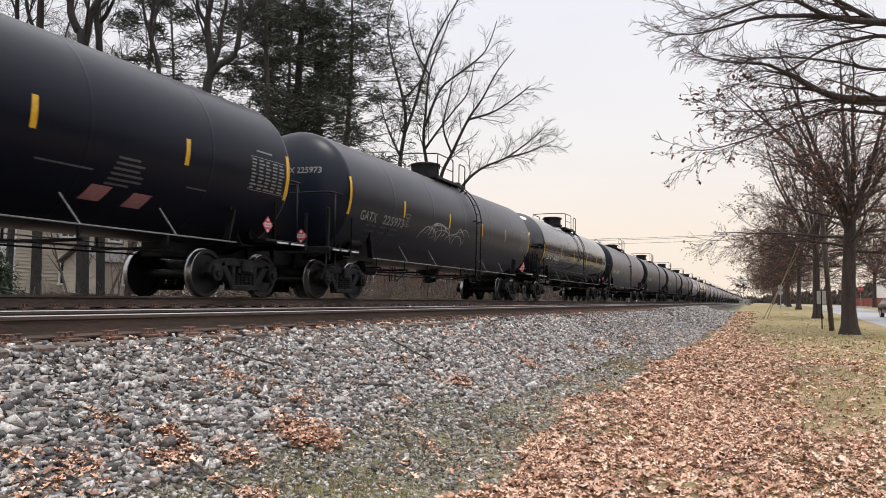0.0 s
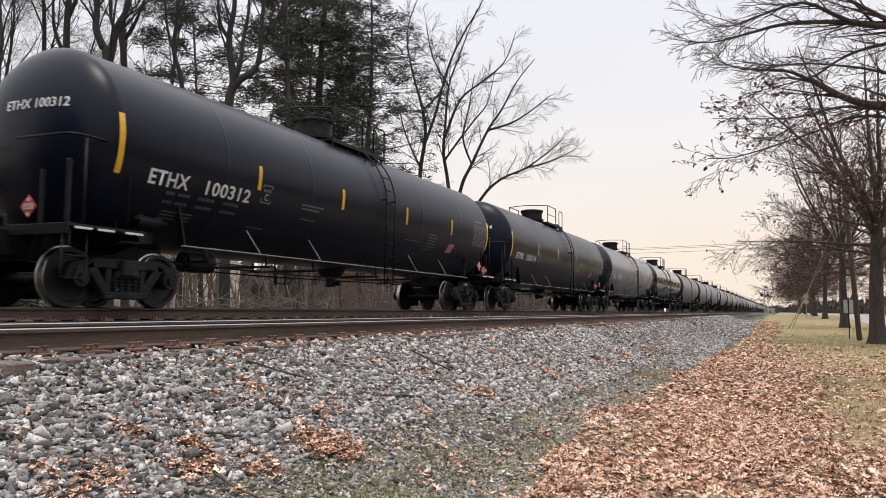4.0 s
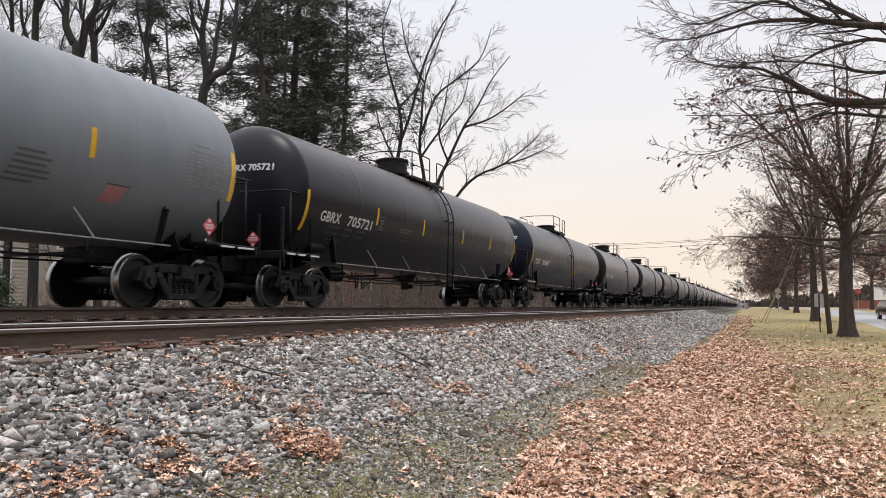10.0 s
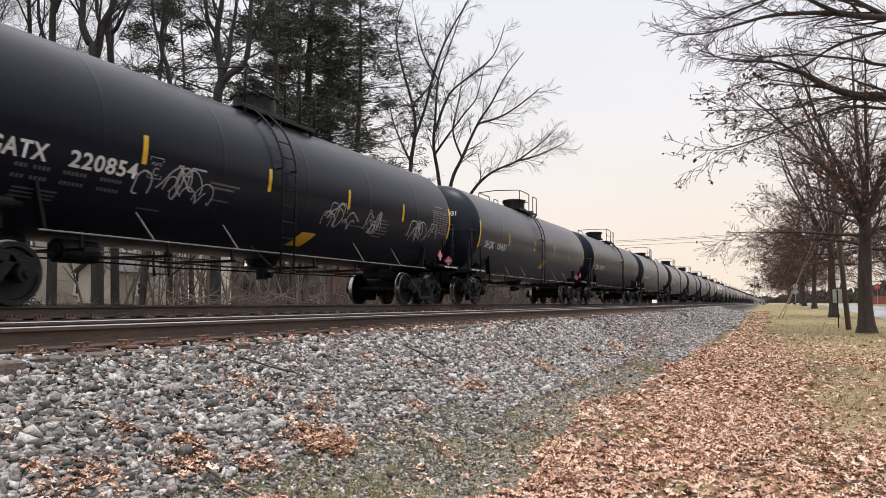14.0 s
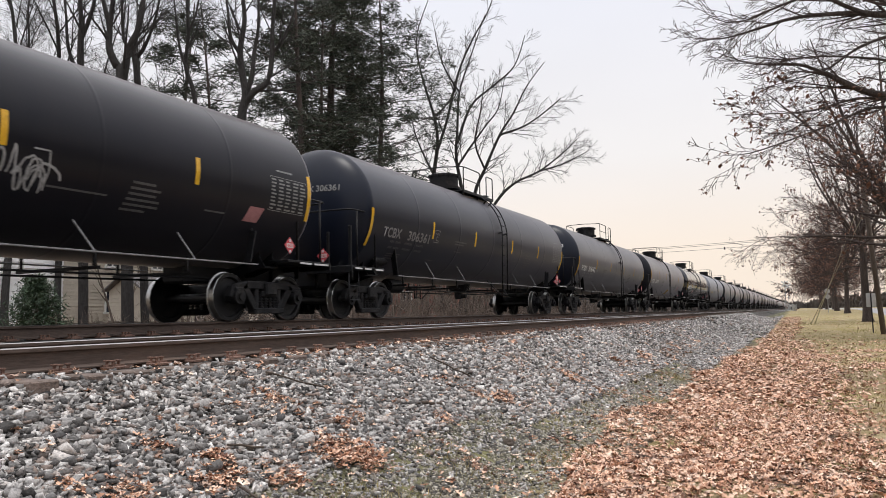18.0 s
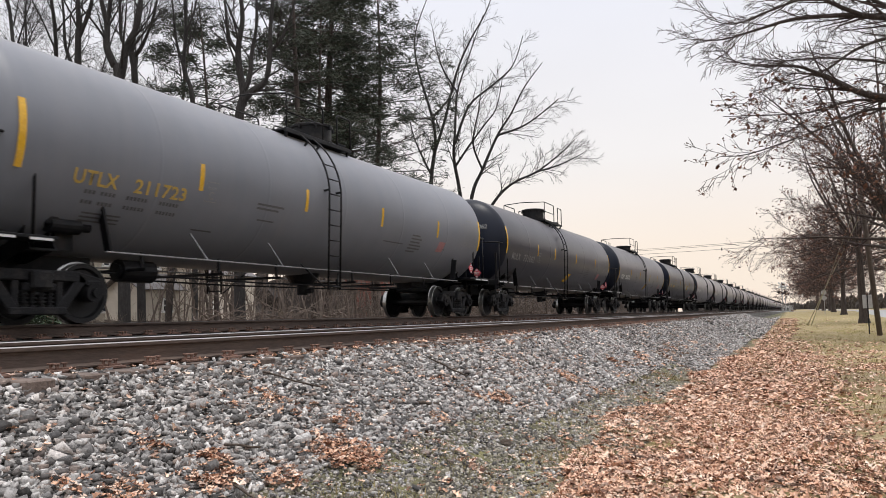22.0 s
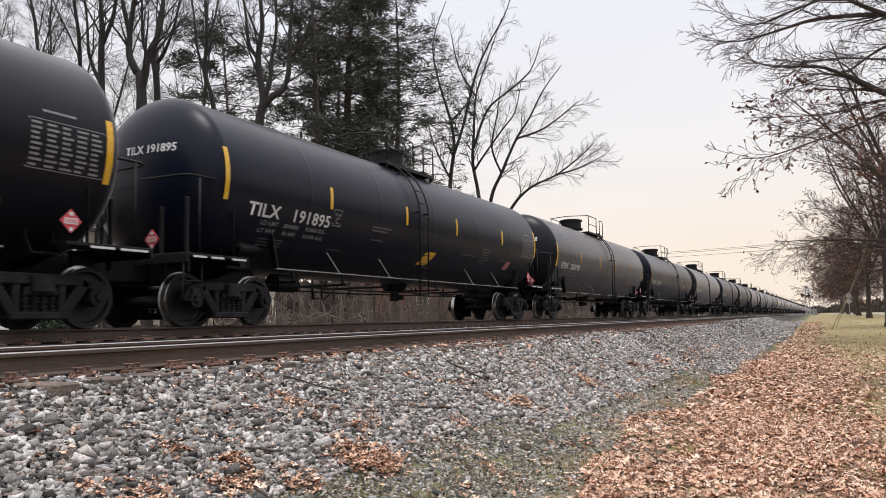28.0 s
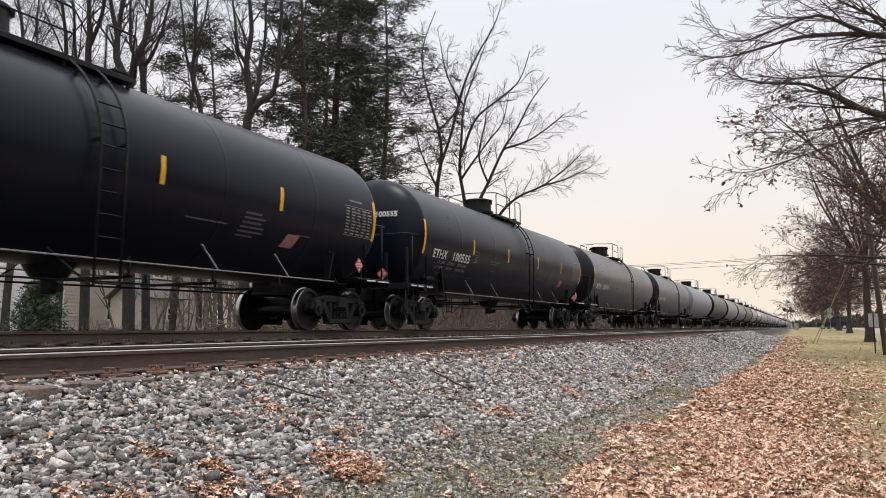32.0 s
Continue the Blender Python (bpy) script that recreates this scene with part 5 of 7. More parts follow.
def make_twig(x, y, length, yaw, r):
    bm = bmesh.new()
    pts = []
    for k in range(6):
        px, py = x + math.cos(yaw) * length * (k / 5 - 0.5), y + math.sin(yaw) * length * (k / 5 - 0.5)
        pts.append((px + rnd_twig.uniform(-0.02, 0.02), py + rnd_twig.uniform(-0.02, 0.02), surface_z(px, py) + 0.05 + rnd_twig.uniform(0, 0.02)))
    pipe(bm, pts, r, 5)
    q = Vector(pts[3])
    pipe(bm, [q, q + Vector((math.cos(yaw + 0.7), math.sin(yaw + 0.7), 0.1)) * length * 0.25], r * 0.6, 4)
    ob = new("twig", sheet_from(bm, "twig", BARK_DARK))
    tagged(ob, "dry brown fallen twig lying on the stones", "twig", "twigs on the bank")


for spec in ((-4.4, 5.85, 0.55, 0.9, 0.009), (-3.71, 7.35, 0.32, 1.2, 0.018), (-3.75, 4.4, 0.3, 1.2, 0.01), (-3.3, 4.0, 0.4, 0.2, 0.008), (-2.6, 8.4, 0.35, 2.2, 0.01), (-2.0, 5.3, 0.3, 0.9, 0.008), (-4.2, 9.0, 0.5, 0.4, 0.012)):
    make_twig(*spec)
bm = bmesh.new()
bmesh.ops.create_icosphere(bm, subdivisions=2, radius=0.06)
for v in bm.verts:
    v.co *= 1 + 0.5 * noise.noise(v.co * 22)
    v.co.z *= 0.8
clod = new("clod", sheet_from(bm, "clod", BARK_DARK))
clod.matrix_basis = pose(-2.88, 7.59, surface_z(-2.88, 7.59) + 0.03)
tagged(clod, "dark clod of earth at the bank's foot", "clod")

# ---- trees ----
BARK_GREY = surface("grey_brown_bark", (0.02, 0.0185, 0.018), (0.052, 0.048, 0.0465), 0.95, 0, 5, 26, 0.9, 0.03, stretch=(1, 1, 0.25))
BARK_OAK = surface("dark_oak_bark", (0.034, 0.026, 0.023), (0.09, 0.07, 0.062), 0.95, 0, 6, 30, 0.9, 0.03, stretch=(1, 1, 0.2))
TWIG_BROWN = surface("brown_twig_bark", (0.028, 0.018, 0.0155), (0.07, 0.047, 0.041), 0.95, 0, 9, 40, 0.2)
NEEDLES = islands("dark_pine_needles", [(0.02, 0.03, 0.02), (0.034, 0.046, 0.03), (0.05, 0.062, 0.04), (0.065, 0.062, 0.045)], 0.8, 6, 0.1)
OAK_LEAVES = islands("withered_oak_leaves", [(0.08, 0.036, 0.024), (0.15, 0.07, 0.046), (0.24, 0.12, 0.08), (0.11, 0.055, 0.035)], 0.85, 12, 0.1)


def tubes(lines, seg):
    """Tapered tubes along polylines: each line is an array of points and one of radii."""
    vs, fs, at = [], [], 0
    ring = np.arange(seg)
    ang = 2 * np.pi * ring / seg
    for pts, rad in lines:
        n = len(pts)
        d = np.gradient(pts, axis=0)
        d /= np.linalg.norm(d, axis=1, keepdims=True) + 1e-9
        ref = np.array([0.31, 0.17, 0.93]) if abs(d[0, 2]) < 0.8 else np.array([1.0, 0.1, 0.0])
        u = np.cross(d, ref)
        u /= np.linalg.norm(u, axis=1, keepdims=True) + 1e-9
        w = np.cross(d, u)
        v = pts[:, None] + rad[:, None, None] * (np.cos(ang)[None, :, None] * u[:, None] + np.sin(ang)[None, :, None] * w[:, None])
        a = at + np.arange(n - 1)[:, None] * seg + ring[None]
        b = at + np.arange(n - 1)[:, None] * seg + (ring[None] + 1) % seg
        fs.append(np.stack([a, b, b + seg, a + seg], -1).reshape(-1, 4))
        vs.append(v.reshape(-1, 3))
        at += n * seg
    return np.concatenate(vs), np.concatenate(fs)


def limb_line(rng, p, d, length, r0, r1, n, wander, lift):
    pts, d = [np.array(p, float)], np.array(d, float)
    for _ in range(n):
        d = d + rng.normal(0, wander, 3) + np.array([0, 0, lift])
        d /= np.linalg.norm(d)
        pts.append(pts[-1] + d * length / n)
    return np.array(pts), np.linspace(r0, r1, n + 1)


def sprout(rng, line, count, lo, hi, length, spread, ratio, n, wander, lift, up=0.0):
    """Side branches off a line, alternating round it."""
    pts, rad = line
    out = []
    for k in range(count):
        t = lo + (hi - lo) * (k + rng.uniform(0.1, 0.9)) / count
        f = t * (len(pts) - 1)
        i = min(int(f), len(pts) - 2)
        p = pts[i] + (pts[i + 1] - pts[i]) * (f - i)
        along = pts[i + 1] - pts[i]
        along /= np.linalg.norm(along)
        side = rng.normal(0, 1, 3)
        side -= side.dot(along) * along
        side /= np.linalg.norm(side)
        d = along * math.cos(spread) + side * math.sin(spread) + np.array([0, 0, up])
        d /= np.linalg.norm(d)
        r = (rad[i] + (rad[i + 1] - rad[i]) * (f - i)) * ratio
        size = length * rng.uniform(0.6, 1.15) * (1.15 - 0.55 * t)
        out.append(limb_line(rng, p, d, size, max(r, 0.006), max(0.0035, r * 0.25), n, wander, lift))
    return out


def quads_mesh(name, lines, seg, material):
    v, f = tubes(lines, seg)
    return mesh_from(name, v, f, material)


def mesh_from(name, v, f, material):
    me = bpy.data.meshes.new(name)
    k = f.shape[1]
    me.vertices.add(len(v))
    me.vertices.foreach_set("co", v.astype(np.float32).ravel())
    me.loops.add(f.size)
    me.loops.foreach_set("vertex_index", f.astype(np.int32).ravel())
    me.polygons.add(len(f))
    me.polygons.foreach_set("loop_start", np.arange(0, f.size, k, dtype=np.int32))
    me.update(calc_edges=True)
    me.materials.append(material)
    me.shade_smooth()
    return me


def bare_tree(at, label, seed, height, trunk_r, fork, limbs, reach, rise_up, twigs, group, thin):
    """A leafless tree: trunk, main limbs as parts, and a crown of branches and twigs."""
    rng = np.random.default_rng(seed)
    tree = thing("bare_tree", label, "tree", pose(*at), group)
    trunk = limb_line(rng, (0, 0, -0.25), (0, 0, 1), height * fork + 0.25, trunk_r, trunk_r * 0.72, 9, 0.035, 0.02)
    trunk[1][0] *= 1.5
    trunk[1][1] *= 1.12
    lead = limb_line(rng, trunk[0][-1], trunk[0][-1] - trunk[0][-2], height * (1 - fork), trunk_r * 0.7, 0.02, 12, 0.05, 0.01)
    both = (np.concatenate([trunk[0], lead[0][1:]]), np.concatenate([trunk[1], lead[1][1:]]))
    lo, mains = fork * 0.9, []
    for k in range(limbs):
        t = lo + (0.97 - lo) * (k + rng.uniform(0, 0.8)) / limbs
        f = t * (len(both[0]) - 1)
        i = min(int(f), len(both[0]) - 2)
        p = both[0][i] + (both[0][i + 1] - both[0][i]) * (f - i)
        az = 2.4 * k + rng.uniform(-0.4, 0.4)
        el = rise_up + 0.5 * (t - lo) / (1 - lo)
        d = (math.cos(az) * math.cos(el), math.sin(az) * math.cos(el), math.sin(el))
        size = reach * (1.1 - 0.72 * ((t - lo) / (1 - lo)) ** 1.3) * rng.uniform(0.8, 1.15)
        mains.append(limb_line(rng, p, d, size, both[1][i] * 0.45, 0.01, 9, 0.075, 0.012))
    a, b, c = twigs
    second = [s for m in mains for s in sprout(rng, m, a, 0.15, 0.97, reach * 0.42, 0.75, 0.55, 6, 0.09, 0.02)]
    third = [s for m in second for s in sprout(rng, m, b, 0.15, 0.98, reach * 0.2, 0.7, 0.6, 4, 0.11, 0.015)]
    fourth = [s for m in third for s in sprout(rng, m, c, 0.2, 1.0, reach * 0.1, 0.65, 0.7, 3, 0.12, 0.0)]
    for lines in (third, fourth):
        for _, rad in lines:
            np.maximum(rad, thin * 0.6, out=rad)
    placed("trunk", quads_mesh("trunk", [trunk, lead], 12, BARK_GREY), None, tree)
    for m in mains:
        placed("limb", quads_mesh("limb", [m], 7, BARK_GREY), None, tree)
    crown = mesh_from("crown", *merged([tubes(second, 5), tubes(third, 3), tubes(fourth, 3)]), BARK_GREY)
    placed("crown", crown, None, tree, "crown of fine bare twigs")
    return tree


def pine_tree(at, label, seed, height, trunk_r, first, reach, whorls, group="tall pines behind the tracks"):
    """A tall pine: a straight trunk, whorls of level boughs, and tufts of dark needles along them."""
    rng = np.random.default_rng(seed)
    tree = thing("pine_tree", label, "tree", pose(*at), group)
    trunk = limb_line(rng, (0, 0, -0.2), (rng.normal(0, 0.02), rng.normal(0, 0.02), 1), height, trunk_r, 0.03, 14, 0.012, 0.01)
    placed("trunk", quads_mesh("trunk", [trunk], 10, BARK_OAK), None, tree)
    boughs, tufts = [], []
    for k in range(whorls):
        t = first + (0.99 - first) * k / whorls
        f = t * 14
        i = min(int(f), 13)
        p = trunk[0][i] + (trunk[0][i + 1] - trunk[0][i]) * (f - i)
        for j in range(int(rng.integers(2, 5))):
            az = rng.uniform(0, 2 * np.pi)
            el = rng.uniform(-0.12, 0.25) + 0.5 * max(0, t - 0.75)
            size = reach * (0.45 + 0.9 * math.sin(math.pi * min(1, (1 - t) / (1 - first) * 0.62 + 0.1))) * rng.uniform(0.5, 1.1)
            m = limb_line(rng, p, (math.cos(az) * math.cos(el), math.sin(az) * math.cos(el), math.sin(el)), size, 0.05 * (1.2 - t), 0.012, 7, 0.08, 0.015)
            boughs.append(m)
            subs = sprout(rng, m, 7, 0.25, 1.0, size * 0.34, 0.8, 0.55, 3, 0.1, 0.03)
            boughs += subs
            for s in [m, *subs]:
                for q in (0.55, 0.8, 1.0):
                    f2 = q * (len(s[0]) - 1)
                    i2 = min(int(f2), len(s[0]) - 2)
                    tufts.append(s[0][i2] + (s[0][i2 + 1] - s[0][i2]) * (f2 - i2))
    placed("crown", quads_mesh("crown", boughs, 4, BARK_OAK), None, tree, "level dark boughs")
    tufts = np.array(tufts)
    per = 9
    spots = np.repeat(tufts, per, 0) + rng.normal(0, 0.14, (len(tufts) * per, 3)) * np.array([1, 1, 0.5])
    blade = np.array([(-0.5, 0, 0), (0.5, 0, 0), (0.12, 0.6, 0.12), (0.0, 1.0, 0.0)])
    n = len(spots)
    v, f = pieces(blade, np.array([(0, 1, 2), (0, 2, 3)]), spots, turns_of(rng, n, 0.7), rng.lognormal(0, 0.25, (n, 1)) * np.array([[0.034, 0.27, 0.27]]))
    placed("needles", mesh_from("needles", v, f, NEEDLES), None, tree, "tufts of dark green needles")
    return tree


def far_side_z(x):
    return land(x)


# bare trees behind the tracks
for k, (x, y, seed, height, r, fork, limbs, reach, el, words) in enumerate((
        (-25, 16.9, 31, 19, 0.14, 0.35, 12, 4.5, 0.7, "tall bare grey-brown tree behind the tracks"),
        (-25, 19.0, 34, 18, 0.13, 0.5, 11, 4.0, 0.85, "slender bare tree behind the railway"),
        (-27, 25, 36, 18, 0.11, 0.45, 12, 3.2, 0.75, "slender bare tree with thin upright limbs"),
        (-29, 12.0, 37, 20, 0.17, 0.35, 13, 6.0, 0.6, "wide bare tree behind the tracks"),
        (-28, 27.5, 38, 19, 0.14, 0.4, 13, 4.5, 0.75, "bare tree among the pines"))):
    slender = bare_tree((x, y, far_side_z(x)), words, seed, height, r, fork, limbs, reach, el, (8, 5, 3), group="bare trees behind the tracks", thin=0.007)
    for x2, y2, turn in (((-34, 17, 80), (-37, 29, 200)), ((-33, 22.5, 130),), ((-31, 20, 40), (-36, 24, 300)), (), ((-40, 34, 150),))[k]:
        copy_thing(slender, pose(x2, y2, far_side_z(x2), 0, 0, turn))
# the wide many-stemmed tree that stands alone to the right of the pines
def stemmed_tree(label, at, seed, stems, limbs, second_len, start):
    """A bare tree whose stems and main limbs follow given curves (thickness and points); finer branches sprout from them."""
    rng = np.random.default_rng(seed)
    tree = thing("bare_tree", label, "tree", pose(*at), "bare trees behind the tracks")
    lines = [(curve_through(p, 4), r) for r, p in stems + limbs]
    lines = [(p, 0.02 + (r - 0.02) * np.linspace(1, 0, len(p))) for p, r in lines]
    for k, m in enumerate(lines):
        kind = "trunk" if k < len(stems) else "limb"
        placed(kind, quads_mesh(kind, [m], 9, BARK_GREY), None, tree)
    second = [q for k, m in enumerate(lines) for q in sprout(rng, m, (14, 9)[k >= len(stems)] if second_len < 2.1 else (9, 6)[k >= len(stems)], start if k < len(stems) else 0.1, 0.92, second_len, 0.75, 0.42, 7, 0.08, 0.02, 0.1)]
    third = [q for m in second for q in sprout(rng, m, 7 if second_len < 2.1 else 5, 0.15, 0.98, second_len * 0.47, 0.7, 0.55, 4, 0.1, 0.01)]
    fourth = [q for m in third for q in sprout(rng, m, 3, 0.2, 1.0, second_len * 0.22, 0.5, 0.7, 3, 0.08, 0.0)]
    for group_, least in ((second, 0.011), (third, 0.0075), (fourth, 0.0055)):
        for _, rad in group_:
            np.maximum(rad, least, out=rad)
    placed("crown", mesh_from("crown", *merged([tubes(second, 5), tubes(third, 3), tubes(fourth, 3)]), BARK_GREY), None, tree, "crown of fine bare twigs")


def fan_tree():
    """Four stems from one root that lean apart, each with long rising side branches."""
    stems = [(0.17, [(-0.2, -0.5, -0.3), (-0.6, -0.8, 4.5), (-0.64, -0.83, 8.9), (-0.3, -0.87, 11.2), (-0.4, -1.04, 12.9), (-1.0, -1.5, 15.6), (-1.16, -1.77, 17.9), (-0.3, -1.6, 20.4)]),
             (0.15, [(0.3, -0.1, -0.3), (1.2, 0.1, 4.6), (0.94, -0.1, 8.3), (0.72, -0.36, 10.3), (0.87, -0.44, 12.1), (1.1, -0.5, 14.4), (1.8, -0.4, 16.4), (2.8, -0.14, 19.2)]),
             (0.15, [(0.6, 0.1, -0.3), (1.1, 0.2, 4.4), (1.63, 0.21, 8.0), (2.3, 0.38, 9.6), (3.26, 0.62, 11.7), (4.1, 0.85, 13.0), (4.9, 1.1, 14.6), (6.0, 1.45, 16.1)]),
             (0.13, [(0.8, 0.3, -0.3), (1.5, 0.4, 5.0), (2.8, 0.75, 7.5), (3.95, 1.15, 8.7), (5.4, 1.7, 9.4), (6.8, 2.2, 10.5), (7.6, 2.5, 11.3)])]
    limbs = [(0.1, [(-0.31, -0.85, 10.9), (0.3, -0.7, 12.7), (1.1, -0.6, 15.6), (2.0, -0.4, 17.6), (3.0, -0.1, 19.4), (3.5, 0.1, 21)]),
             (0.09, [(0.81, -0.39, 11.2), (1.7, -0.2, 13.5), (3.0, 0.26, 14.7), (4.3, 0.7, 15.9), (5.0, 0.86, 17.8)]),
             (0.08, [(3.26, 0.62, 11.7), (4.6, 1.15, 12.15), (5.7, 1.6, 12.9), (6.8, 1.94, 13.8)]),
             (0.07, [(5.36, 1.7, 9.4), (6.6, 2.2, 9.75), (8.1, 2.8, 10.5)]),
             (0.08, [(0.75, -0.3, 9.8), (1.5, -0.1, 10.9), (2.5, 0.25, 12.3), (3.25, 0.5, 13.35), (3.7, 0.55, 15.2)]),
             (0.08, [(-0.6, -0.8, 9.3), (-1.0, -1.1, 10.3), (-1.5, -1.45, 11.8), (-1.8, -1.7, 13.6)]),
             (0.07, [(-0.4, -1.0, 12.9), (0.1, 0.6, 14.6), (0.2, 1.6, 16.5), (0.6, 2.2, 18.5)]),
             (0.07, [(1.1, -0.5, 14.4), (0.5, -1.6, 16), (0.3, -2.2, 18)]), (0.07, [(2.3, 0.38, 9.6), (2.2, -0.8, 11), (2.9, -1.6, 12.6), (3.4, -2.0, 14.4)])]
    stemmed_tree("wide bare tree with several stems spreading like a fan", (-19.4, 41.76, 0.88), 144, stems, limbs, 2.0, 0.36)


fan_tree()
# the bare trees that stand nearest behind the tracks
stemmed_tree("tall bare tree with a straight trunk behind the tracks", (-23.9, 19.3, 0.88), 145,
             [(0.19, [(-0.1, 0.0, -0.3), (0.1, -0.3, 5.5), (0.3, -0.7, 10.4), (0.4, -0.8, 12.0), (0.3, -1.0, 14.7), (0.2, -1.3, 17.7)])],
             [(0.09, [(0.3, -0.7, 11.2), (0.8, -0.6, 12.4), (1.1, -0.6, 14.3), (1.7, -0.6, 16.9)]), (0.08, [(0.3, -0.6, 9.6), (-0.1, -0.9, 10.8), (-0.2, -1.0, 12.4), (-0.4, -1.3, 14.7)])], 2.4, 0.5)
stemmed_tree("bare tree forked into two thick limbs behind the tracks", (-22.44, 19.86, 0.88), 146,
             [(0.23, [(0.0, 0.1, -0.3), (0.2, -0.3, 5.5), (0.2, -0.6, 9.8), (0.1, -0.7, 10.1), (-0.1, -0.9, 10.8), (-0.1, -0.9, 11.6), (-0.3, -1.1, 12.9), (-0.5, -1.4, 15.7), (-0.6, -1.7, 18.2)])],
             [(0.17, [(0.25, -0.6, 9.6), (0.4, -0.6, 10.0), (0.6, -0.6, 10.8), (1.0, -0.5, 11.6), (1.2, -0.5, 12.9), (1.2, -0.6, 14.9), (1.6, -0.7, 17.8)]),
              (0.1, [(-0.1, -0.9, 11.6), (0.1, -0.9, 12.9), (0.4, -1.0, 14.7), (0.6, -1.1, 16.9)]), (0.08, [(0.6, -0.6, 10.8), (0.4, -0.7, 11.2), (0.4, -0.8, 12.9), (0.5, -0.9, 14.5)])], 2.4, 0.5)
stemmed_tree("dark bare tree with a bent trunk behind the railway", (-23.51, 21.58, 0.88), 147,
             [(0.17, [(0.1, 0.1, -0.3), (0.2, -0.3, 5.9), (0.3, -0.7, 10.3), (0.2, -0.8, 11.4), (0.4, -0.8, 12.4), (0.7, -0.8, 14.2), (0.5, -1.1, 16.8), (0.8, -1.2, 19.7)])],
             [(0.09, [(0.2, -0.7, 11.1), (0.6, -0.6, 11.6), (1.1, -0.5, 12.9), (1.6, -0.5, 15.1)])], 2.6, 0.45)
stemmed_tree("slender bare tree with a crooked trunk", (-22.19, 23.24, 0.88), 148,
             [(0.13, [(0.0, 0.0, -0.3), (0.2, -0.3, 6.1), (0.3, -0.6, 9.7), (0.0, -0.8, 11.0), (0.2, -0.9, 12.4), (0.2, -1.0, 14.2), (0.4, -1.2, 17.4), (0.4, -1.4, 19.7)])],
             [(0.07, [(0.1, -0.8, 10.8), (-0.2, -1.0, 12.0), (-0.3, -1.2, 13.8), (-0.6, -1.5, 15.8)]), (0.06, [(0.2, -0.9, 12.4), (0.6, -0.8, 13.5), (0.9, -0.8, 15.6)])], 2.2, 0.45)
stemmed_tree("bare tree forked low into curving limbs", (-19.02, 22.41, 0.88), 149,
             [(0.22, [(-0.1, 0.0, -0.3), (0.1, -0.4, 5.7), (0.2, -0.5, 8.3), (0.4, -0.5, 9.2), (0.3, -0.6, 10.1), (0.3, -0.7, 11.0), (0.5, -0.7, 12.1), (0.5, -0.9, 13.7), (0.6, -1.0, 16.3), (0.4, -1.3, 18.8)])],
             [(0.15, [(0.35, -0.5, 8.9), (0.7, -0.4, 9.3), (1.2, -0.2, 9.7), (1.4, -0.2, 10.6), (1.5, -0.3, 11.6), (1.6, -0.3, 12.9), (1.6, -0.5, 15.2), (1.9, -0.6, 18.0)]),
              (0.11, [(0.4, -0.5, 9.2), (0.7, -0.5, 9.9), (0.8, -0.5, 10.8), (1.0, -0.5, 11.8), (1.1, -0.6, 13.7), (1.4, -0.7, 16.3)]),
              (0.09, [(0.3, -0.7, 10.8), (0.0, -0.9, 11.4), (-0.1, -1.0, 12.7), (-0.3, -1.3, 14.8)]), (0.08, [(1.4, -0.2, 10.8), (1.8, -0.1, 11.2), (2.3, 0.0, 12.3), (2.6, 0.1, 13.7)])], 2.2, 0.45)
# pines
for k, (x, y, seed, height, r, first, reach) in enumerate((
        (-22, 30.5, 51, 21, 0.26, 0.34, 2.9), (-24, 35.5, 52, 23, 0.28, 0.3, 3.4), (-22, 37.4, 53, 21, 0.26, 0.22, 3.5), (-27, 42.5, 54, 24, 0.3, 0.26, 3.6),
        (-25, 36.5, 55, 22, 0.22, 0.3, 3.2), (-28, 41.0, 56, 23, 0.24, 0.28, 3.4), (-23.5, 33.4, 57, 20, 0.18, 0.36, 2.8), (-22.5, 24.9, 58, 15, 0.12, 0.5, 2.2), (-25.5, 25.0, 59, 16, 0.13, 0.45, 2.2))):
    pine_tree((x, y, far_side_z(x)), "tall dark green pine behind the railway tracks", seed, height, r, first, reach, 24 if k < 7 else 7)

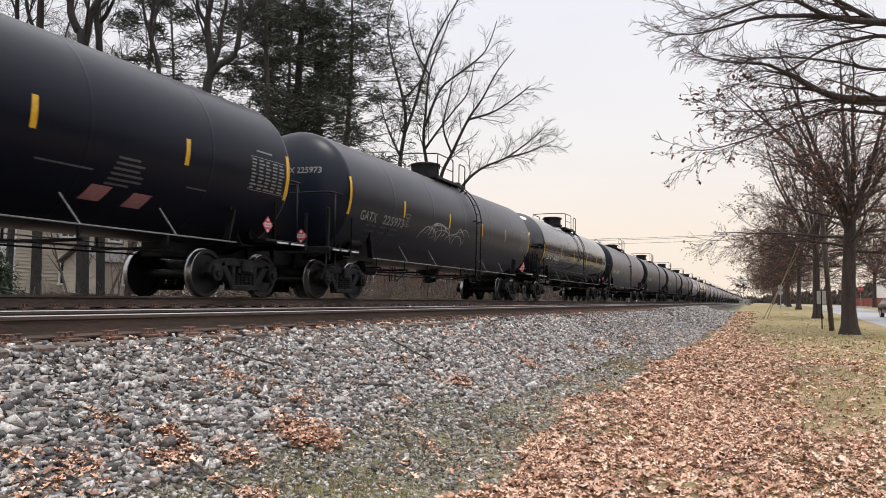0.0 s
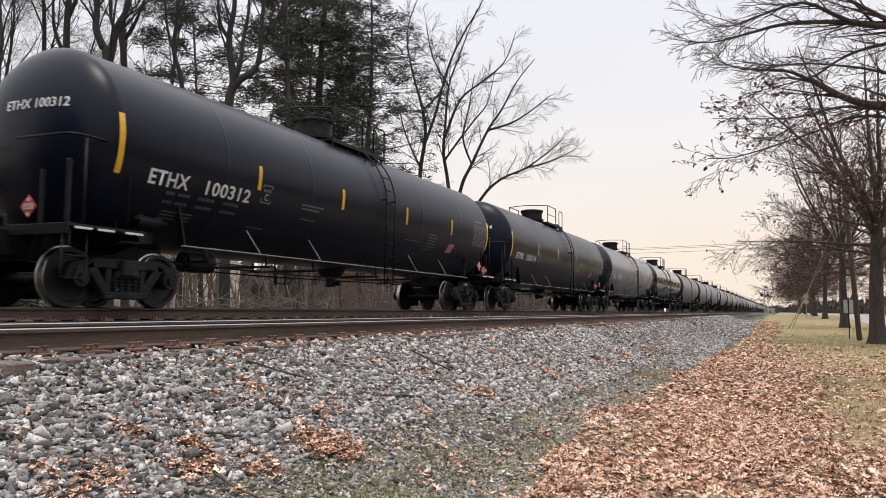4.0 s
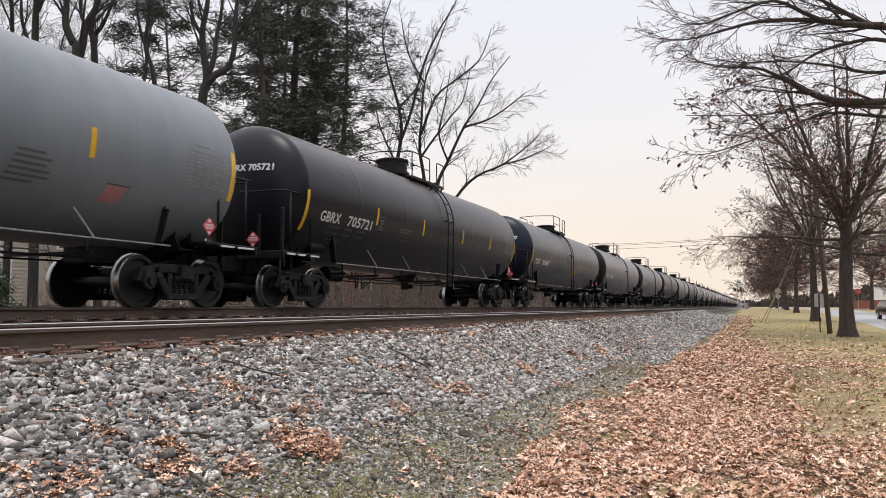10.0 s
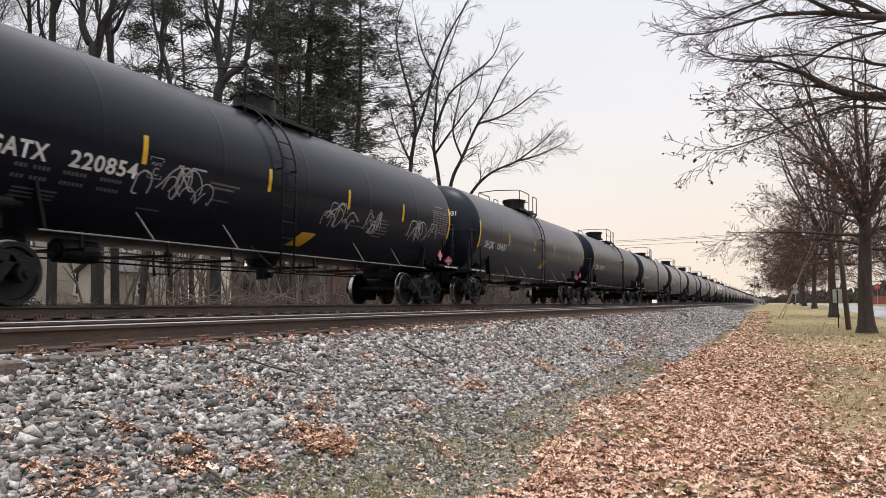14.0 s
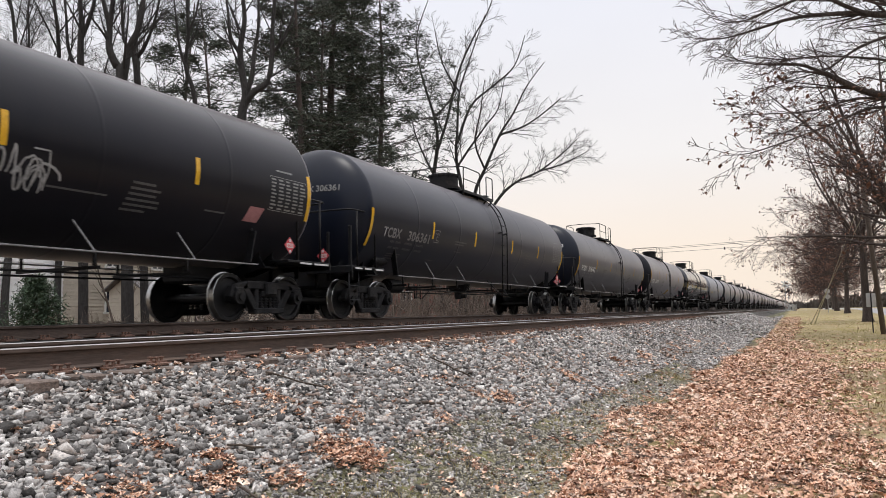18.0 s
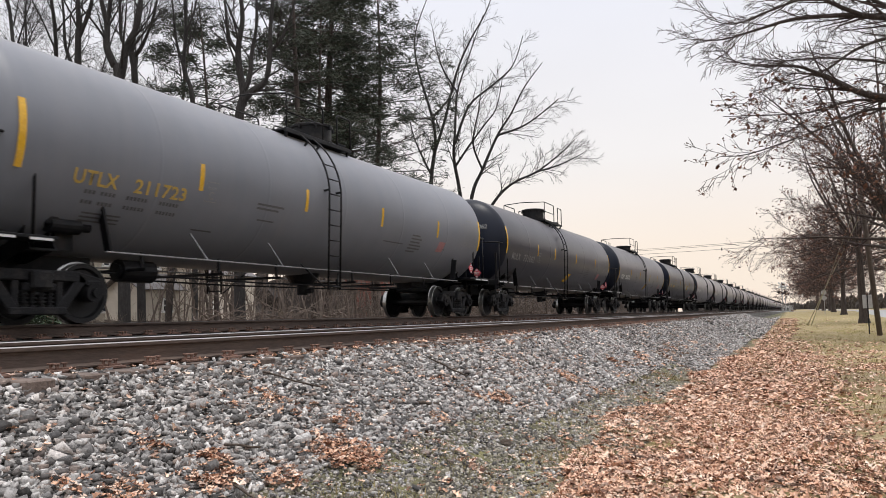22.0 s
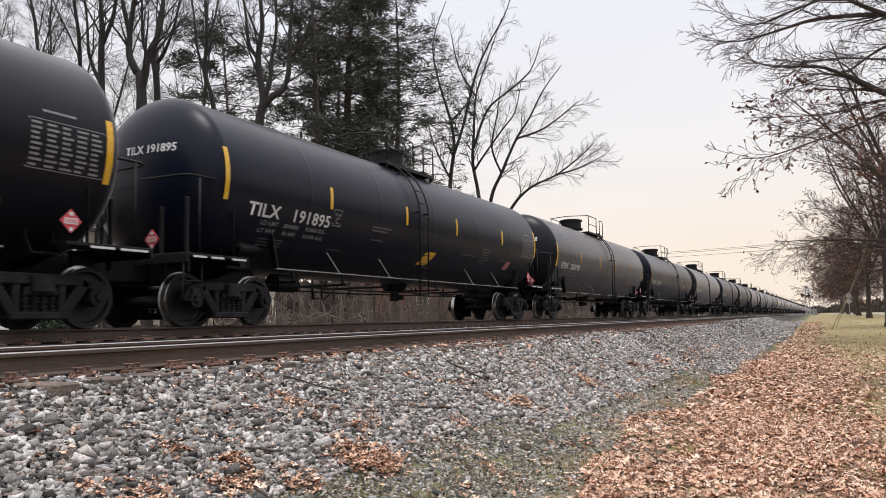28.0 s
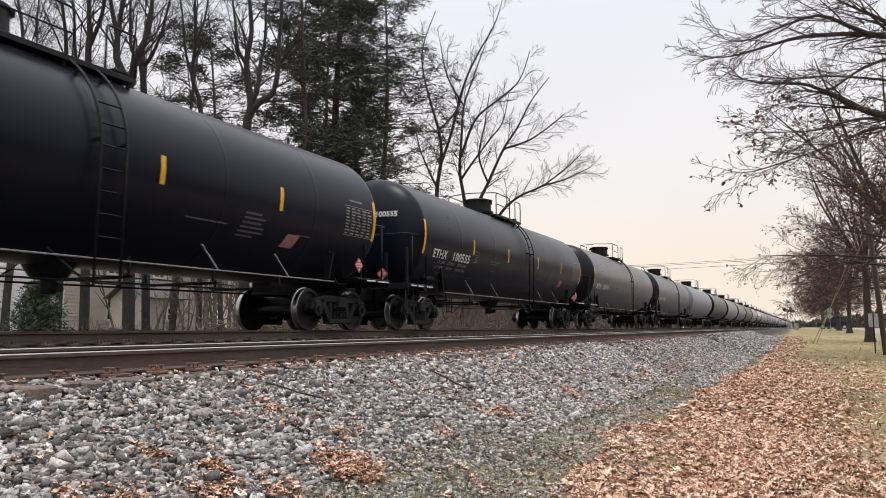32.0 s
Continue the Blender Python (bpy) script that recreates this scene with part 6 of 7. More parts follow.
# the row of oaks on the verge
def oak_tree(at, label, seed, bole, height, r, reach, twigs, leaves, thin):
    """A pin oak: a stout bole, low limbs held out level and drooping, ascending limbs above that part at once, dense fine twigs and some withered leaves."""
    rng = np.random.default_rng(seed)
    tree = thing("oak_tree", label, "tree", pose(*at), "oaks along the road")
    trunk = limb_line(rng, (0, 0, -0.25), (0, 0, 1), bole + 1.6, r, r * 0.72, 9, 0.012, 0.02)
    trunk[1][0] *= 1.7
    trunk[1][1] *= 1.15
    placed("trunk", quads_mesh("trunk", [trunk], 14, BARK_OAK), None, tree)
    mains = []
    for k in range(15):
        # the skirt of level limbs
        az, z = 2.4 * k + rng.uniform(-0.3, 0.3), bole - 0.5 + 0.16 * k
        el = 0.02 + 0.045 * k
        mains.append(limb_line(rng, (0, 0, z), (math.cos(az) * math.cos(el), math.sin(az) * math.cos(el), math.sin(el)), reach * rng.uniform(0.7, 1.05), r * 0.24, 0.01, 10, 0.085, -0.004))
    top = trunk[0][-1]
    for k in range(8):
        # ascending limbs
        az, el = 2.4 * k + 0.5 + rng.uniform(-0.3, 0.3), rng.uniform(0.85, 1.3) if k else 1.5
        mains.append(limb_line(rng, top - np.array([0, 0, 0.12 * k]), (math.cos(az) * math.cos(el), math.sin(az) * math.cos(el), math.sin(el)), (height - bole) * rng.uniform(0.75, 1.0), r * 0.42, 0.02, 12, 0.045, 0.012))
    a, b, c = twigs
    second = [q for m in mains for q in sprout(rng, m, a, 0.12, 0.98, reach * 0.42, 0.62, 0.5, 6, 0.06, 0.004)]
    third = [q for m in second for q in sprout(rng, m, b, 0.12, 0.98, reach * 0.2, 0.62, 0.6, 4, 0.08, -0.004)]
    fourth = [q for m in third for q in sprout(rng, m, c, 0.2, 1.0, reach * 0.1, 0.6, 0.7, 3, 0.1, -0.01)]
    for group_, least in ((second, thin * 1.3), (third, thin * 0.9), (fourth, thin * 0.7)):
        for _, rad in group_:
            np.maximum(rad, least, out=rad)
    for m in mains:
        placed("limb", quads_mesh("limb", [m], 8, BARK_OAK), None, tree)
    placed("crown", mesh_from("crown", *merged([tubes(second, 4), tubes(third, 3), tubes(fourth, 3)]), TWIG_BROWN), None, tree, "crown of fine brown twigs")
    ends = np.array([m[0][-1] for m in fourth])
    low = ends[ends[:, 2] < bole + 0.62 * (height - bole)]
    hang = low[rng.integers(0, len(low), leaves)] + rng.normal(0, 0.06, (leaves, 3))
    blade = np.array([(0, 0, 0), (0.5, 0.35, -0.25), (1.0, 0, -0.5), (0.5, -0.35, -0.25)])
    v, f = pieces(blade, np.array([(0, 1, 2), (0, 2, 3)]), hang, turns_of(rng, leaves, 0.7), 0.11 * rng.lognormal(0, 0.25, (leaves, 1)) * np.ones((1, 3)))
    placed("withered_leaves", mesh_from("withered_leaves", v, f, OAK_LEAVES), None, tree, "withered brown leaves still hanging")
    return tree


oak_tree((4.25, 41.3, rise(41.3)), "pin oak with a dark trunk and drooping twigs on the verge", 61, 4.6, 14.5, 0.35, 6.6, (9, 6, 4), 6000, 0.008)
oak_tree((4.3, 62, rise(62)), "pin oak with withered brown leaves on its twigs", 62, 4.4, 14.5, 0.29, 6.4, (8, 6, 3), 6000, 0.011)
oak_c = oak_tree((4.6, 94, rise(94)), "pin oak with a dense crown of brown twigs", 63, 3.8, 13, 0.27, 6.4, (7, 5, 3), 7000, 0.017)
for k, (x, y, turn) in enumerate(((4.3, 112, 160), (4.8, 136, 20), (4.4, 158, 250), (5.0, 182, 120), (4.5, 208, 300), (5.0, 240, 40), (14.5, 60, 200), (15.2, 88, 90), (15, 116, 10))):
    copy_thing(oak_c, pose(x, y, rise(y) if x < 10 else rise(y) * 0.9, 0, 0, turn))


def near_oak():
    """The nearest oak stands out of view; its long low limbs reach over the verge into the picture."""
    rng = np.random.default_rng(70)
    tree = thing("oak_tree", "large oak whose long bare limbs overhang the verge", "tree", pose(5.7, 15.2, 0), "oaks along the road")
    trunk = limb_line(rng, (0, 0, -0.25), (0, 0, 1), 9.5, 0.42, 0.24, 10, 0.02, 0.02)
    trunk[1][0] *= 1.45
    placed("trunk", quads_mesh("trunk", [trunk, limb_line(rng, trunk[0][-1], (0, 0, 1), 6, 0.24, 0.03, 9, 0.06, 0.01)], 12, BARK_OAK), None, tree)
    mains = []
    # long limbs that reach over the verge, then those on the other sides
    ways = [(0.13, [(0, 0, 6.6), (-1.87, 2.6, 7.3), (-3.65, 2.53, 7.6), (-4.3, 2.3, 7.7), (-5.4, 1.8, 7.65), (-6.2, 1.45, 7.42), (-6.9, 1.16, 7.24), (-7.6, 0.85, 7.3)]),
            (0.14, [(0, 0, 5.3), (-1.9, 2.6, 5.8), (-3.8, 2.6, 5.94), (-4.5, 2.3, 6.17), (-5.0, 2.04, 6.45), (-5.5, 1.8, 6.65), (-6.3, 1.46, 6.68), (-7.0, 1.12, 6.95)]),
            (0.08, [(0, 0, 6.2), (-2.1, 2.4, 6.9), (-3.1, 2.77, 7.27), (-3.7, 2.54, 7.17), (-4.3, 2.3, 6.96), (-4.9, 2.1, 6.55), (-5.5, 1.83, 6.35), (-6.3, 1.48, 6.12)]),
            (0.07, [(0, 0, 5.7), (-1.9, 2.2, 6.36), (-3.2, 2.8, 6.56), (-4.0, 2.45, 6.71), (-5.0, 2.04, 6.81), (-5.75, 1.7, 6.76), (-6.5, 1.33, 6.86)]),
            (0.07, [(0, 0, 4.9), (-1.9, 2.2, 5.5), (-3.6, 2.7, 5.84), (-4.4, 2.34, 5.89), (-5.2, 2.04, 5.68), (-5.8, 1.76, 5.63), (-6.9, 1.31, 5.63)]),
            (0.07, [(0, 0, 4.6), (-1.9, 2.4, 5.3), (-3.2, 2.9, 5.64), (-4.1, 2.5, 5.69), (-4.9, 2.2, 5.38), (-5.7, 1.86, 5.07), (-6.5, 1.53, 4.81), (-7.0, 1.33, 4.79)]),
            (0.1, [(-3.0, 2.6, 7.5), (-3.3, 2.67, 7.63), (-4.0, 2.36, 8.04), (-4.6, 2.05, 8.34), (-5.6, 1.6, 8.9)]),
            (0.07, [(-4.1, 2.35, 7.65), (-4.5, 2.13, 7.83), (-5.1, 1.87, 8.09), (-5.9, 1.57, 7.83), (-6.6, 1.28, 7.57), (-7.1, 1.05, 7.72)]),
            (0.08, [(0, 0, 7.4), (-1.8, 2.0, 8.3), (-3.4, 2.2, 8.5), (-5.0, 1.6, 8.6), (-6.6, 1.0, 8.4)]),
            (0.07, [(0, 0, 5.0), (-1.6, 3.0, 5.3), (-3.0, 4.2, 5.3), (-4.2, 4.8, 5.0)])]
    ways += [(0.11, [(0, 0, 5 + 0.5 * k), (2.6 * math.cos(q), 2.6 * math.sin(q), 5.8 + 0.5 * k), (5.5 * math.cos(q), 5.5 * math.sin(q), 6 + 0.5 * k)]) for k, q in enumerate((0.2, 1.1, -0.9, -1.8, 0.7, -0.3))]
    for r, points in ways:
        line = curve_through(points, 3)
        mains.append((line, 0.008 + (r * 0.8 - 0.008) * np.linspace(1, 0, len(line)) ** 1.3))
    for m in mains:
        placed("limb", quads_mesh("limb", [m], 8, BARK_OAK), None, tree)
    second = [s for m in mains for s in sprout(rng, m, 15, 0.2, 0.93, 1.5, 0.45, 0.42, 7, 0.07, -0.002)]
    third = [s for m in second for s in sprout(rng, m, 6, 0.15, 1.0, 0.55, 0.65, 0.55, 4, 0.09, -0.008)]
    fourth = [s for m in third for s in sprout(rng, m, 3, 0.2, 1.0, 0.26, 0.6, 0.75, 3, 0.1, 0.0)]
    for _, rad in fourth:
        np.maximum(rad, 0.0036, out=rad)
    for _, rad in third:
        np.maximum(rad, 0.0046, out=rad)
    crown = merged([tubes(second, 5), tubes(third, 3), tubes(fourth, 3)])
    placed("crown", mesh_from("crown", *crown, TWIG_BROWN), None, tree, "crown of fine bare twigs")
    ends = np.array([m[0][-1] for m in fourth])
    low = ends[ends[:, 2] < 6.4]
    pick = low[rng.integers(0, len(low), 1700)]
    blade = np.array([(0, 0, 0), (0.5, 0.3, -0.25), (1.0, 0, -0.5), (0.5, -0.3, -0.25)])
    v, f = pieces(blade, np.array([(0, 1, 2), (0, 2, 3)]), pick, turns_of(rng, 1700, 0.6), 0.08 * rng.lognormal(0, 0.25, (1700, 1)) * np.ones((1, 3)))
    placed("withered_leaves", mesh_from("withered_leaves", v, f, OAK_LEAVES), None, tree, "withered brown leaves still hanging")


near_oak()

# ---- the far side of the railway: brush, shrub, houses, fence ----
BRUSH = surface("dry_brush_stems", (0.07, 0.055, 0.046), (0.22, 0.175, 0.145), 0.95, 0, 7, 40, 0.3)
SIDING_WHITE = surface("white_clapboard", (0.82, 0.82, 0.82), (0.9, 0.9, 0.9), 0.7, 0, 2, 30, 0.1)
SIDING_TAN = surface("tan_clapboard", (0.42, 0.375, 0.31), (0.55, 0.5, 0.42), 0.8, 0, 2, 30, 0.1)
BRICK_RED = surface("red_brick", (0.19, 0.065, 0.05), (0.3, 0.11, 0.085), 0.9, 0, 3, 30, 0.4)
SHINGLE = surface("grey_roof_shingle", (0.09, 0.085, 0.085), (0.17, 0.16, 0.16), 0.9, 0, 6, 50, 0.5)
TRIM_WHITE = surface("white_trim", (0.7, 0.7, 0.69), (0.82, 0.82, 0.8), 0.6, 0, 3, 40, 0.05)
FENCE_WOOD = surface("weathered_fence_board", (0.1, 0.085, 0.07), (0.22, 0.19, 0.16), 0.9, 0, 5, 40, 0.5, stretch=(1, 1, 0.2), vary=0.25)
PANE, _n, _l, _b = tree_of("window_glass", 0.08, 0.0, 0.6)
_b.inputs["Base Color"].default_value = (0.03, 0.035, 0.045, 1)
ASPHALT = surface("worn_grey_asphalt", (0.28, 0.28, 0.29), (0.4, 0.4, 0.41), 0.85, 0, 0.8, 70, 0.3)
GALV = surface("galvanised_steel", (0.32, 0.33, 0.34), (0.5, 0.51, 0.52), 0.5, 0.6, 8, 50, 0.1)
POLE_WOOD = surface("weathered_pole_wood", (0.07, 0.055, 0.045), (0.15, 0.12, 0.1), 0.95, 0, 5, 40, 0.6, stretch=(1, 1, 0.1))
GUY_YELLOW = surface("faded_yellow_guard", (0.3, 0.28, 0.18), (0.42, 0.39, 0.26), 0.6, 0, 8, 50, 0.1)
SIGN_BACK = surface("dull_aluminium", (0.42, 0.42, 0.42), (0.58, 0.58, 0.57), 0.5, 0.3, 6, 50, 0.1)
SHRUB_GREEN = islands("dark_evergreen", [(0.03, 0.055, 0.03), (0.055, 0.09, 0.05), (0.085, 0.125, 0.075)], 0.8, 9, 0.1)
CAR_DARK = surface("dark_car_paint", (0.012, 0.016, 0.016), (0.02, 0.025, 0.025), 0.2, 0.2, 3, 60, 0.02)
CAR_RED = surface("dark_red_car_paint", (0.05, 0.02, 0.022), (0.08, 0.03, 0.032), 0.2, 0.2, 3, 60, 0.02)
TYRE = surface("black_rubber", (0.012, 0.012, 0.012), (0.03, 0.03, 0.03), 0.85, 0, 9, 60, 0.2)


def make_brush():
    """Dry stems and brambles along the far ditch: countless thin leaning rods."""
    rng = np.random.default_rng(90)
    lines = []
    for k in range(4200):
        y = rng.uniform(10, 110) if k % 3 == 0 else rng.uniform(13, 50)
        x = rng.uniform(-19.5, -14.4) if k % 4 else rng.uniform(-30, -19)
        thick = noise.noise((x * 0.2, y * 0.13, 60)) + 0.35
        if thick < rng.uniform(-0.1, 0.35):
            continue
        if y < 21 and x > -20 and rng.random() < 0.72:
            continue
        h = rng.uniform(0.4, 2.2) * (0.55 if y < 27 else 1.0 if rng.random() < 0.8 else 1.8)
        m = limb_line(rng, (x, y, land(x) - 0.05), (rng.normal(0, 0.25), rng.normal(0, 0.25), 1), h, 0.014, 0.004, 4, 0.12, -0.03)
        lines.append(m)
        if rng.random() < 0.55:
            lines += sprout(rng, m, 3, 0.3, 1, h * 0.5, 0.6, 0.7, 3, 0.12, 0)
    for k in range(260):
        # saplings stand close together among the brambles
        y, x = rng.uniform(20, 62), rng.uniform(-25, -15.5)
        m = limb_line(rng, (x, y, land(x) - 0.1), (rng.normal(0, 0.12), rng.normal(0, 0.16), 1), rng.uniform(2.0, 5.2), rng.uniform(0.025, 0.095), 0.014, 6, 0.06, 0.0)
        lines.append(m)
        lines += sprout(rng, m, 6, 0.3, 1, 1.3, 0.6, 0.55, 4, 0.12, 0)
    for k in range(420):
        # fallen branches and bowed canes
        y, x, q = rng.uniform(17, 62), rng.uniform(-19, -14.6), rng.uniform(0, 6.28)
        m = limb_line(rng, (x, y, land(x) + rng.uniform(0.05, 1.0)), (0.5 * math.cos(q), math.sin(q), rng.uniform(-0.15, 0.5)), rng.uniform(1.0, 3.2), rng.uniform(0.012, 0.035), 0.006, 6, 0.12, -0.07)
        lines.append(m)
        lines += sprout(rng, m, 4, 0.3, 1, 0.7, 0.7, 0.6, 3, 0.15, 0)
    v, f = tubes(lines, 4)
    ob = new("dry_brush", mesh_from("dry_brush", v, f, BRUSH))
    tagged(ob, "tangle of dry brown brush beyond the tracks", "brush", kind="stuff")
    # dead leaves and fallen sticks heaped under it
    spots = np.array([(x, y, land(x) + rng.uniform(0.02, 0.3)) for x, y in zip(rng.uniform(-18, -13.8, 5200), rng.uniform(10, 90, 5200))])
    sh, fc = leaf_shape(2, rng)
    v, f = pieces(sh, fc, spots, turns_of(rng, len(spots), 0.5), 0.22 * rng.lognormal(0, 0.2, (len(spots), 1)) * np.array([[1, 0.8, 0.6]]))
    joined("leaf_heap", v, f, LEAVES, "dead leaves heaped under the brush", "leaves")


make_brush()


def make_shrub(x, y, r, h):
    rng = np.random.default_rng(91)
    shrub = thing("evergreen_shrub", "bushy dark green evergreen shrub beside a house", "shrub", pose(x, y, land(x)))
    stem = limb_line(rng, (0, 0, -0.1), (0, 0, 1), h * 0.9, 0.06, 0.01, 6, 0.03, 0)
    placed("trunk", quads_mesh("trunk", [stem], 6, BARK_DARK), None, shrub)
    boughs = []
    for k in range(130):
        t = k / 130
        az = 2.4 * k
        size = r * (1.05 - 0.85 * t) * rng.uniform(0.75, 1.15)
        boughs.append(limb_line(rng, (0, 0, 0.1 + h * 0.85 * t), (math.cos(az), math.sin(az), 0.35), size, 0.012, 0.004, 4, 0.12, 0.05))
    placed("boughs_core", quads_mesh("bough", boughs, 3, BARK_DARK), None, shrub).name = "crown"
    tufts = np.concatenate([b[0][2:] for b in boughs])
    spots = np.repeat(tufts, 14, 0) + rng.normal(0, 0.09, (len(tufts) * 14, 3))
    blade = np.array([(-0.5, 0, 0), (0.5, 0, 0), (0.0, 1.0, 0.2)])
    v, f = pieces(blade, np.array([(0, 1, 2)]), spots, turns_of(rng, len(spots), 0.8), np.array([[0.035, 0.16, 0.16]]) * rng.lognormal(0, 0.2, (len(spots), 1)))
    placed("foliage", mesh_from("foliage", v, f, SHRUB_GREEN), None, shrub, "dark green needle foliage")


make_shrub(-19, 13.75, 1.0, 2.1)
make_shrub(-24, 13.2, 0.8, 1.6)


def make_house(name, label, at, size, siding, storeys, windows, roof_h, yaw=0):
    """A timber house: walls of lapped boards, a gabled roof with eaves, framed windows with two sashes."""
    w, d, h = size
    house = thing(name, label, "house", pose(*at, 0, 0, yaw))
    bm = bmesh.new()
    n = max(6, int(h / 0.2))
    rings = []
    for k in range(n):
        # each board leans out towards its foot, one course over the other
        for z, o in ((h * k / n, 0.03), (h * (k + 1) / n - 0.002, 0.004)):
            rings.append([bm.verts.new((sx * (w / 2 + o), sy * (d / 2 + o), z)) for sx, sy in ((-1, -1), (1, -1), (1, 1), (-1, 1))])
    for lower_, upper_ in zip(rings, rings[1:]):
        for i in range(4):
            bm.faces.new((lower_[i], lower_[(i + 1) % 4], upper_[(i + 1) % 4], upper_[i]))
    top = rings[-1]
    ridge = [bm.verts.new((0, s * (d / 2 + 0.004), h + roof_h)) for s in (-1, 1)]
    bm.faces.new((top[0], top[1], ridge[0]))
    bm.faces.new((top[2], top[3], ridge[1]))
    bm.faces.new((top[1], top[2], ridge[1], ridge[0]))
    bm.faces.new((top[3], top[0], ridge[0], ridge[1]))
    placed("wall", sheet_from(bm, "wall", siding), None, house)
    run = math.hypot(w / 2 + 0.35, roof_h)
    q = math.degrees(math.atan2(roof_h, w / 2))
    for s in (1, -1):
        bm = box(bmesh.new(), (run, d + 0.7, 0.07), bevel=0.01)
        placed("roof", sheet_from(bm, "roof", SHINGLE), None, house, "grey shingled roof", Matrix.Translation((s * (w / 4 + 0.09), 0, h + roof_h / 2 + 0.03)) @ pose(0, 0, 0, 0, s * q, 0))
    for face, u, z, ww, hh in windows:
        # face 'x': the wall towards the tracks; 'y': the end wall towards the camera
        at_ = pose(w / 2 + 0.04, u, z) if face == "x" else pose(u, -d / 2 - 0.04, z, 0, 0, -90)
        frame_ = bmesh.new()
        for y, zz, a, b in ((0, hh / 2, ww + 0.2, 0.12), (0, -hh / 2, ww + 0.26, 0.12), (ww / 2, 0, 0.1, hh), (-ww / 2, 0, 0.1, hh), (0, 0, ww, 0.06), (0, 0, 0.04, hh)):
            box(frame_, (0.07, a, b), (0.02, y, zz), bevel=0.008)
        win = placed("window", sheet_from(frame_, "window", TRIM_WHITE), None, house, "white-framed sash window", at_)
        for zz in (hh / 4, -hh / 4):
            placed("pane", sheet_from(box(bmesh.new(), (0.02, ww, hh / 2), (0.0, 0, zz)), "pane", PANE), None, win)
    return house


make_house("house", "tan clapboard house behind the tracks", (-41, 33.6, 0.9), (9, 11.5, 6.2), SIDING_TAN, 2, [("x", -2.4, 4.6, 0.9, 1.4), ("x", 1.0, 4.6, 0.9, 1.4), ("x", -2.4, 1.9, 0.9, 1.4), ("y", 1.5, 4.5, 0.9, 1.4), ("y", 1.5, 1.8, 0.9, 1.4)], 2.6)
make_house("house", "pale clapboard house half hidden by brush", (-62, 66, 0.9), (8, 9, 5.6), SIDING_TAN, 2, [("x", -3.0, 1.9, 0.9, 1.4), ("x", 0.6, 1.9, 0.9, 1.4), ("x", -3.0, 4.3, 0.9, 1.3), ("y", 1.0, 1.9, 0.9, 1.4), ("y", 1.0, 4.2, 0.9, 1.3)], 2.4)
make_house("house", "white clapboard house beside the railway", (-28.2, 15.8, 0.88), (6, 7, 5.8), SIDING_WHITE, 2, [("y", 1.0, 1.6, 0.8, 1.2), ("y", 1.0, 4.2, 0.8, 1.2), ("x", 0.6, 4.3, 0.8, 1.2)], 1.8)
make_house("house", "small grey shed between the houses", (-33, 30.6, 0.9), (2.6, 2.8, 2.4), SIDING_TAN, 1, [("x", 0.4, 1.5, 0.6, 0.7)], 0.8).name = "shed"
make_house("house", "white house far down beyond the tracks", (-48, 92, 0.95), (9, 10, 5.5), SIDING_WHITE, 2, [("x", -2.5, 1.9, 0.9, 1.4), ("x", 2.0, 1.9, 0.9, 1.4), ("x", -2.5, 4.2, 0.9, 1.3), ("y", 1.0, 1.9, 0.9, 1.4), ("y", 1.0, 4.2, 0.9, 1.3)], 2.5)
make_house("house", "long red brick house beyond the tracks", (-29.6, 59.5, 0.95), (9, 13, 4.0), BRICK_RED, 1, [("x", -3, 1.9, 1.0, 1.4), ("x", 3, 1.9, 1.0, 1.4), ("y", 1.0, 1.9, 1.0, 1.4)], 2.4)

# a low weathered board fence and a stack of pale lumber in the yards
def make_fence(x, y0, y1, h):
    fence = thing("board_fence", "low weathered board fence along the yards", "fence", pose(x, 0, land(x)))
    me = sheet_from(box(bmesh.new(), (0.025, 0.14, h), (0, 0, h / 2), bevel=0.006), "board", FENCE_WOOD)
    post = sheet_from(box(bmesh.new(), (0.1, 0.1, h + 0.1), (-0.07, 0, h / 2), bevel=0.01), "post", FENCE_WOOD)
    rail = sheet_from(box(bmesh.new(), (0.04, y1 - y0, 0.09), (-0.035, (y0 + y1) / 2, 0), bevel=0.006), "rail", FENCE_WOOD)
    rnd = random.Random(7)
    y = y0
    while y < y1:
        placed("board", me, None, fence, "", pose(0, y, rnd.uniform(-0.05, 0.02), rnd.uniform(-1.5, 1.5), 0, 0))
        y += 0.155
    for k in range(int((y1 - y0) / 2.2) + 1):
        placed("post", post, None, fence, "", pose(0, y0 + 2.2 * k, 0))
    for z in (0.25, h - 0.2):
        placed("rail", rail, None, fence, "", pose(0, 0, z))


make_fence(-28, 19.5, 27, 0.7)
make_fence(-26, 47, 60, 0.9)
bm = bmesh.new()
for k in range(3):
    for j in range(4 - k):
        box(bm, (0.2, 2.4, 0.05), (0.22 * j - 0.3 + 0.08 * k, 0.05 * j, 0.04 + 0.055 * k), (0, 0, 2 * j), bevel=0.006)
lumber = new("lumber_stack", sheet_from(bm, "lumber_stack", TRIM_WHITE))
lumber.matrix_basis = pose(-16.6, 29, land(-16.6) + 0.02, 0, 0, 8)
tagged(lumber, "small stack of pale boards in the brush", "lumber")
bm = bmesh.new()
bmesh.ops.create_cone(bm, cap_ends=True, segments=18, radius1=0.24, radius2=0.05, depth=0.75, matrix=pose(0, 0, 0.4))
box(bm, (0.55, 0.55, 0.04), (0, 0, 0.02), bevel=0.01)
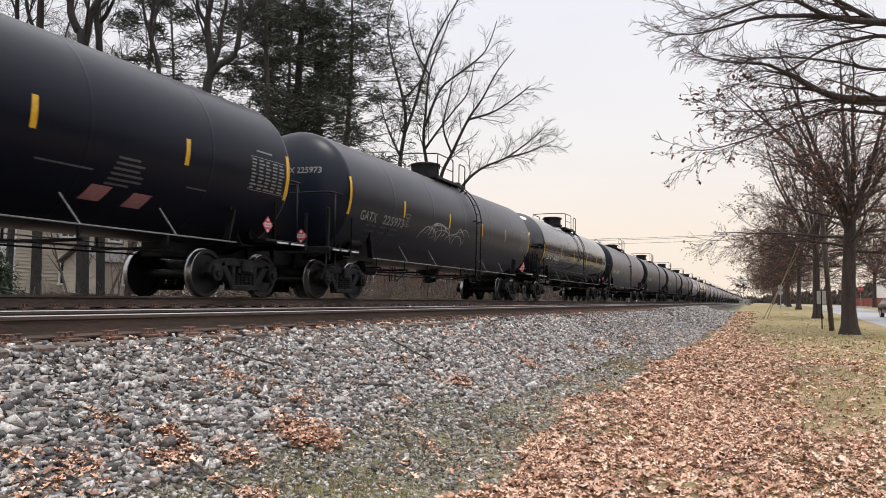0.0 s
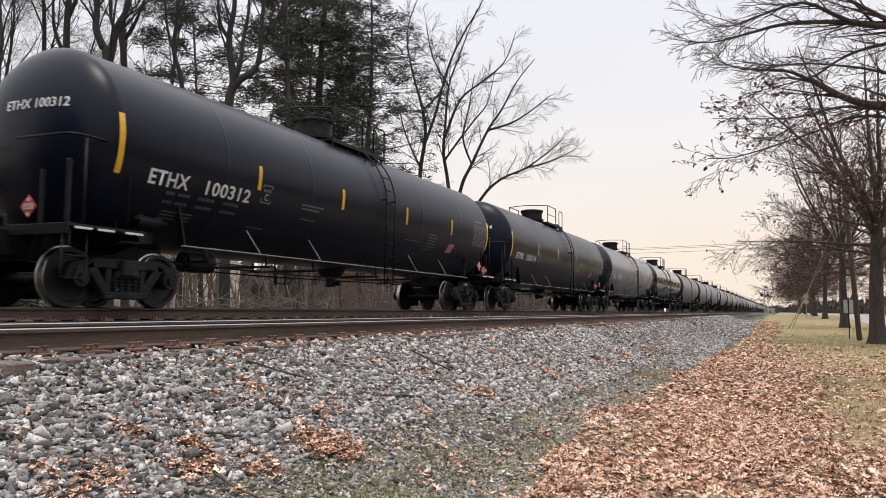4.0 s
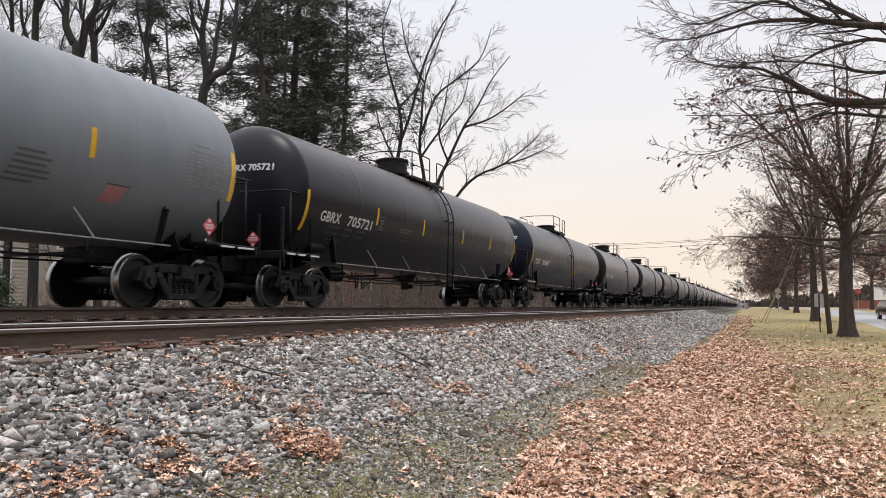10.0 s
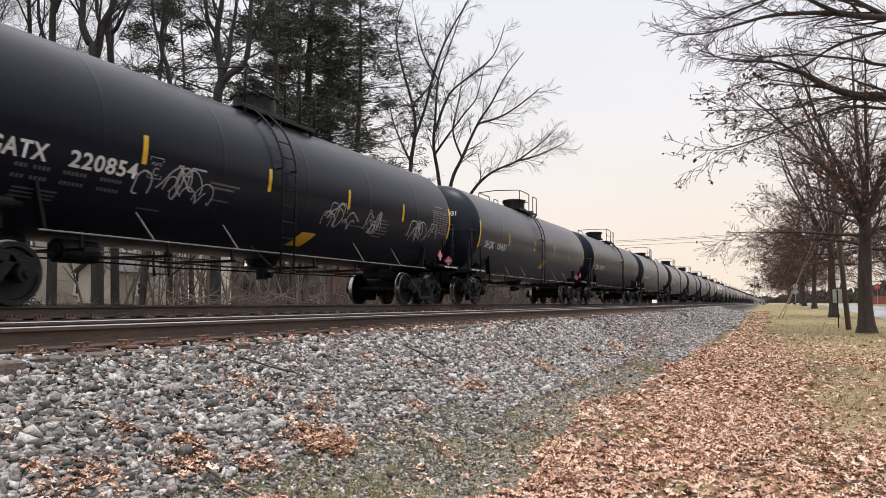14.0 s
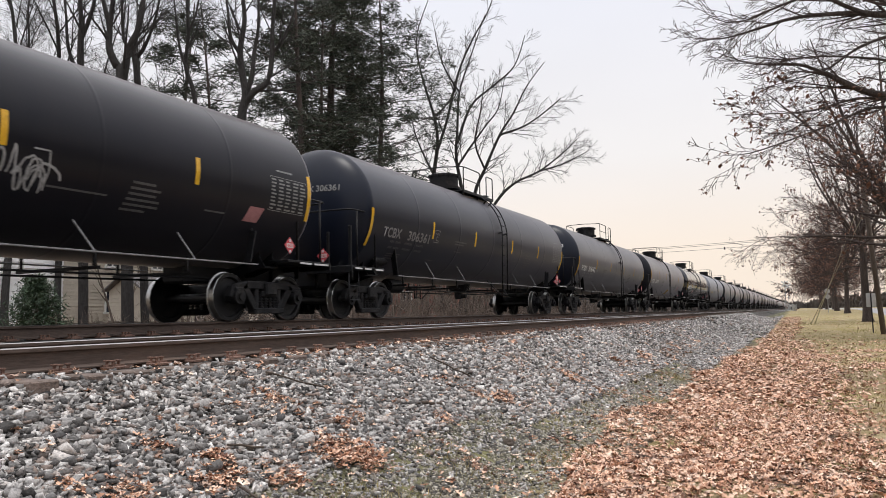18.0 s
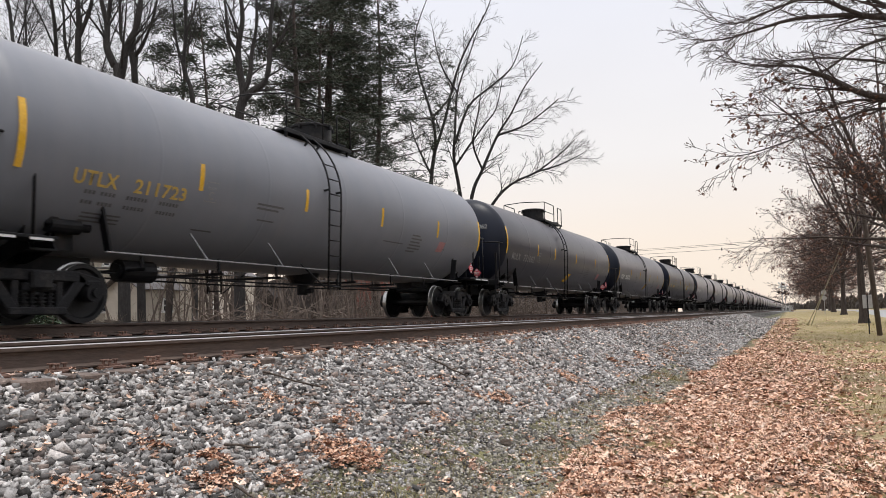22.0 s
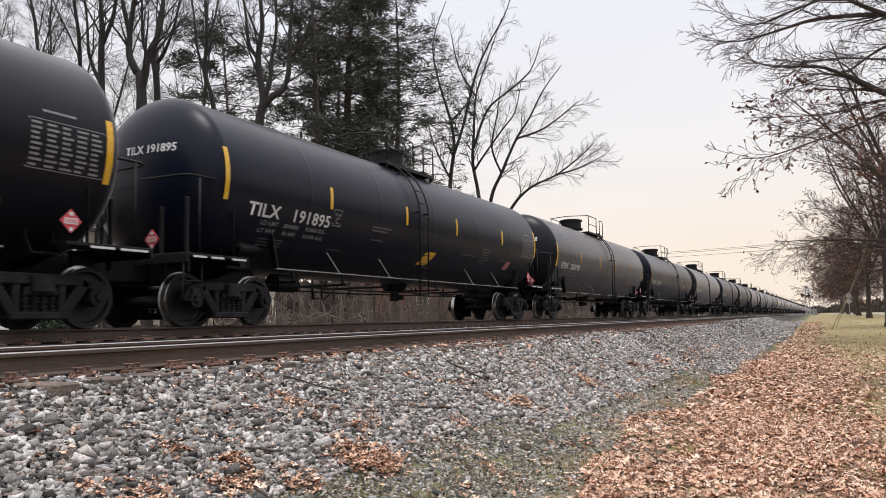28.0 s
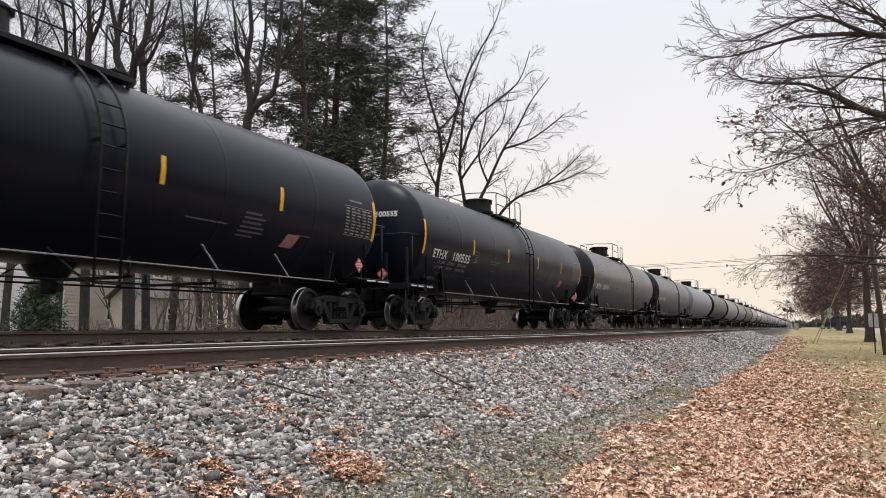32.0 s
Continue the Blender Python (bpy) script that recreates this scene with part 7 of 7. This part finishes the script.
ORANGE = surface("orange_plastic", (0.65, 0.13, 0.05), (0.75, 0.2, 0.08), 0.5, 0, 4, 40, 0.05)
cone = new("traffic_cone", sheet_from(bm, "traffic_cone", ORANGE))
cone.matrix_basis = pose(-15.2, 30.9, land(-15.2))
tagged(cone, "faded orange traffic cone in the brush", "cone")

# ---- woods that close the view on every side ----
WOODS = surface("bare_woods", (0.03, 0.025, 0.023), (0.075, 0.062, 0.055), 0.95, 0, 0.25, 2.5, 0.8, 0.3, stretch=(1, 1, 0.3))


def make_woods(points, height, seed):
    """A belt of bare woods that closes the place: a deep uneven bank with a ragged top."""
    rng = random.Random(seed)
    verts, faces = [], []
    cols = []
    for (x0, y0), (x1, y1) in zip(points, points[1:]):
        n = max(2, int(math.hypot(x1 - x0, y1 - y0) / 1.6))
        for k in range(n):
            t = k / n
            cols.append((x0 + (x1 - x0) * t, y0 + (y1 - y0) * t))
    for x, y in cols:
        top = height * (0.72 + 0.3 * noise.noise((x * 0.05, y * 0.05, seed)) + 0.18 * noise.noise((x * 0.3, y * 0.3, seed)) + rng.uniform(-0.07, 0.07))
        for k in range(7):
            z = top * k / 6
            wob = 1.6 * noise.noise((x * 0.4, y * 0.4, z * 0.4 + seed))
            verts.append((x + wob + rng.uniform(-0.5, 0.5), y + wob, z - 0.5))
    for i in range(len(cols) - 1):
        for k in range(6):
            a = i * 7 + k
            faces.append((a, a + 7, a + 8, a + 1))
    ob = new("backdrop", sheet_mesh("backdrop", verts, faces, WOODS))
    tagged(ob, "dark belt of bare winter woods added to close the place", "woods", kind="structure")


# stretches beside and behind the camera are unseen, added to darken the tanks' reflections
make_woods([(46, 330), (44, 130), (36, 70), (31, 20), (30, -40), (20, -75), (-40, -80), (-80, -50), (-75, 20), (-78, 100), (-70, 240), (-60, 420)], 14, 3)
make_woods([(-75, 560), (-20, 900), (8, 1300)], 14, 4)
make_woods([(9, 1300), (14, 800), (30, 420), (46, 330)], 13, 5)

# ---- the road, its signs, poles and wires ----
def make_road():
    xs, ys = [5.8, 7.8, 9.8, 11.8, 13.4], [-60, -20, 0, 20, 38, 45, 52, 61, 75, 90, 105, 120, 160, 240, 400, 800]
    verts = [(x, y, climb(y) + 0.03 - 0.012 * abs(x - 9.6) / 3.8 - (0.06 if x in (5.8, 13.4) else 0)) for y in ys for x in xs]
    faces = [(j * 5 + i, j * 5 + i + 1, j * 5 + i + 6, j * 5 + i + 5) for j in range(len(ys) - 1) for i in range(4)]
    tagged(new("road", sheet_mesh("road", verts, faces, ASPHALT)), "worn pale grey asphalt road beside the verge", "road", kind="structure")
    verts = [(x, y, 1.2 + 0.035 + (0.18 if x < -2 else 0.0) * min(1, (-2 - x) / 3)) for y in (121, 131) for x in (46, 30, 13.4, 5.8, 0, -2, -4.6)]
    faces = [(i + 1, i, i + 7, i + 8) for i in range(6)]
    tagged(new("road", sheet_mesh("cross_road", verts, faces, ASPHALT)), "grey asphalt side road leading to a level crossing", "road", kind="structure")


make_road()


def make_sign(x, y, z, h, kind, label):
    sign = thing("road_sign", label, "sign", pose(x, y, z))
    bm = bmesh.new()
    box(bm, (0.06, 0.05, h), (0, 0, h / 2), bevel=0.008)
    placed("post", sheet_from(bm, "post", TRUCK_STEEL if kind == "panel" else GALV), None, sign)
    if kind == "panel":
        bm = box(bmesh.new(), (0.46, 0.012, 0.72), (0, 0.035, h - 0.36), bevel=0.005)
        placed("panel", sheet_from(bm, "panel", SIGN_BACK), None, sign, "plain grey back of a sign")
    else:
        bm = drum(bmesh.new(), 0.29, 0.012, (0, 0.035, h - 0.3), (90, 0, 0), 28)
        placed("disc", sheet_from(bm, "disc", SIGN_BACK), None, sign, "round sign seen from behind")
        bm = box(bmesh.new(), (0.5, 0.012, 0.5), (0, 0.035, h - 0.98), (0, 45, 0), 0.005)
        placed("diamond", sheet_from(bm, "diamond", SIGN_BACK), None, sign, "pale diamond-shaped sign")


make_sign(3.4, 46, climb(46), 2.1, "panel", "road sign on a dark post, seen from behind")
make_sign(2.85, 98, climb(98), 2.85, "pair", "round and diamond road signs on one post")

pole = thing("utility_pole", "weathered leaning wooden utility pole with a crossarm", "utility pole", pose(3.75, 44.5, climb(44.5), 0, -3.5, 0))
bm = bmesh.new()
pipe(bm, [(0, 0, -0.2), (0, 0, 4), (0.03, 0, 9.2)], 0.13, 12)
placed("shaft", sheet_from(bm, "shaft", POLE_WOOD), None, pole)
placed("crossarm", sheet_from(box(bmesh.new(), (2.2, 0.1, 0.12), (0, 0.12, 8.7), bevel=0.01), "crossarm", POLE_WOOD), None, pole)
bm = bmesh.new()
for end in ((3.35, 45.2, 7.6), (3.25, 45.0, 6.4)):
    a, b = Vector((0.55, 58, 0.42)), Vector(end)
    if end[2] > 7:
        a = a + Vector((0.25, 0.6, 0))
    pipe(bm, [a, a.lerp(b, 0.5), b], 0.012, 5)
    pipe(bm, [a, a.lerp(b, 0.35)], 0.022, 6)
guy = new("guy_wire", sheet_from(bm, "guy_wire", GUY_YELLOW))
tagged(guy, "pair of guy wires with faded yellow guards", "guy wire")


def make_wire(name, ends, sag, label):
    bm = bmesh.new()
    a, b = Vector(ends[0]), Vector(ends[1])
    pts = []
    for k in range(17):
        t = k / 16
        p = a.lerp(b, t)
        p.z -= sag * 4 * t * (1 - t)
        pts.append(p)
    pipe(bm, pts, 0.028, 4)
    if name == "overhead_cable":
        drum(bm, 0.09, 0.4, pts[12], (0, 0, 0), 8)
    tagged(new(name, sheet_from(bm, name, STEEL_BLACK)), label, "cable", "cables over the line")


for k, dz in enumerate((0, 0.6, 0.85)):
    make_wire("overhead_cable" if k == 0 else "overhead_wire", [(-60, 118 + k, 11.2 + dz), (7, 118, 11.2 + dz)], 0.7, "black overhead cable strung across the railway")


def make_signal(x, y, z, flip):
    """A level-crossing signal: mast, crossed boards, a pair of hooded lamps and a base box."""
    s = thing("crossing_signal", "level-crossing signal mast with crossed boards and lamps", "signal", pose(x, y, z, 0, 0, flip), "signals at the crossing")
    placed("mast", sheet_from(drum(bmesh.new(), 0.06, 4.4, (0, 0, 2.2), seg=12), "mast", GALV), None, s)
    for q in (45, -45):
        placed("crossbuck_board", sheet_from(box(bmesh.new(), (1.2, 0.02, 0.2), (0, -0.08, 3.9), (0, q, 0), 0.005), "crossbuck_board", TRIM_WHITE), None, s)
    placed("lamp_bar", sheet_from(box(bmesh.new(), (1.0, 0.06, 0.06), (0, 0, 2.9), bevel=0.01), "lamp_bar", STEEL_BLACK), None, s)
    for u in (-0.42, 0.42):
        bm = drum(bmesh.new(), 0.2, 0.03, (u, -0.05, 2.9), (90, 0, 0), 20)
        drum(bm, 0.11, 0.25, (u, -0.16, 2.9), (90, 0, 0), 14)
        placed("lamp", sheet_from(bm, "lamp", STEEL_BLACK), None, s, "round black lamp with a hood")
    placed("base_box", sheet_from(box(bmesh.new(), (0.35, 0.3, 0.7), (0, 0, 0.35), bevel=0.02), "base_box", GALV), None, s)


make_signal(-1.95, 119.5, surface_z(-1.95, 119.5), 0)
make_signal(-1.7, 133, 1.2, 180)
bm = box(bmesh.new(), (0.6, 0.6, 0.9), (0, 0, 0.45), bevel=0.03)
box(bm, (0.66, 0.66, 0.06), (0, 0, 0.92), bevel=0.02)
cab = new("signal_cabinet", sheet_from(bm, "signal_cabinet", GALV))
cab.matrix_basis = pose(-0.9, 121, surface_z(-0.9, 121) - 0.02)
tagged(cab, "pale metal signal cabinet by the crossing", "cabinet")

# the red brick wall and the house across the road
def make_brick_wall(x0, x1, y, z, h):
    w = thing("brick_wall", "low red brick garden wall across the road", "wall", pose(x0, y, z))
    bm = box(bmesh.new(), (x1 - x0, 0.22, h), ((x1 - x0) / 2, 0, h / 2))
    placed("wall_body", sheet_from(bm, "wall_body", BRICK_RED), None, w)
    cap = sheet_from(box(bmesh.new(), (0.98, 0.3, 0.08), (0, 0, 0), bevel=0.01), "coping_stone", TIE_WOOD)
    for k in range(int(x1 - x0)):
        placed("coping_stone", cap, None, w, "", pose(0.5 + k, 0, h + 0.04))


make_brick_wall(14.5, 40, 138, 1.2, 1.35)
make_house("house", "pale house with grey roof across the road", (27, 158, 1.2), (12, 9, 4.2), SIDING_WHITE, 1, [("y", -3, 1.9, 1.1, 1.4), ("y", 2, 1.9, 1.1, 1.4), ("x", 0, 1.9, 1.0, 1.4)], 2.6)
stop = thing("stop_sign", "red eight-sided stop sign on a steel post", "sign", pose(13.6, 118, 1.15))
placed("post", sheet_from(box(bmesh.new(), (0.06, 0.05, 2.9), (0, 0, 1.45), bevel=0.006), "post", GALV), None, stop)
plate = placed("plate", sheet_from(drum(bmesh.new(), 0.42, 0.015, (0, -0.04, 2.5), (90, 22.5, 0), 8), "plate", RED_MARK), None, stop, "red octagonal plate")
cu = bpy.data.curves.new("word", "FONT")
cu.body, cu.size, cu.align_x, cu.align_y = "STOP", 0.28, "CENTER", "CENTER"
ob = bpy.data.objects.new("word", cu)
me = bpy.data.meshes.new_from_object(ob)
bpy.data.objects.remove(ob)
bpy.data.curves.remove(cu)
placed("lettering", me, TRIM_WHITE, plate, "white letters", pose(0, -0.052, 2.5, 90, 0, 0))


# ---- road vehicles ----
def make_vehicle(label, at, paint_, tall=0.0, yaw=0):
    """A car with a shaped body, glazed cabin, lamps and four wheels; it heads along -y."""
    car = thing("car", label, "car", pose(*at, 0, 0, yaw))
    L, W = 4.7, 1.82
    side = [(-2.3, 0.35), (-2.35, 0.62), (-2.2, 0.86), (-1.0, 0.98), (-0.95, 1.0), (2.1, 1.05), (2.3, 0.95), (2.34, 0.5), (2.25, 0.33)]
    bm = bmesh.new()
    a = [bm.verts.new((W / 2, y, z + tall * 0.15)) for y, z in side]
    b = [bm.verts.new((-W / 2, y, z + tall * 0.15)) for y, z in side]
    n = len(side)
    for i in range(n):
        bm.faces.new((a[i], a[(i + 1) % n], b[(i + 1) % n], b[i]))
    bm.faces.new(a[::-1])
    bm.faces.new(b)
    bmesh.ops.recalc_face_normals(bm, faces=bm.faces)
    bmesh.ops.bevel(bm, geom=bm.edges[:], offset=0.06, segments=2, affect="EDGES", profile=0.6)
    placed("body", sheet_from(smooth(bm, 50), "body", paint_), None, car)
    roof = 1.48 + tall
    cab_ = [(-1.05, 0.96), (-0.35, roof - 0.04), (0.1, roof), (1.55 + 0.5 * tall, roof - 0.03), (2.15, 1.03)]
    bm = bmesh.new()
    a = [bm.verts.new((W / 2 - (0.08 if z < 1.1 else 0.2), y, z + tall * 0.1)) for y, z in cab_]
    b = [bm.verts.new((-W / 2 + (0.08 if z < 1.1 else 0.2), y, z + tall * 0.1)) for y, z in cab_]
    n = len(cab_)
    for i in range(n):
        f = bm.faces.new((a[i], a[(i + 1) % n], b[(i + 1) % n], b[i]))
    bm.faces.new(a[::-1])
    bm.faces.new(b)
    bmesh.ops.recalc_face_normals(bm, faces=bm.faces)
    placed("cabin", sheet_from(bm, "cabin", PANE), None, car, "dark glazed cabin")
    bm = box(bmesh.new(), (W - 0.34, 1.7 + tall, 0.05), (0, 0.7, roof + tall * 0.1 + 0.01), bevel=0.02)
    placed("roof_panel", sheet_from(bm, "roof_panel", paint_), None, car)
    for s in (1, -1):
        for y in (-1.42, 1.4):
            bm = drum(bmesh.new(), 0.34, 0.22, (0, 0, 0), (0, 90, 0), 22)
            w = placed("wheel", sheet_from(bm, "wheel", TYRE), None, car, "", pose(s * 0.82, y, 0.34))
            placed("rim", sheet_from(drum(bmesh.new(), 0.21, 0.24, (0, 0, 0), (0, 90, 0), 16), "rim", GALV), None, w)
        placed("headlight", sheet_from(box(bmesh.new(), (0.34, 0.08, 0.14), (0, 0, 0), bevel=0.03), "headlight", TRIM_WHITE), None, car, "", pose(s * 0.68, -2.3, 0.72 + tall * 0.15))
    return car


make_vehicle("dark red saloon car parked on the road", (10.1, 66, climb(66) + 0.03), CAR_RED, 0, 4)
SUV = make_vehicle("black sport utility vehicle waiting at the crossing", (45, 126, 1.24), CAR_DARK, 0.3, -90)


def motions():
    """The train runs towards the camera at a little over twenty metres a second; its wheels roll with it."""
    for k, nudge, car in CARS:
        rows = []
        for t in range(0, 33, 2):
            rows.append((t, pose(FAR_TRACK, FRONT_AT_START + TRUCKS + PITCH * k + nudge - travelled(t), FAR_TOP)))
        walk(car, rows)
    walk(SUV, [(t, pose(x, 126, 1.24, 0, 0, -90)) for t, x in ((0, 46), (26, 46), (27, 32), (28, 18.5), (28.5, 13), (29, 9.4), (29.5, 7.0), (30, 5.6), (30.5, 4.9), (31, 4.5), (32, 4.1))])
    first = {}
    for k, _, car in CARS:
        for truck in (o for o in car.children if o.name.split(".")[0] == "truck"):
            for w in (o for o in truck.children if o.name.split(".")[0] == "wheelset"):
                y = round(w.location.y, 3)
                if y not in first:
                    rows = []
                    for n in range(0, 32 * FPS + 1):
                        turn = Matrix.Rotation(travelled(n / FPS) / 0.457, 4, "X")
                        rows.append((n / FPS, Matrix.Translation((0, y, 0.457)) @ turn))
                    walk(w, rows)
                    first[y] = w
                else:
                    keys = w.animation_data_create()
                    w.rotation_mode = "QUATERNION"
                    keys.action = first[y].animation_data.action
                    keys.action_slot = first[y].animation_data.action_slot


motions()
